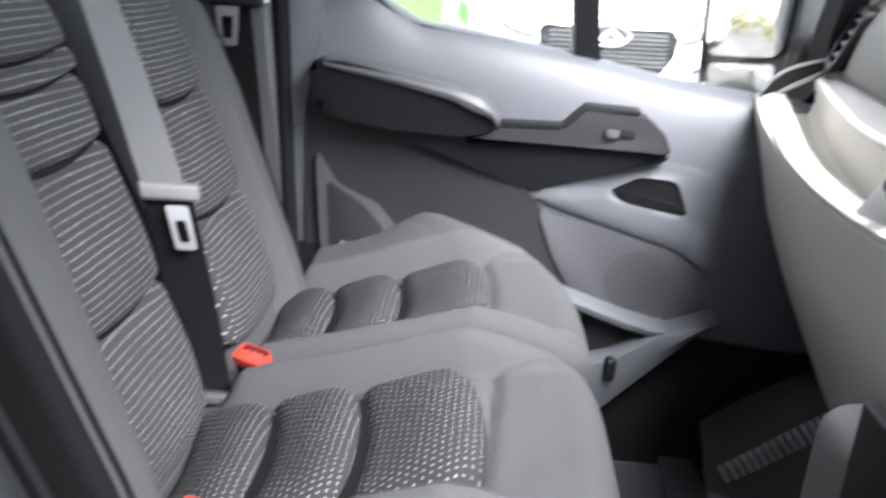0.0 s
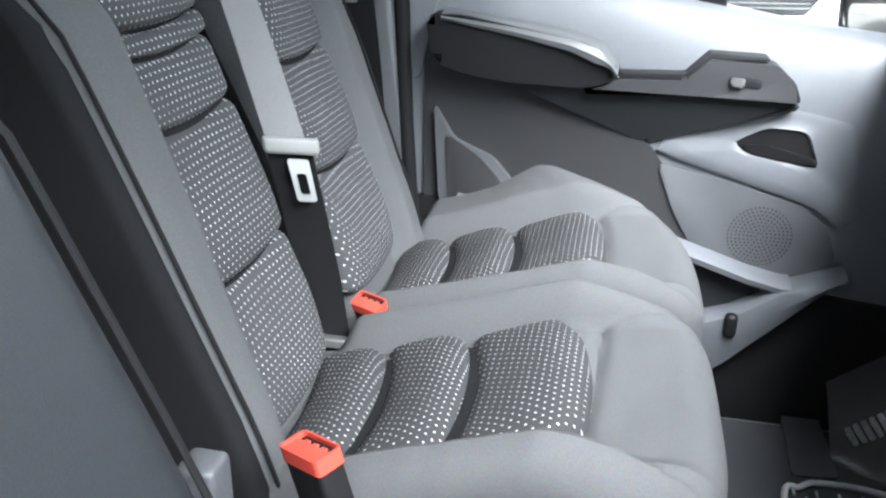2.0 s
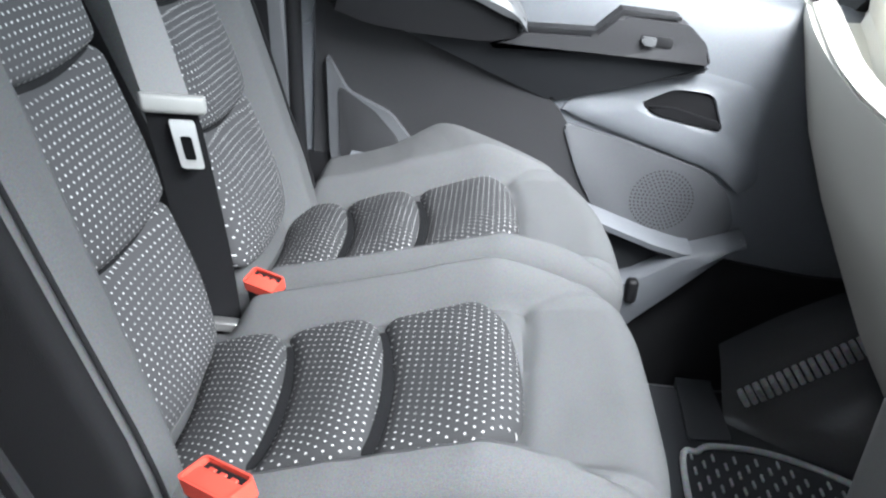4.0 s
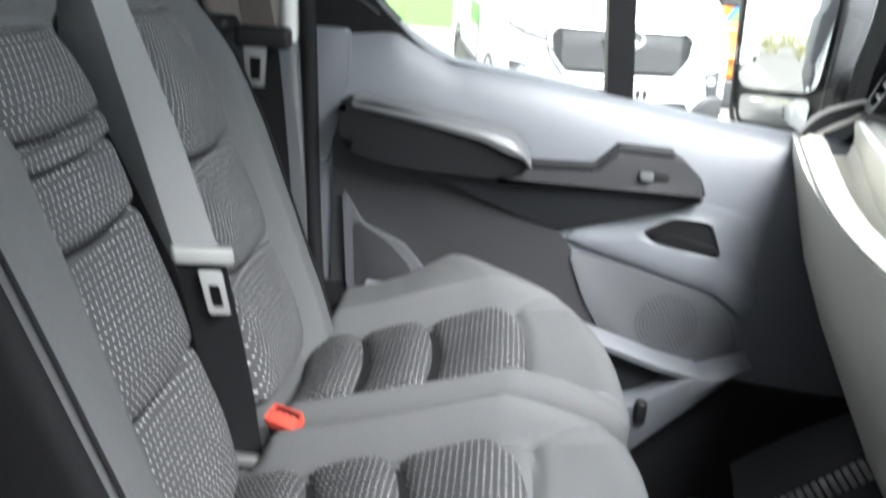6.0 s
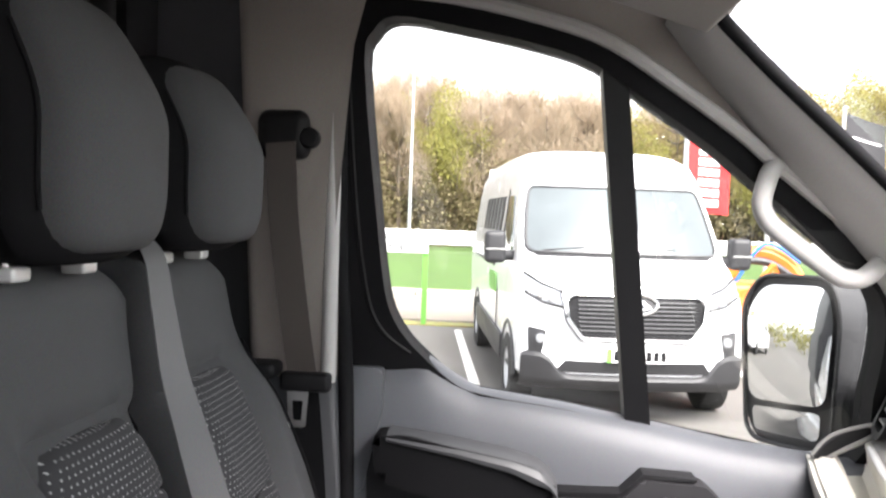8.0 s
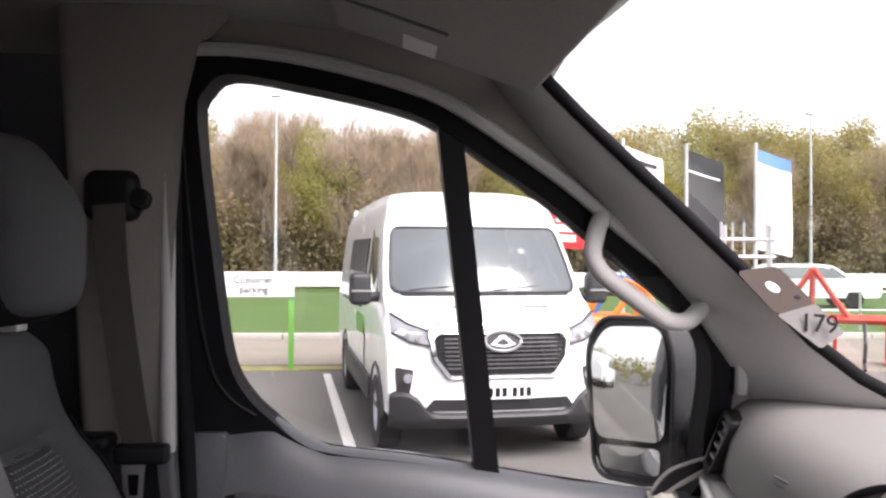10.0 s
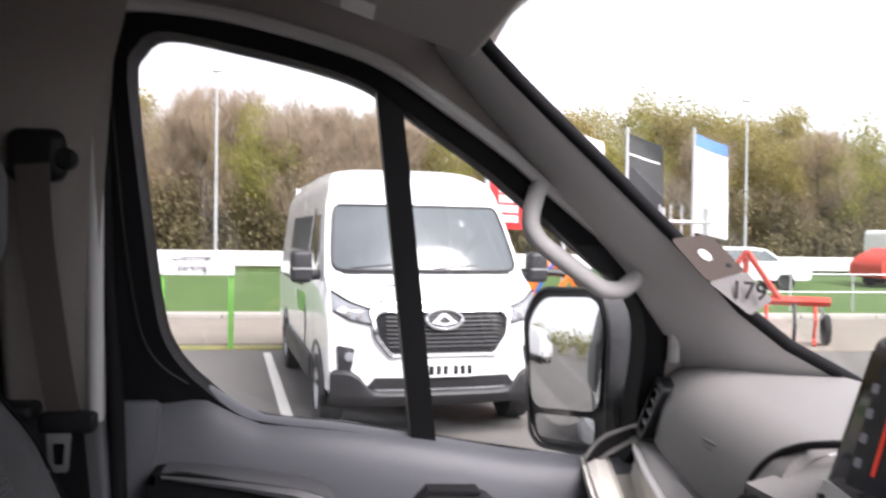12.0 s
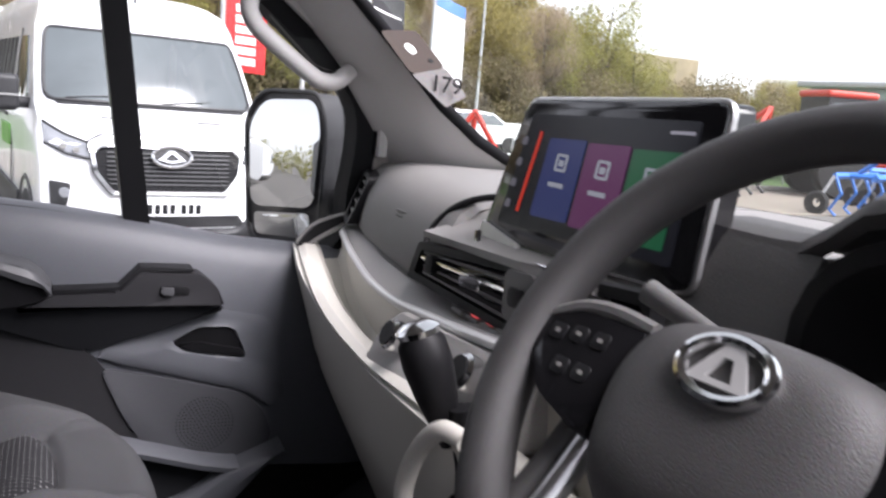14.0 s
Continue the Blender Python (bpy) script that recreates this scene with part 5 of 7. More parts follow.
hub = part("hub", dome(hubp, lambda a, b, d: W(a, b, d), -0.03, 0.026, 5.0), HUB, wheel, "dark grey hub cover")
part("emblem_ring", tube([W(0.028 * math.cos(2 * math.pi * k / 40), 0.0175 * math.sin(2 * math.pi * k / 40), 0.028) for k in range(40)], 0.0042, 8, closed=True), CHROME, hub, "chrome emblem ring")
part("emblem_plate", prism([(0.027 * math.cos(2 * math.pi * k / 32), 0.017 * math.sin(2 * math.pi * k / 32)) for k in range(32)], lambda a, b, d: W(a, b, d), 0.02, 0.0272), DASH_DARK, hub)
part("emblem_mark", ring([(-0.0205, -0.010), (-0.006, 0.0140), (0.006, 0.0140), (0.0205, -0.010)], [(-0.0085, -0.0065), (-0.003, 0.0065), (0.003, 0.0065), (0.0085, -0.0065)], lambda a, b, d: W(a, b, d), 0.027, 0.0300), SATIN_LIGHT, hub, "chrome emblem mark")
for sgn in (-1, 1):
    sp = part("spoke", prism(rounded([(sgn * 0.07, 0.010), (sgn * 0.135, 0.010), (sgn * 0.170, -0.004), (sgn * 0.172, -0.018), (sgn * 0.135, -0.052), (sgn * 0.08, -0.066)], 0.010), lambda a, b, d: W(a, b, d), -0.015, 0.008, 0.005), GLOSS_BLACK, wheel, "black spoke with buttons")
    part("spoke_rim", tube(smooth_path([W(sgn * 0.078, 0.015, 0.002), W(sgn * 0.11, 0.017, 0.005), W(sgn * 0.14, 0.013, 0.005), W(sgn * 0.166, 0.0, 0.003)], 5), 0.0055, 8), DASH_MID, sp, "grey upper edge")
    for a, b in ((0.108, -0.006), (0.128, -0.007), (0.147, -0.010), (0.108, -0.030), (0.128, -0.031)):
        part("button", prism(rounded([(sgn * a - 0.0075, b - 0.006), (sgn * a + 0.0075, b - 0.006), (sgn * a + 0.0075, b + 0.006), (sgn * a - 0.0075, b + 0.006)], 0.003), lambda u, v, d: W(u, v, d), 0.006, 0.0088, 0.001), BLACK, sp)
        part("button_mark", prism(rounded([(sgn * a - 0.0024, b - 0.0014), (sgn * a + 0.0024, b - 0.0014), (sgn * a + 0.0024, b + 0.0014), (sgn * a - 0.0024, b + 0.0014)], 0.0006), lambda u, v, d: W(u, v, d), 0.0086, 0.0091), DASH_TOP, sp)
    part("lower_spoke_core", tube([W(sgn * 0.110, -0.045, -0.018), W(sgn * 0.112, -0.09, -0.015), W(sgn * 0.114, -0.138, -0.008)], 0.010, 10), DASH_DARK, wheel)
    part("lower_spoke", tube([W(sgn * 0.088, -0.05, -0.012), W(sgn * 0.090, -0.10, -0.010), W(sgn * 0.094, -0.152, -0.006)], 0.009, 10), STEEL, wheel, "silver lower spoke")
column = thing("steering_column", "black steering column cowl with control stalks", "column", (0, 0, 0))
part("cowl", tube([W(0, 0, -0.04), W(0, -0.005, -0.20)], [0.05, 0.075], 20), BLACK, column)
part("stalk", tube([W(-0.02, 0.03, -0.09), W(0.09, 0.05, -0.075), W(0.138, 0.058, -0.066)], [0.007, 0.009, 0.012], 12), DASH_MID, column, "grey control stalk")
part("stalk", tube([W(0.02, 0.03, -0.09), W(-0.10, 0.05, -0.075), W(-0.165, 0.062, -0.06)], [0.006, 0.007, 0.010], 12), DASH_MID, column, "grey control stalk")

# instrument binnacle
binn = part("binnacle", sheet([[(1.42, 0.50 + 0.165 * math.cos(math.pi * k / 16), 1.50 + 0.13 * math.sin(math.pi * k / 16) ** 0.6), (1.56, 0.50 + 0.158 * math.cos(math.pi * k / 16), 1.50 + 0.115 * math.sin(math.pi * k / 16) ** 0.6)] for k in range(17)], 0.014), BLACK, dash, "black instrument hood")
part("cluster_face", prism([(0.50 + 0.155 * math.cos(math.pi * k / 16), 1.49 + 0.115 * math.sin(math.pi * k / 16) ** 0.6) for k in range(17)], lambda u, v, d: Vector((1.54 + d, u, v)), 0.0, 0.01), GLOSS_BLACK, binn)
for y in (0.42, 0.60):
    part("gauge_rim", tube([(1.535, y + 0.048 * math.cos(2 * math.pi * k / 28), 1.545 + 0.048 * math.sin(2 * math.pi * k / 28)) for k in range(28)], 0.003, 6, closed=True), STEEL, binn)
part("side_panel", sheet([[(1.455, y, 1.585), (1.44, y, 1.56), (1.425, y, 1.50), (1.40, y, 1.45)] for y in (0.665, 0.70, 0.76, 0.80)], 0.008), DASH_DARK, dash, "dark panel beside the screen")
part("panel_trim", tube(smooth_path([(1.446, 0.795, 1.578), (1.436, 0.79, 1.545), (1.425, 0.80, 1.52), (1.418, 0.83, 1.512)], 6), 0.005, 8), SATIN_LIGHT, dash, "pale trim arc")
part("driver_panel", sheet([[(1.43, y, 1.50), (1.40, y, 1.44), (1.38, y, 1.40)] for y in (0.05, 0.3, 0.6, 0.74)], 0.01), BLACK, dash, "black panel behind the wheel")

# ---------------------------------------------------------------- pillar handle, visor, card, mirror
handle = thing("grab_handle", "light grey grab handle on the windscreen pillar", "grab handle", (0, 0, 0))
HP = smooth_path([(1.268, 1.672, 1.872), (1.252, 1.645, 1.858), (1.242, 1.636, 1.842), (1.234, 1.634, 1.805), (1.241, 1.634, 1.782), (1.262, 1.634, 1.760), (1.340, 1.634, 1.704), (1.362, 1.634, 1.695), (1.384, 1.636, 1.696), (1.404, 1.642, 1.710), (1.425, 1.668, 1.728)], 5)
part("grip", tube(HP, 0.0145, 12), BEIGE, handle)
part("back_plate", prism(rounded([(1.270, 1.862), (1.29, 1.862), (1.43, 1.745), (1.43, 1.722), (1.40, 1.712), (1.36, 1.722), (1.275, 1.80)], 0.01), lambda u, v, d: Vector((u, 1.675 + d, v)), 0.02, 0.0, 0.004), BLACK, handle, "black back plate")

visor = thing("sun_visor", "grey cloth sun visor folded up with a white label", "sun visor", (0, 0, 0))
VZ = lambda p: Vector((p.x, p.y, 2.028 + p.z + 0.33 * (1.12 - p.x) - 0.02 * (1.5 - p.y)))
part("visor_board", soft_box(bmesh.new(), (0.84, 0.90, 0.0), (1.125, 1.53, 0.024), 0.011, 3, 8, VZ), LINER, visor)
part("label", box((0.935, 1.435, -0.002), (0.98, 1.51, 0.0005), 0.0004, VZ), PAPER, visor, "white printed label")
part("visor_seam", tube([VZ(Vector((x, 1.36, -0.001))) for x in (0.845, 0.92, 0.99)], 0.003, 6), DASH_MID, visor)
part("visor_clip", box((0.99, 1.12, -0.006), (1.03, 1.15, 0.004), 0.004, VZ), BLACK, visor)

card = thing("stock_card", "brown hanging card with a printed number behind the windscreen", "card", (0, 0, 0))
al = Vector((0.094, -0.006, -0.093)).normalized()
ac = Vector((-0.85, -0.2, -0.2)).normalized()
an = al.cross(ac).normalized()
if an.y > 0:
    an = -an
CA = Vector((1.471, 1.509, 1.785))
cpt = lambda u, v, d: CA + al * u * 0.9 + ac * v * 0.9 + an * d
part("upper_half", prism(rounded([(0.0, 0.0), (0.085, 0.0), (0.085, 0.075), (-0.01, 0.07)], 0.012), cpt, -0.0006, 0.0006), CARD, card, "brown upper half")
part("lower_half", prism(rounded([(0.085, 0.0), (0.15, 0.0), (0.165, 0.06), (0.085, 0.075)], 0.006), cpt, -0.0006, 0.0006), CARD_GREY, card, "grey lower half")
part("hole_patch", prism([(0.035 + 0.012 * math.cos(k * 0.4), 0.040 + 0.009 * math.sin(k * 0.4)) for k in range(16)], cpt, -0.001, 0.0015), PAPER, card, "torn white patch")
part("mark", prism([(0.065 + 0.005 * math.cos(k * 0.4), 0.018 + 0.005 * math.sin(k * 0.4)) for k in range(16)], cpt, -0.001, 0.0014), BLACK, card)


def lettering(name, text, size, place, parent, material, extrude=0.0004):
    """Words in the built-in font, made into a mesh under a thing."""
    cu = bpy.data.curves.new(name, "FONT")
    cu.body, cu.size, cu.align_x, cu.align_y, cu.extrude, cu.offset = text, size, "CENTER", "CENTER", extrude, size * 0.008
    ob = new(name, cu)
    me = bpy.data.meshes.new_from_object(ob.evaluated_get(bpy.context.evaluated_depsgraph_get()))
    bpy.data.objects.remove(ob)
    me.transform(place)
    me.materials.append(material)
    o = new(name, me)
    o.parent = parent
    return o


def basis(right, up, at):
    r, u = Vector(right).normalized(), Vector(up).normalized()
    n = r.cross(u)
    return Matrix.Translation(at) @ Matrix((r, u, n)).transposed().to_4x4()


lettering("number", "179", 0.036, basis((0.97, -0.1, -0.06), (0.02, 0.0, 1.0), cpt(0.122, 0.034, 0.010)), card, BLACK)

mirror = thing("door_mirror", "black exterior door mirror with two glasses", "door mirror", (0, 0, 0))
mn = Vector((-0.83, -0.555, 0.03)).normalized()
mr = Vector((0, 0, 1)).cross(mn).normalized() * -1
mu = mn.cross(mr).normalized()
if mu.z < 0:
    mu = -mu
MC = Vector((1.392, 1.985, 1.512))
mp = lambda u, v, d: MC + mr * u + mu * v + mn * d
HOUSE = rounded([(-0.105, -0.155), (0.085, -0.165), (0.115, 0.10), (0.075, 0.160), (-0.085, 0.165), (-0.108, 0.10)], 0.045, 6)
GL1 = rounded([(-0.094, -0.070), (0.078, -0.085), (0.099, 0.09), (0.064, 0.142), (-0.075, 0.150), (-0.097, 0.09)], 0.03, 6)
GL2 = rounded([(-0.085, -0.082), (0.072, -0.098), (0.068, -0.145), (-0.080, -0.136)], 0.016, 6)
part("housing", prism(HOUSE, mp, -0.095, 0.0, 0.012), VAN_DARK, mirror, "black mirror housing")
part("housing_rim", tube([mp(u, v, 0.002) for u, v in HOUSE], 0.005, 8, closed=True), VAN_DARK, mirror)


def convex(outline, bulge, name, label, tilt=0.0):
    """A slightly domed mirror glass inside an outline."""
    cx, cy = sum(p[0] for p in outline) / len(outline), sum(p[1] for p in outline) / len(outline)
    bm = bmesh.new()
    rings_ = []
    for t in (0.25, 0.5, 0.75, 1.0):
        rings_.append([bm.verts.new(mp(cx + (u - cx) * t, cy + (v - cy) * t, 0.012 + tilt * (v - cy) * t - bulge * ((u - cx) ** 2 + (v - cy) ** 2) * t * t)) for u, v in outline])
    mid = bm.verts.new(mp(cx, cy, 0.012))
    k = len(outline)
    for i in range(k):
        bm.faces.new((mid, rings_[0][i], rings_[0][(i + 1) % k]))
        for a, c in zip(rings_, rings_[1:]):
            bm.faces.new((a[i], c[i], c[(i + 1) % k], a[(i + 1) % k]))
    return part(name, bm, MIRROR, mirror, label)


convex(GL1, 0.35, "main_glass", "main mirror glass", -0.05)
convex(GL2, 1.2, "wide_glass", "lower wide-angle glass", 0.14)
part("arm", tube([mp(0.08, -0.08, -0.05), Vector((1.52, 1.90, 1.44)), Vector((1.50, 1.80, 1.42))], [0.045, 0.04, 0.05], 14, flat=1.3), VAN_DARK, mirror, "black mirror arm")


VERGE = surface("worn_verge", (0.2, 0.19, 0.07), 0.9, grain=0.6, gscale=25, var=0.35, vscale=1.5, bump=0.8, bscale=50)

# ---------------------------------------------------------------- outside: ground
ground = tagged(new("ground"), "worn grey asphalt yard reaching to the horizon", "ground", kind="structure")
b = bmesh.new()
gx = [-1500, -200, -60, -30, -14, -8, -4, 0, 4, 8, 14, 22, 32, 50, 200, 1500]
gy = [-1500, -200, -40, -12, -4, 0, 4, 8, 12, 16, 20, 26, 34, 50, 200, 1500]
part("asphalt", sheet([[(x, y, 0) for y in gy] for x in gx]), ASPHALT, ground)
part("lawn", box((-40, 18.2, 0.0), (60, 60, 0.10), 0.03), GRASS, ground, "mown green lawn")
part("gravel_pad", box((3.2, 12.9, -0.02), (30, 18.0, 0.03), 0.01), GRAVEL, ground, "pale gravel strip")
part("path", box((-40, 13.9, -0.02), (3.2, 17.8, 0.035), 0.01), GRAVEL, ground, "pale concrete strip")
part("grass_verge", box((-40, 13.35, -0.02), (3.2, 13.75, 0.02), 0.008), VERGE, ground, "thin grass verge")
for k in range(36):
    x = -32 + k * 1.8
    part("kerb_stone", box((x, 17.85, -0.02), (x + 1.78, 18.2, 0.14), 0.02), CONCRETE, ground)
lines = tagged(new("road_marking"), "white parking bay lines", "marking", kind="structure")
for a, c in (((0.60, 7.5), (-0.10, 13.0)), ((3.95, 7.0), (3.15, 12.6)), ((6.6, 7.4), (5.1, 12.4)), ((-2.0, 7.3), (-2.75, 13.0))):
    p, q = Vector((*a, 0)), Vector((*c, 0))
    s = Vector((0, 0, 1)).cross(q - p).normalized() * 0.055
    bm = bmesh.new()
    for r0, r1 in ((0, 1),):
        prism([(0, 0), (1, 0), (1, 1), (0, 1)], lambda u, v, d: p.lerp(q, u) + s * (2 * v - 1) + Vector((0, 0, d)), 0.004, 0.006, bm=bm)
    part("bay_line", bm, LINE_PAINT, lines)

GRILLE_BAR = surface("grille_bar_grey", (0.07, 0.07, 0.072), 0.4, var=0.1)
# ---------------------------------------------------------------- the white van opposite
def van_half(v, w):
    hw = lerp_line([(0.0, 0.93), (0.25, 0.98), (0.8, 1.0), (6.0, 1.0)], v)
    return hw * lerp_line([(0.0, 1.0), (1.15, 1.0), (1.45, 0.965), (2.07, 0.89), (2.36, 0.83), (2.49, 0.74)], w)


VAN_PROFILE = [(0.02, 0.40), (-0.02, 0.62), (0.0, 0.80), (0.02, 1.00), (0.05, 1.12), (0.12, 1.205), (0.30, 1.325), (0.46, 1.405), (0.52, 1.44), (0.70, 1.67), (0.88, 1.895), (1.02, 2.065), (1.13, 2.21), (1.30, 2.36), (1.60, 2.455), (2.1, 2.49), (3.2, 2.50), (5.4, 2.49)]


def van_skin(v, w, s, out=0.0):
    """A point of the front and roof: (v, w) on the centre profile, s from -1 to 1 across."""
    hw = van_half(v, w)
    back = (0.17 * abs(s) ** 3.2) * (1.0 if w < 1.42 else 0.85 if w < 2.1 else 0.3) * ease(2.2, 1.2, v)
    drop = 0.0 if v < 1.1 else 0.05 * abs(s) ** 4
    return Vector((s * (hw + out), v + back - out, w - drop))


def build_van(name, label, m, detail=True):
    van = thing(name, label, "van", (0, 0, 0))
    bm = bmesh.new()
    S = [-1 + k / 10 for k in range(21)]
    sheet([[van_skin(v, w, s) for s in S] for v, w in VAN_PROFILE], bm=bm)
    for side in (-1, 1):
        rows = []
        for v, w in VAN_PROFILE:
            p = van_skin(v, w, side)
            rows.append([p] + [Vector((side * van_half(max(p.y, 0.1), w * (1 - k / 8) + 0.42 * k / 8) + side * 0.012 * math.sin(math.pi * k / 8), p.y, w * (1 - k / 8) + 0.42 * k / 8 - (0.05 if k < 1 and v > 1.1 else 0))) for k in range(1, 9)])
        sheet(rows, bm=bm)
    bmesh.ops.remove_doubles(bm, verts=bm.verts[:], dist=0.004)
    body = part("body", bm, VAN_WHITE, van)
    part("rear_panel", prism([(-0.98, 0.42), (0.98, 0.42), (0.96, 1.4), (0.78, 2.44), (-0.78, 2.44), (-0.96, 1.4)], lambda u, v, d: Vector((u, 5.4 + d, v)), 0.0, 0.03), VAN_WHITE, van)
    part("underbody", box((-0.9, 0.25, 0.26), (0.9, 5.3, 0.44), 0.04), VAN_DARK, van)
    # windscreen
    WS = [(v, lerp_line(VAN_PROFILE, v), k) for v, k in ((0.53, 0.84), (0.54, 0.885), (0.57, 0.915), (0.64, 0.922), (0.72, 0.92), (0.80, 0.918), (0.88, 0.915), (0.96, 0.91), (1.00, 0.895), (1.018, 0.86))]
    part("windscreen", sheet([[van_skin(v, w, s * k, 0.014) for s in S] for v, w, k in WS], 0.008), VAN_GLASS, van, "reflecting windscreen")
    part("windscreen_border", tube([van_skin(WS[0][0], WS[0][1], s * WS[0][2], 0.010) for s in S] + [van_skin(v, w, k, 0.010) for v, w, k in WS[1:]] + [van_skin(WS[-1][0], WS[-1][1], -s * WS[-1][2], 0.010) for s in S] + [van_skin(v, w, -k, 0.010) for v, w, k in WS[::-1][1:-1]], 0.017, 6, closed=True), VAN_DARK, van)
    part("scuttle", sheet([[van_skin(0.49, lerp_line(VAN_PROFILE, 0.49), s * 0.82, 0.010), van_skin(0.52, 1.44, s * 0.84, 0.012), van_skin(0.54, lerp_line(VAN_PROFILE, 0.54), s * 0.86, 0.010)] for s in S], 0.006), VAN_DARK, van, "black scuttle panel")
    for a, c in ((-0.75, -0.1), (0.05, 0.75)):
        part("wiper", tube([van_skin(0.55, 1.47, a, 0.025), van_skin(0.58, 1.50, (a + c) / 2, 0.028), van_skin(0.60, 1.52, c, 0.02)], 0.008, 6), BLACK, van)
    for c in (-0.40, 0.42):
        part("washer_vent", sheet([[van_skin(0.30, 1.325, c + d, 0.003), van_skin(0.325, 1.338, c + d, 0.003)] for d in (-0.12, -0.04, 0.04, 0.12)], 0.004), VAN_DARK, van)
    # grille
    FR = lambda u, w, d: van_skin(lerp_line([(0.4, 0.02), (0.62, -0.02), (0.8, 0.0), (1.0, 0.02), (1.12, 0.05), (1.205, 0.12), (1.27, 0.21)], w), w, u / 0.93, 0.0) + Vector((0, -d, 0))
    OUTG = rounded([(-0.635, 1.145), (-0.53, 1.205), (0.53, 1.205), (0.635, 1.145), (0.605, 0.90), (0.48, 0.735), (-0.48, 0.735), (-0.605, 0.90)], 0.025)
    ING = rounded([(-0.595, 1.085), (-0.52, 1.118), (0.52, 1.118), (0.595, 1.085), (0.572, 0.91), (0.46, 0.765), (-0.46, 0.765), (-0.572, 0.91)], 0.025)
    gr = part("grille_surround", ring(OUTG, ING, FR, -0.02, 0.040), CHROME, van, "chrome grille surround")
    part("surround_edge", tube([FR(u, w, 0.03) for u, w in OUTG], 0.010, 6, closed=True), VAN_DARK, gr)
    part("surround_band", prism(rounded([(-0.50, 1.130), (0.50, 1.130), (0.53, 1.185), (-0.53, 1.185)], 0.01), FR, 0.02, 0.046, 0.004), SATIN_LIGHT, gr, "pale upper band")
    def panel(rows_, mat, nm, parent, lab="", out=0.01):
        return part(nm, sheet([[FR(u0 + (u1 - u0) * k / 10, w, out) for k in range(11)] for w, u0, u1 in rows_], 0.008), mat, parent, lab)
    panel([(0.75, -0.45, 0.45), (0.86, -0.54, 0.54), (0.92, -0.58, 0.58), (1.05, -0.595, 0.595), (1.12, -0.53, 0.53)], BLACK, "grille_back", gr, "dark grille mesh")
    for k in range(8):
        panel([(0.815 + 0.036 * k, -0.50 + 0.005 * (5 - k) * (k < 2), 0.50), (0.827 + 0.036 * k, -0.50, 0.50)], GRILLE_BAR, "grille_bar", gr, "", 0.022)
    part("emblem", tube([FR(0.158 * math.cos(2 * math.pi * k / 32), 1.052 + 0.082 * math.sin(2 * math.pi * k / 32), 0.05) for k in range(32)], 0.015, 6, closed=True), CHROME, gr, "round chrome emblem")
    part("emblem_plate", prism([(0.15 * math.cos(2 * math.pi * k / 32), 1.052 + 0.075 * math.sin(2 * math.pi * k / 32)) for k in range(32)], FR, 0.02, 0.042), VAN_DARK, gr)
    part("emblem_mark", ring([(-0.115, 1.025), (-0.02, 1.105), (0.02, 1.105), (0.115, 1.025), (0.0, 1.0)], [(-0.06, 1.032), (-0.005, 1.078), (0.005, 1.078), (0.06, 1.032), (0.0, 1.02)], FR, 0.03, 0.056), CHROME, gr)
    # lamps
    for sd in (-1, 1):
        HL = [(sd * 0.63, 1.135), (sd * 0.80, 1.195), (sd * 0.945, 1.285), (sd * 0.945, 1.12), (sd * 0.80, 1.045), (sd * 0.63, 1.012)]
        hl = part("headlamp", prism(rounded(HL, 0.02), lambda u, w, d: FR(u * 0.99, min(w, 1.1), d) + Vector((0, 0.6 * max(0, w - 1.08), max(0, w - 1.1))), -0.05, 0.022, 0.006), LAMP_GLASS, van, "clear headlamp")
        for q, (lu, lw) in enumerate(((0.72, 1.075), (0.81, 1.10))):
            part("lamp_lens", disc(FR(sd * lu, lw, 0.022), (0, 1, 0), 0.028, 0.02, 16, 0.004), CHROME, hl)
        for line in (((0.63, 1.135), (0.80, 1.195), (0.945, 1.285)), ((0.945, 1.12), (0.80, 1.045), (0.63, 1.012))):
            part("lamp_edge", tube([FR(sd * a_ * 0.99, min(c_, 1.1), 0.022) + Vector((0, 0.6 * max(0, c_ - 1.08), max(0, c_ - 1.1))) for a_, c_ in line], 0.011, 6), VAN_DARK, hl)
        FG = [(sd * 0.765, 0.805), (sd * 0.915, 0.825), (sd * 0.905, 0.56), (sd * 0.83, 0.50), (sd * 0.79, 0.66)]
        fg = part("fog_housing", prism(rounded(FG, 0.02), FR, -0.04, 0.022, 0.006), VAN_DARK, van, "black fog lamp housing")
        part("fog_lamp", disc(FR(sd * 0.815, 0.735, 0.03), (0, 1, 0), 0.042, 0.03, 18, 0.006), LAMP_GLASS, fg)
    # bumper
    part("bumper_lower", sheet([[FR(u, 0.40, -0.02) - Vector((0, 0, 0.10)), FR(u, 0.40, 0.04) - Vector((0, 0, 0.05)), FR(u, 0.40, 0.06), FR(u, 0.42 + 0.16 * ease(0.60, 0.80, abs(u)), 0.045), FR(u, 0.44 + 0.18 * ease(0.60, 0.80, abs(u)), 0.0)] for u in [-0.97 + 1.94 * k / 24 for k in range(25)]], 0.03), VAN_DARK, van, "black lower bumper")
    panel([(0.455, -0.68, 0.68), (0.555, -0.60, 0.60)], VAN_DARK, "air_intake", van, "dark air intake", 0.012)
    pl = part("number_plate", prism([(-0.26, 0.56), (0.26, 0.56), (0.26, 0.675), (-0.26, 0.675)], lambda u, w, d: Vector((u, -0.045 - d, w)), -0.01, 0.006), SIGN_WHITE, van, "white number plate")
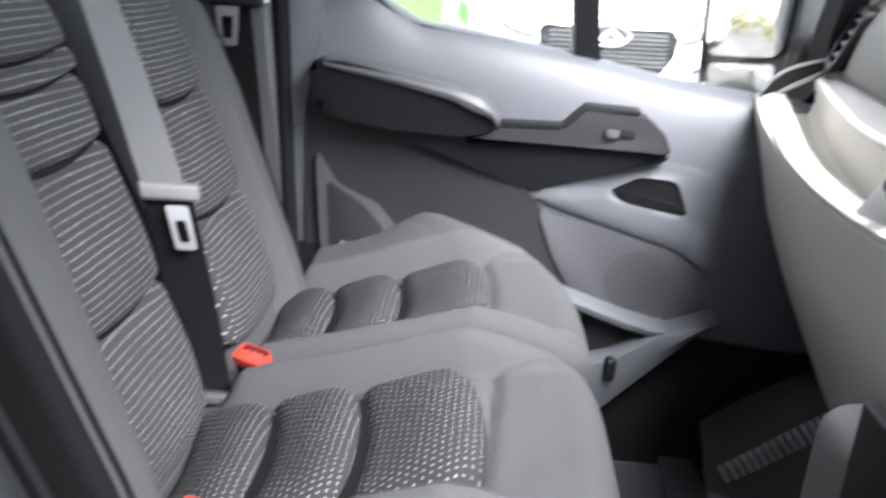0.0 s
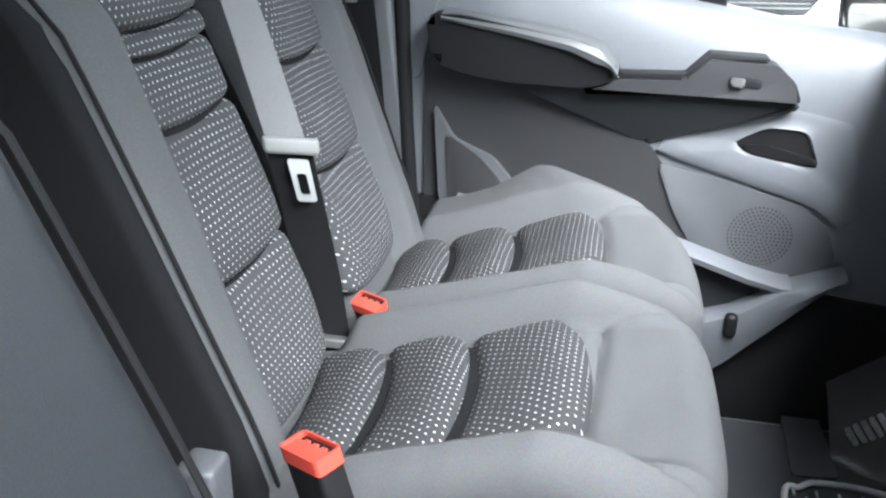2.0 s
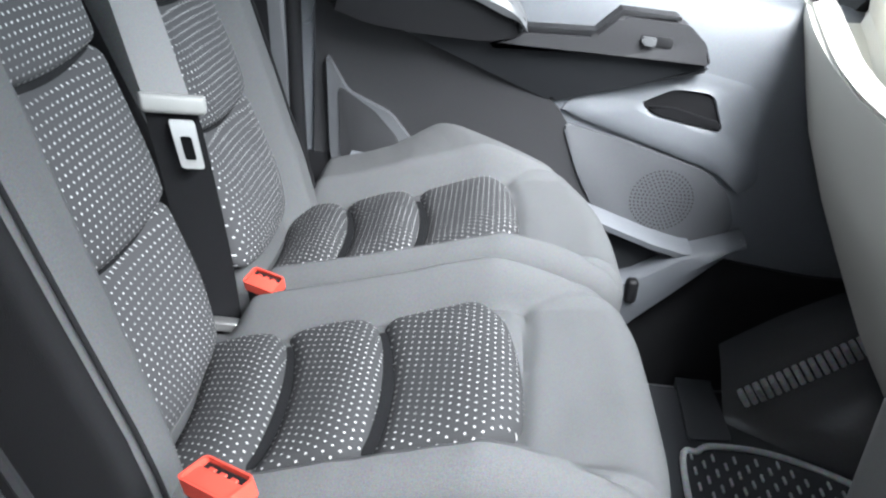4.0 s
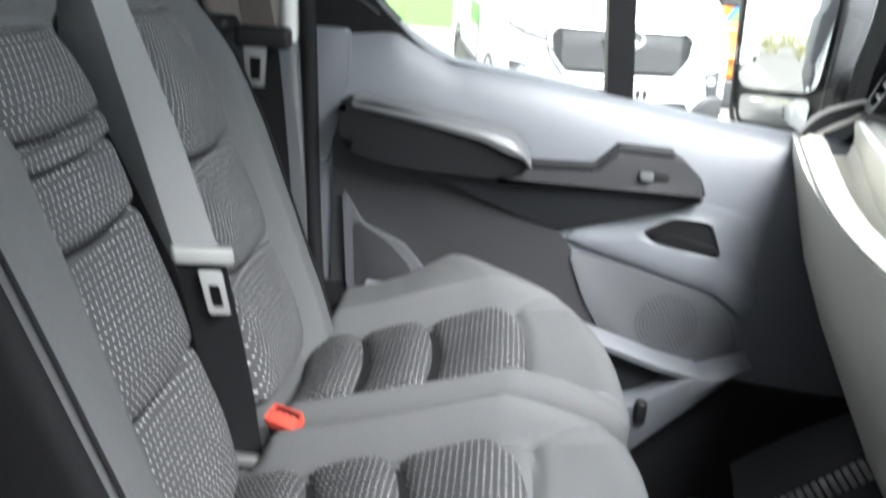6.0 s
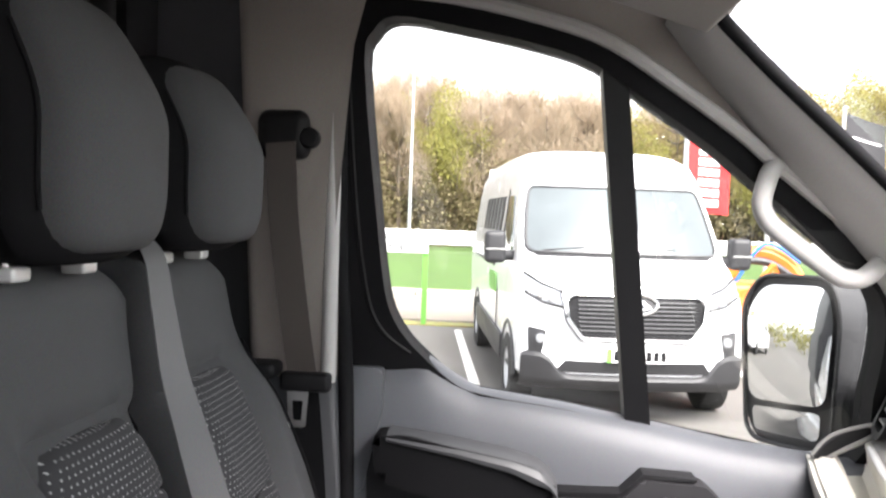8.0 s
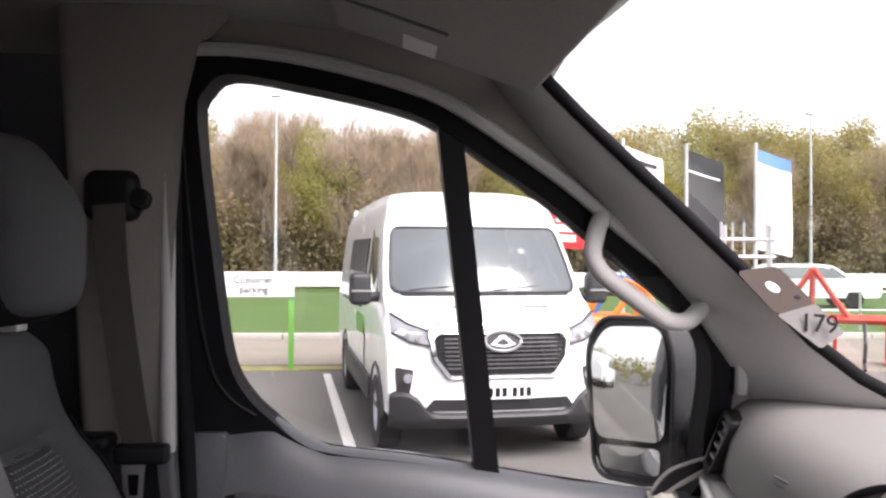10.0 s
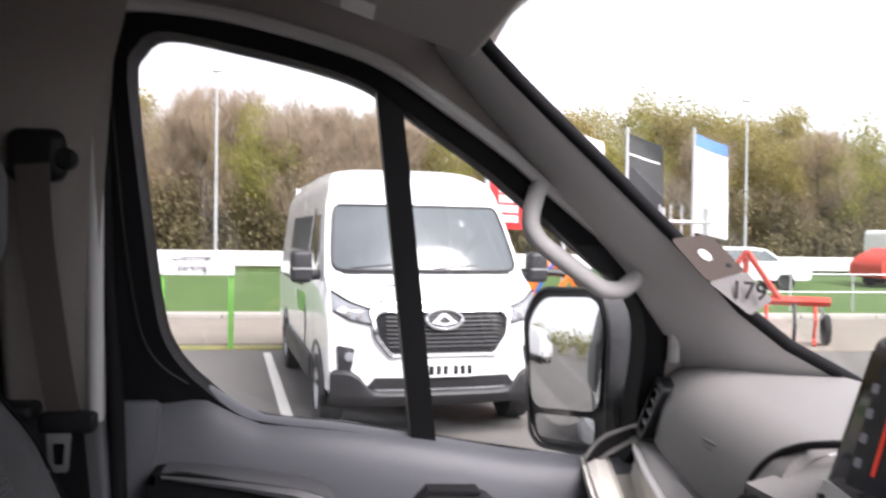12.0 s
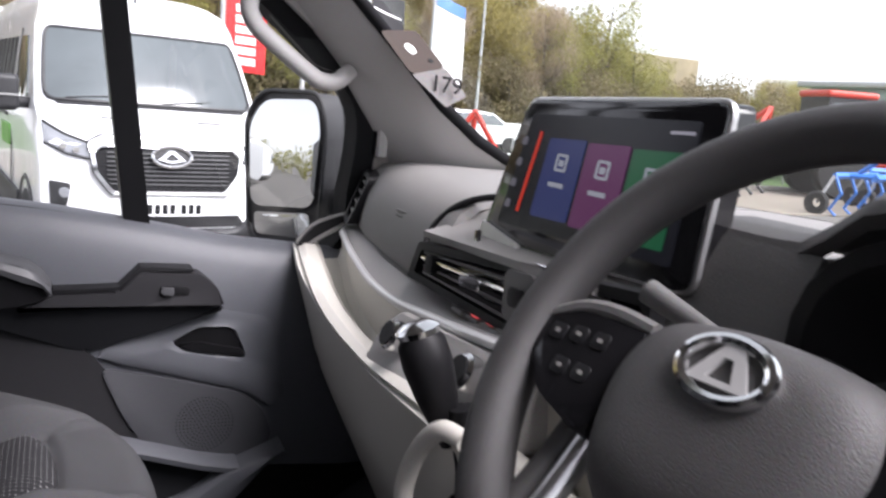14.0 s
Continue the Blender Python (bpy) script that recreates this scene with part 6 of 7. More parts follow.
    part("plate_band", prism([(-0.26, 0.56), (-0.22, 0.56), (-0.22, 0.675), (-0.26, 0.675)], lambda u, w, d: Vector((u, -0.045 - d, w)), 0.006, 0.008), GREEN_PAINT, pl, "green band")
    for k in range(7):
        u = -0.20 + 0.062 * k + (0.03 if k > 3 else 0)
        part("plate_bar", prism([(u, 0.578), (u + 0.042, 0.578), (u + 0.042, 0.657), (u, 0.657)], lambda u_, w, d: Vector((u_, -0.045 - d, w)), 0.006, 0.008), BLACK, pl)
    # sides: windows, door lines, arches, trim, mirrors, wheels
    for sd in (-1, 1):
        SD = lambda v, w, d: Vector((sd * (van_half(v, w) + 0.012 + d), v, w))
        part("side_window", prism(rounded([(0.92, 1.46), (1.20, 1.40), (1.72, 1.42), (1.74, 1.98), (1.36, 1.98)], 0.05), SD, -0.03, 0.006, 0.003), VAN_GLASS, van, "dark side window")
        part("door_line", tube([SD(1.80, z, 0.003) for z in (0.5, 0.9, 1.4, 1.8, 2.05)], 0.006, 6), VAN_DARK, van)
        part("slide_rail", box((min(sd * 1.0, sd * 1.02), 2.2, 1.22), (max(sd * 1.0, sd * 1.02), 4.6, 1.25), 0.004), VAN_DARK, van)
        part("side_cladding", prism(rounded([(1.25, 0.36), (1.25, 0.60), (4.0, 0.62), (4.0, 0.36)], 0.03), SD, -0.02, 0.02, 0.008), VAN_DARK, van, "black side cladding")
        for k in range(6):
            v0 = 2.1 + 0.36 * k
            part("side_letter_bar", prism([(v0, 1.60), (v0 + 0.22, 1.60), (v0 + 0.22, 1.98), (v0, 1.98)], SD, -0.02, 0.006), BLACK, van)
        part("side_mark", prism(rounded([(1.9, 0.95), (2.6, 0.95), (2.6, 1.15), (1.9, 1.15)], 0.05), SD, -0.02, 0.008), GREEN_PAINT, van)
        mi = part("mirror", box((-0.10, -0.09, -0.15), (0.10, 0.09, 0.15), 0.05, lambda p: Vector((sd * (1.16 + p.x), 0.78 + p.y, 1.48 + p.z)), 4), VAN_DARK, van, "black door mirror")
        part("mirror_arm", tube([(sd * 0.96, 0.86, 1.40), (sd * 1.08, 0.80, 1.40)], 0.05, 10), VAN_DARK, mi)
        part("indicator", box((-0.09, -0.006, -0.01), (0.09, 0.006, 0.01), 0.004, lambda p: Vector((sd * (1.16 + p.x), 0.685 + p.y, 1.46 + p.z))), WHITE_PL, mi)
        for v in (0.80, 4.25):
            part("wheel_arch", tube([(sd * 0.985, v + 0.42 * math.cos(a), 0.36 + 0.42 * math.sin(a)) for a in [math.pi * k / 16 for k in range(17)]], 0.035, 8), VAN_DARK, van, "black wheel arch")
            part("arch_well", prism([(v + 0.40 * math.cos(math.pi * k / 14), 0.36 + 0.40 * math.sin(math.pi * k / 14)) for k in range(15)], lambda a_, c_, d: Vector((sd * (0.97 + d), a_, c_)), 0.0, 0.024), BLACK, van)
            wh = part("wheel", lathe([(0.20, -0.11), (0.30, -0.115), (0.335, -0.10), (0.345, -0.05), (0.345, 0.05), (0.335, 0.10), (0.30, 0.115), (0.20, 0.11)], (sd * 0.905, v, 0.345), Euler((0, radians(90), 0)).to_matrix(), 32), TYRE, van, "black tyre")
            part("rim", lathe([(0, 0.06), (0.06, 0.07), (0.10, 0.045), (0.18, 0.06), (0.205, 0.10)], (sd * 0.905, v, 0.345), Euler((0, radians(90 * sd), 0)).to_matrix(), 24), GALV, wh, "silver wheel rim")
    part("aerial", tube([(-0.02, 1.30, 2.34), (-0.02, 1.42, 2.66)], [0.012, 0.004], 6), BLACK, van)
    van.matrix_world = m
    return van


VAN_M = Matrix.Translation((1.855, 7.56, 0.0)) @ Matrix.Rotation(radians(8.1), 4, "Z")
build_van("parked_van", "white panel van with dark grille parked facing the cab", VAN_M)

# ---------------------------------------------------------------- sign, barrier, poles, flags
sign = thing("parking_sign", "white parking sign on two green posts", "sign", (0, 13.35, 0))
part("board", box((-1.86, -0.015, 1.135), (-0.63, 0.015, 1.485), 0.01), SIGN_WHITE, sign)
for x in (-1.70, -0.68):
    part("post", box((x - 0.04, 0.016, 0.0), (x + 0.04, 0.076, 1.44), 0.01), GREEN_PAINT, sign, "green post")
INK = surface("dark_ink", (0.05, 0.05, 0.055), 0.6)
lettering("lettering", "Customer\nparking", 0.15, basis((1, 0, 0), (0, 0, 1), (-1.245, -0.024, 1.325)), sign, INK)

barrier = thing("roadside_barrier", "white roadside barrier on posts behind the lawn", "barrier", (0, 38, 0))
for k in range(22):
    x = -34 + k * 3.0
    part("panel", box((x, -0.04, 0.35), (x + 2.96, 0.04, 1.0), 0.02), SIGN_WHITE, barrier)
    part("barrier_post", box((x - 0.05, 0.05, 0.0), (x + 0.05, 0.15, 1.05), 0.01), GALV, barrier)


def lamp_post(x, y, h):
    p = thing("lamp_post", "tall thin grey street lamp post", "lamp post", (x, y, 0), "lamp posts")
    part("pole", tube([(0, 0, 0), (0, 0, h * 0.3), (0, 0, h)], [0.11, 0.085, 0.05], 10), GALV, p)
    part("lamp_head", box((-0.25, -0.12, h - 0.03), (0.25, 0.12, h + 0.07), 0.04), GALV, p)


lamp_post(-4.85, 41, 9.4)
lamp_post(21.6, 41, 8.9)


def flag(x, y, z0, z1, w, mat, label, bands=(), pole_top=None, drop=0.25):
    f = thing("flag", label, "flag", (x, y, 0), "flags")
    part("pole", tube([(0, 0, 0), (0, 0, pole_top or z1 + 0.15)], [0.05, 0.035], 10), GALV, f, "pale flag pole")

    def cloth(u, t):
        return Vector((0.05 + w * u, 0.10 * math.sin(3.2 * u + 2 * t) * u, z1 + (z0 - z1) * t - drop * u * (1 - 0.3 * t)))
    c = part("cloth", sheet([[cloth(i / 10, j / 14) for j in range(15)] for i in range(11)], 0.004), mat, f)
    for t0, t1, u0, u1, m2 in bands:
        part("band", sheet([[cloth(u0 + (u1 - u0) * i / 8, t0 + (t1 - t0) * j / 8) + Vector((0, -0.012, 0)) for j in range(9)] for i in range(9)], 0.003), m2, c)
    return f


CLOTH_RED = surface("red_cloth", (0.62, 0.03, 0.03), 0.8, var=0.1)
CLOTH_WHITE = surface("white_cloth", (0.75, 0.75, 0.74), 0.8, var=0.05)
CLOTH_GREEN = surface("green_cloth", (0.03, 0.33, 0.09), 0.8, var=0.1)
CLOTH_BLACK = surface("black_cloth", (0.03, 0.032, 0.034), 0.8, var=0.1)
CLOTH_BLUE = surface("blue_cloth", (0.12, 0.25, 0.55), 0.8, var=0.1)
flag(3.36, 14.0, 1.93, 4.1, 0.62, CLOTH_RED, "tall red flag with white marks on a pole", [(0.52 + 0.075 * k, 0.575 + 0.075 * k, 0.25, 0.75, CLOTH_WHITE) for k in range(6)], 4.25, 0.05)
flag(5.22, 16.0, 2.75, 3.88, 0.72, CLOTH_WHITE, "white and green flag on a pole", [(0.55, 1.0, 0.0, 1.0, CLOTH_GREEN), (0.15, 0.22, 0.15, 0.85, CLOTH_BLACK)])
flag(7.30, 18.4, 2.0, 4.12, 0.78, CLOTH_BLACK, "dark flag with a thin white line on a pole", [(0.20, 0.22, 0.0, 0.9, CLOTH_WHITE)])
flag(8.86, 18.4, 1.95, 4.16, 0.74, CLOTH_WHITE, "white flag with a blue top edge on a pole", [(0.0, 0.12, 0.0, 1.0, CLOTH_BLUE)])

# ---------------------------------------------------------------- farm machines, cars
def bar(a, c, r, mat, parent, name="beam", n=4, label=""):
    return part(name, tube([a, c], r, n), mat, parent, label, smooth=n > 4)


def implement(label, at, mat, turn=0.0, scale=1.0):
    """A mounted field machine: headstock, beam, legs with shares, side wheels."""
    t = thing("field_implement", label, "farm machine", at, "farm machines", turn=turn)
    k = scale
    bar((-1.2 * k, 0, 0.75 * k), (1.2 * k, 0, 0.75 * k), 0.07 * k, mat, t)
    bar((-1.1 * k, 0.7 * k, 0.72 * k), (1.1 * k, 0.7 * k, 0.72 * k), 0.06 * k, mat, t)
    for x in (-0.5, 0.5):
        bar((x * k, 0, 0.75 * k), (0, -0.2 * k, 1.5 * k), 0.045 * k, mat, t, "headstock_arm")
        bar((x * k, 0.0, 0.75 * k), (x * k, 0.75 * k, 0.72 * k), 0.045 * k, mat, t)
    bar((0, -0.2 * k, 1.5 * k), (0, 0.7 * k, 0.75 * k), 0.045 * k, mat, t, "headstock_arm")
    for i in range(7):
        x = (-1.1 + i * 0.36) * k
        yy = (0.0 if i % 2 else 0.7) * k
        part("tine", tube([(x, yy, 0.75 * k), (x, yy - 0.15 * k, 0.42 * k), (x, yy + 0.02 * k, 0.12 * k), (x, yy - 0.10 * k, 0.02)], 0.03 * k, 6), VAN_DARK if i % 2 else mat, t, "curved tine")
    for x in (-1.25, 1.25):
        w = part("depth_wheel", lathe([(0.10, -0.06), (0.22, -0.07), (0.26, -0.03), (0.26, 0.03), (0.22, 0.07), (0.10, 0.06)], (x * k, 0.9 * k, 0.262), Euler((0, radians(90), 0)).to_matrix(), 20), TYRE, t, "small black wheel")
        bar((x * k, 0.9 * k, 0.26), (x * 0.9 * k, 0.7 * k, 0.72 * k), 0.03 * k, GALV, t, "wheel_arm")
    return t


implement("red cultivator with curved tines standing on gravel", (7.5, 13.2, 0.03), RED_PAINT, -25, 1.05)
implement("orange mower frame with hoses beside the parked van", (3.9, 11.2, 0.0), ORANGE_PAINT, 15, 0.85)
implement("red hay machine with folded arms on the yard", (17.2, 16.5, 0.03), RED_PAINT, 30, 1.5)
implement("blue plough with steel shares on the yard", (17.6, 12.6, 0.0), BLUE_PAINT, 20, 1.2)
implement("blue drill frame on the yard", (20.4, 13.4, 0.0), BLUE_PAINT, -10, 1.3)
arm = thing("loader_arm", "orange loader arm with a blue hose", "farm machine", (3.9, 11.6, 0))
part("arm", tube(smooth_path([(-0.4, 0, 0.2), (-0.35, 0, 1.1), (0.0, 0, 1.42), (0.45, 0, 1.2), (0.7, 0, 0.6)], 6), 0.09, 8), ORANGE_PAINT, arm)
part("engine_cover", box((-0.75, -0.35, 0.35), (0.25, 0.35, 1.02), 0.1, n=4), ORANGE_PAINT, arm)
part("guard", tube(smooth_path([(-0.8, -0.4, 0.9), (-0.5, -0.42, 1.25), (0.0, -0.42, 1.3), (0.4, -0.42, 1.05)], 6), 0.05, 8), VAN_DARK, arm)
part("foot", box((0.35, -0.3, 0.0), (0.95, 0.3, 0.28), 0.06, n=3), RED_PAINT, arm)
part("skid", box((-0.8, -0.4, 0.0), (0.4, 0.4, 0.36), 0.05, n=3), VAN_DARK, arm)
part("hose", tube(smooth_path([(-0.3, -0.1, 1.0), (0.05, -0.12, 1.52), (0.5, -0.1, 1.3)], 6), 0.025, 6), BLUE_PAINT, arm)
rack = thing("steel_rack", "galvanised steel rack with upright prongs", "rack", (7.0, 14.4, 0.03))
for x in (-0.45, 0.35):
    bar((x, 0, 0), (x, 0, 2.3), 0.05, GALV, rack, "upright")
for z in (1.75, 2.05):
    bar((-0.55, 0, z), (0.45, 0, z), 0.035, GALV, rack, "crossbar")
for k in range(5):
    bar((-0.5 + 0.2 * k, 0, 1.75), (-0.5 + 0.2 * k, 0, 2.35), 0.02, GALV, rack, "prong")
fence = thing("rail_fence", "thin grey rail fence along the lawn", "fence", (12.5, 19.2, 0.1))
for k in range(9):
    bar((k * 1.6 - 4, 0, 0), (k * 1.6 - 4, 0, 0.9), 0.03, GALV, fence, "fence_post")
for z in (0.45, 0.88):
    bar((-4, 0, z), (8.8, 0, z), 0.02, GALV, fence, "fence_rail")

def car(label, m, mat, long=4.2, high=1.45, van_like=False, stripe=None):
    c = thing("parked_van" if van_like else "parked_car", label, "van" if van_like else "car", (0, 0, 0), "distant vehicles")
    h = high
    prof = [(0, 0.35), (0.0, 0.75), (0.12, 0.85), (0.9, 0.98), (1.5, h - 0.05), (2.0, h), (long - 0.9, h), (long - 0.25, h * 0.78), (long, 0.85), (long, 0.35)] if not van_like else [(0, 0.35), (0.0, 0.9), (0.15, 1.05), (0.75, 1.2), (1.35, h - 0.15), (1.8, h), (long - 0.1, h), (long, h - 0.15), (long, 0.35)]
    body = part("body", prism(rounded(prof, 0.12), lambda u, v, d: Vector((u, d * (1 - 0.12 * ease(0.9, h, v)), v)), -0.88, 0.88, 0.05), mat, c)
    gl = [(1.05, 1.0), (1.52, h - 0.1), (long - 1.0, h - 0.1), (long - 0.5, 1.0)] if not van_like else [(0.95, 1.2), (1.4, h - 0.25), (2.0, h - 0.25), (2.0, 1.2)]
    for sd in (-1, 1):
        part("side_glass", prism(rounded(gl, 0.05), lambda u, v, d: Vector((u, sd * ((0.88 + d) * (1 - 0.12 * ease(0.9, h, v))), v)), -0.02, 0.012), VAN_GLASS, c, "dark side glass")
        for u in (0.85, long - 0.85):
            part("wheel", lathe([(0, -0.09), (0.26, -0.10), (0.31, -0.06), (0.31, 0.06), (0.26, 0.10), (0, 0.09)], (u, sd * 0.80, 0.31), Euler((radians(90), 0, 0)).to_matrix(), 20), TYRE, c, "black wheel")
        if stripe:
            for q, mm in enumerate(stripe):
                part("stripe", prism([(long - 1.0 - 0.5 * q, 0.7), (long - 0.6 - 0.5 * q, 0.7), (long - 0.3 - 0.5 * q, h - 0.1), (long - 0.7 - 0.5 * q, h - 0.1)], lambda u, v, d: Vector((u, sd * ((0.88 + d) * (1 - 0.12 * ease(0.9, h, v))), v)), -0.02, 0.014), mm, c)
    part("windscreen", prism([(-0.68, 1.0), (0.68, 1.0), (0.60, h - 0.1), (-0.60, h - 0.1)], lambda u, v, d: Vector((0.92 + (v - 1.0) / (h - 1.0) * 0.55 - d if not van_like else 0.78 + (v - 1.1) / (h - 1.0) * 0.55 - d, u, v)), -0.02, 0.02), VAN_GLASS, c)
    c.matrix_world = m
    return c


SIGN_YELLOW = surface("safety_yellow", (0.75, 0.62, 0.03), 0.5, var=0.1)
car("white car parked beyond the lawn", pose(16.8, 27.5, 0.1, 0, 0, 172), VAN_WHITE)
car("white van with blue and green stripes beyond the lawn", pose(27.0, 31.5, 0.1, 0, 0, 187), VAN_WHITE, 5.0, 2.15, True, (SIGN_YELLOW, BLUE_PAINT, CLOTH_GREEN))
car("red car parked beyond the lawn", pose(24.6, 29.6, 0.1, 0, 0, 184), RED_PAINT)
# reflected in the door mirror
for k in range(3):
    car("white van parked along the yard hedge", pose(-22 - 0.6 * k, 7.0 + 3.1 * k, 0, 0, 0, 6), VAN_WHITE, 5.2, 2.2, True)

# tractor with cab, seen through the windscreen
def tractor(at, turn, mat, label):
    t = thing("tractor", label, "tractor", at, "farm machines", turn=turn)
    part("bonnet", box((-2.0, -0.40, 0.9), (0.0, 0.40, 1.65), 0.12, n=4), mat, t)
    cab = part("cab", ring([(-0.1, 1.2), (1.3, 1.2), (1.35, 2.7), (0.1, 2.7)], [(0.05, 1.35), (1.2, 1.35), (1.22, 2.55), (0.2, 2.55)], lambda u, v, d: Vector((u, d, v)), -0.75, 0.75), VAN_DARK, t)
    part("cab_glass", box((0.08, -0.74, 1.3), (1.22, 0.74, 2.6), 0.02), VAN_GLASS, cab)
    part("cab_roof", box((0.0, -0.82, 2.68), (1.42, 0.82, 2.86), 0.08, n=4), mat, t)
    for sd in (-1, 1):
        for u, r in ((0.75, 0.80), (-1.55, 0.52)):
            part("wheel", lathe([(0, -0.2), (r * 0.6, -0.22), (r * 0.95, -0.2), (r, -0.1), (r, 0.1), (r * 0.95, 0.2), (r * 0.6, 0.22), (0, 0.2)], (u, sd * 0.85, r), Euler((radians(90), 0, 0)).to_matrix(), 28), TYRE, t, "large black wheel")
        part("fender", box((0.1, sd * 0.85 - 0.28, 1.55), (1.5, sd * 0.85 + 0.28, 1.68), 0.06), mat, t)
    return t


tractor((21.0, 16.6, 0.03), 160, RED_PAINT, "red tractor with a glazed cab on the yard")
tractor((24.5, 14.0, 0.03), 175, BLUE_PAINT, "blue tractor with a glazed cab on the yard")
shed = thing("site_cabin", "pale green glazed cabin with a flat roof", "building", (25.5, 19.2, 0))
part("wall", box((-2.0, -1.5, 0.0), (2.0, 1.5, 3.2), 0.05), surface("pale_green_wall", (0.3, 0.42, 0.38), 0.5, var=0.1), shed)
part("roof", box((-2.3, -1.8, 3.2), (2.3, 1.8, 3.4), 0.05), GALV, shed)
for k in range(3):
    part("window", box((-1.8 + 1.25 * k, -1.53, 1.3), (-0.75 + 1.25 * k, -1.49, 2.7), 0.01), VAN_GLASS, shed)

# ---------------------------------------------------------------- trees
rng = random.Random(7)


def leaf_cloud(bm, c, r, n, size, squash=0.8):
    for _ in range(n):
        d = Vector((rng.gauss(0, 1), rng.gauss(0, 1), rng.gauss(0, 1) * squash)).normalized() * r * rng.random() ** 0.45
        p = Vector(c) + d
        q = Euler((rng.uniform(0, 6.3), rng.uniform(0, 6.3), rng.uniform(0, 6.3))).to_matrix()
        s = size * rng.uniform(0.6, 1.4)
        a, e = q @ Vector((s, 0, 0)), q @ Vector((0, s * 0.6, 0))
        bm.faces.new([bm.verts.new(p - a), bm.verts.new(p + e), bm.verts.new(p + a), bm.verts.new(p - e)])


def tree_kind(h, spread, mat, leaves, bare, seed):
    rng.seed(seed)
    wood, crown = bmesh.new(), bmesh.new()
    tube([(0, 0, 0), (rng.uniform(-.1, .1), 0, h * 0.35), (rng.uniform(-.3, .3), rng.uniform(-.3, .3), h * 0.9)], [0.16, 0.11, 0.03], 8, wood)
    for k in range(16):
        z = h * rng.uniform(0.25, 0.85)
        a = rng.uniform(0, 6.28)
        l = spread * rng.uniform(0.5, 1.0) * (1.1 - z / h * 0.6)
        tip = Vector((math.cos(a) * l, math.sin(a) * l, z + l * rng.uniform(0.3, 0.9)))
        mid = Vector((math.cos(a) * l * 0.5, math.sin(a) * l * 0.5, z + l * 0.2))
        tube([(0, 0, z), mid, tip], [0.06, 0.035, 0.012], 5, wood)
        for q in range(4):
            t2 = tip + Vector((rng.uniform(-1, 1), rng.uniform(-1, 1), rng.uniform(0.2, 1.2))) * l * 0.4
            tube([mid.lerp(tip, rng.uniform(0.3, 1)), t2], [0.014, 0.005], 4, wood)
            if bare:
                for _ in range(leaves // 64):
                    s0 = mid.lerp(t2, rng.random()) + Vector((rng.gauss(0, 0.25), rng.gauss(0, 0.25), rng.gauss(0, 0.25)))
                    t3 = s0 + Vector((rng.gauss(0, 0.4), rng.gauss(0, 0.4), rng.uniform(0.2, 1.0)))
                    sdir = Vector((rng.uniform(-1, 1), rng.uniform(-1, 1), 0)).normalized() * 0.012
                    crown.faces.new([crown.verts.new(s0 - sdir), crown.verts.new(s0 + sdir), crown.verts.new(t3)])
            else:
                leaf_cloud(crown, t2, max(0.9, l * 0.55), leaves // 26, 0.055)
        if not bare:
            leaf_cloud(crown, mid.lerp(tip, 0.8), max(0.9, l * 0.55), leaves // 20, 0.055)
    return wood, crown, mat


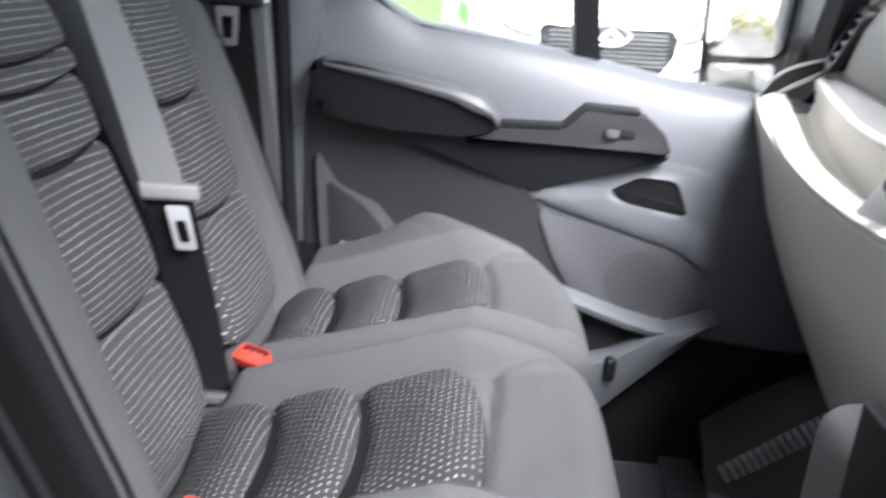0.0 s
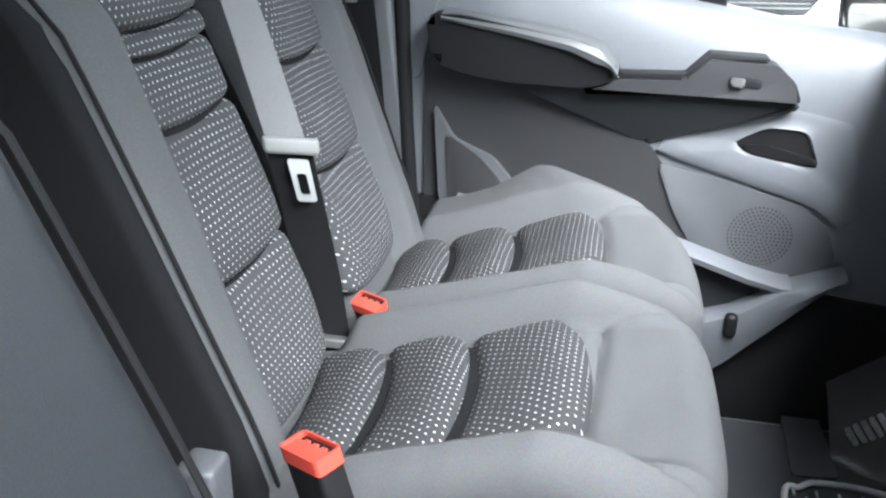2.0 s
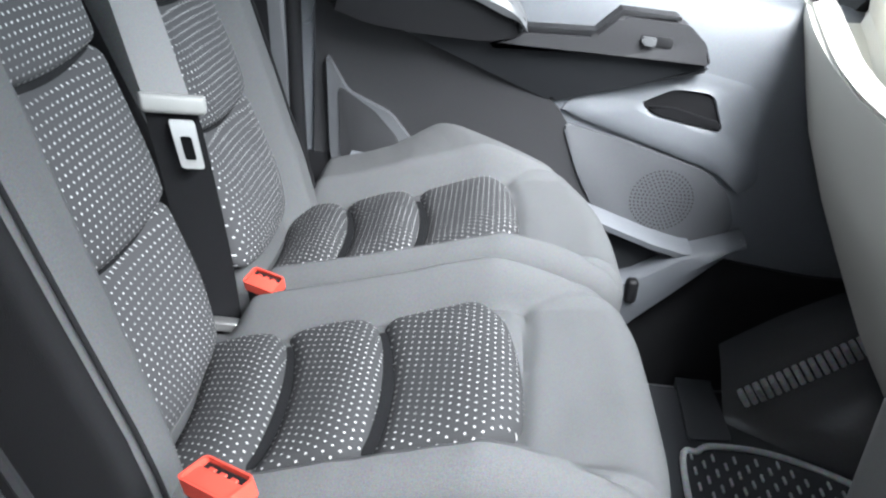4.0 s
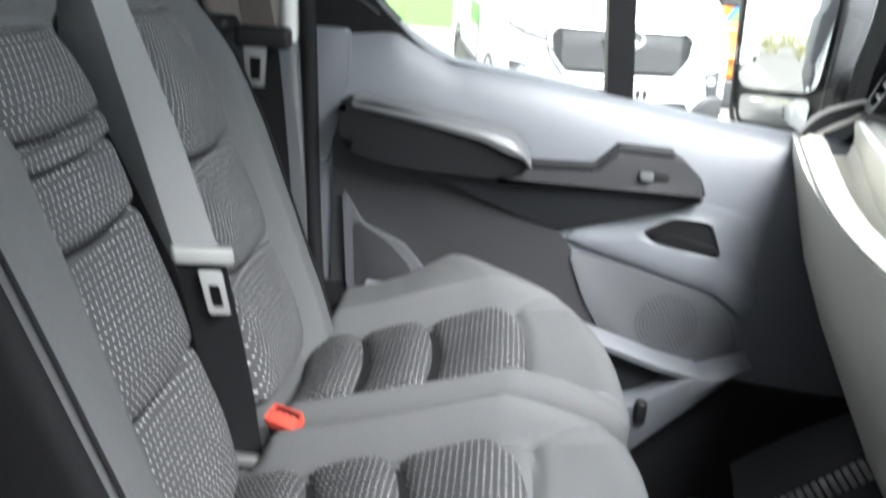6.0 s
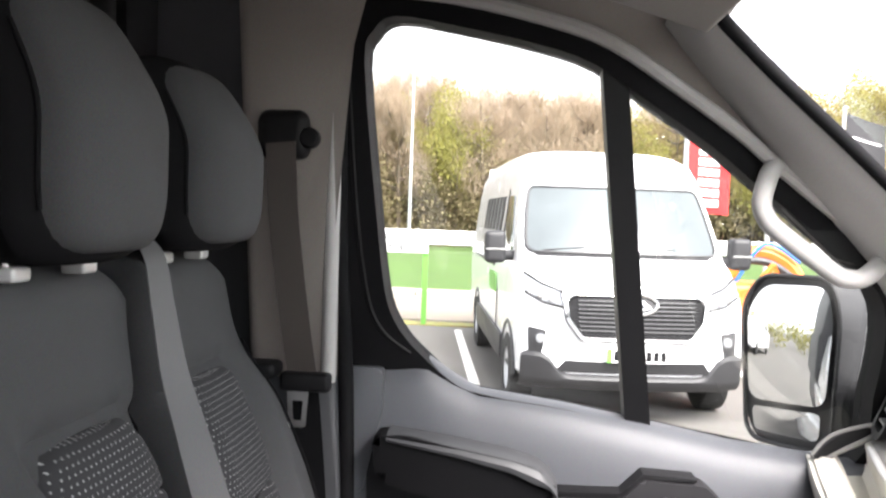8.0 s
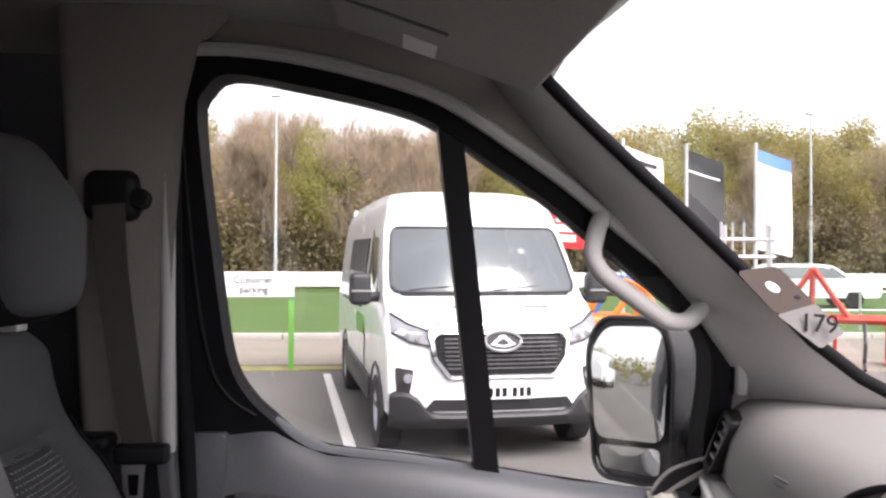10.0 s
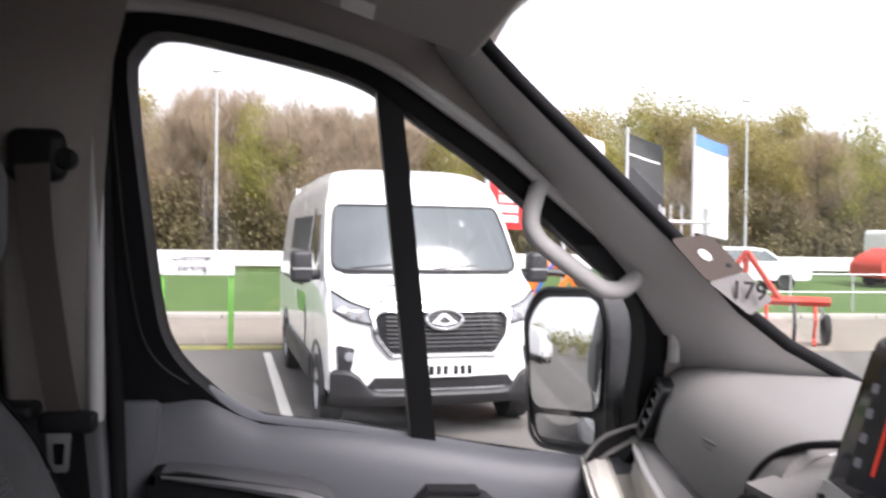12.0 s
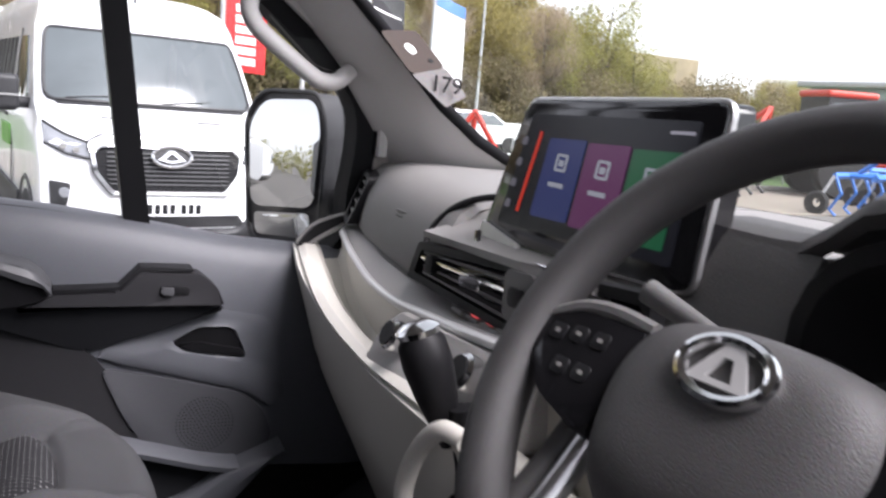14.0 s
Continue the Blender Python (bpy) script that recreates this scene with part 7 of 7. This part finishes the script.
KINDS = []
for i, (h, sp, mt, lv, bare) in enumerate(((8.0, 2.4, LEAF_OLIVE, 3600, False), (7.2, 2.5, LEAF_RUST, 3000, False), (8.4, 2.2, LEAF_GREEN, 3200, False), (7.8, 2.2, TWIG, 5200, True), (6.4, 2.6, LEAF_RUST, 3400, False))):
    wood, crown, mt = tree_kind(h, sp, mt, lv, bare, 40 + i)
    t = thing("tree", ("olive autumn tree at the wood's edge", "rust brown autumn tree at the wood's edge", "green leaved tree at the wood's edge", "bare grey twiggy tree at the wood's edge", "low brown tree at the wood's edge")[i], "tree", (0, 0, 0), "woodland trees")
    part("trunk", wood, BARK, t)
    part("crown", crown, mt, t)
    KINDS.append(t)
rng.seed(3)
first = set()
for row, (y0, n) in enumerate(((43.0, 34), (46.0, 36), (48.5, 36), (51.0, 36))):
    for k in range(n):
        x = -27 + k * 2.35 + rng.uniform(-0.8, 0.8) + row * 1.2
        i = rng.choice((0, 1, 3, 3, 3, 4, 2) if x < 6 else (0, 0, 2, 1, 4, 3, 2))
        s = rng.uniform(0.92, 1.18) * (0.96, 1.02, 1.08, 1.12)[row]
        if x > 8:
            s *= 0.98
        if x > 34:
            s *= 0.55
        m = Matrix.Translation((x, y0 + rng.uniform(-1.5, 1.5), 0)) @ Matrix.Rotation(rng.uniform(0, 6.28), 4, "Z")
        src = KINDS[i]
        if i not in first:
            first.add(i)
            o = src
            o.matrix_world = m @ Matrix.Diagonal((s, s, s, 1))
        else:
            o = copy_thing(src, m)
            o.scale = (s, s, s * rng.uniform(0.92, 1.1))
# undergrowth filling the wood's edge
bush = bmesh.new()
rng.seed(11)
for k in range(300):
    x = rng.uniform(-30, 50)
    leaf_cloud(bush, (x, rng.uniform(41.2, 45), rng.uniform(0.4, 4.2)), rng.uniform(0.9, 1.8), 420, 0.085)
und = tagged(part("undergrowth", bush, leafy("undergrowth_leaves", [(0.2, 0.165, 0.1), (0.26, 0.21, 0.13), (0.21, 0.19, 0.09), (0.28, 0.22, 0.14)])), "dense brown and green undergrowth below the trees", "undergrowth", kind="stuff")
wood_back = tagged(new("backdrop"), "dark depth of the wood behind the trees", "backdrop", kind="structure")
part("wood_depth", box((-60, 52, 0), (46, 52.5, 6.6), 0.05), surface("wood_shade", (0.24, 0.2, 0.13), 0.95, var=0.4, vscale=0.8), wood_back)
hedge = bmesh.new()
for k in range(60):
    leaf_cloud(hedge, (-34 + rng.uniform(-1, 1), -6 + k * 0.8, rng.uniform(0.6, 2.6)), 1.3, 120, 0.16)
tagged(part("hedge", hedge, LEAF_GREEN), "green hedge along the yard behind the van", "hedge", kind="stuff")
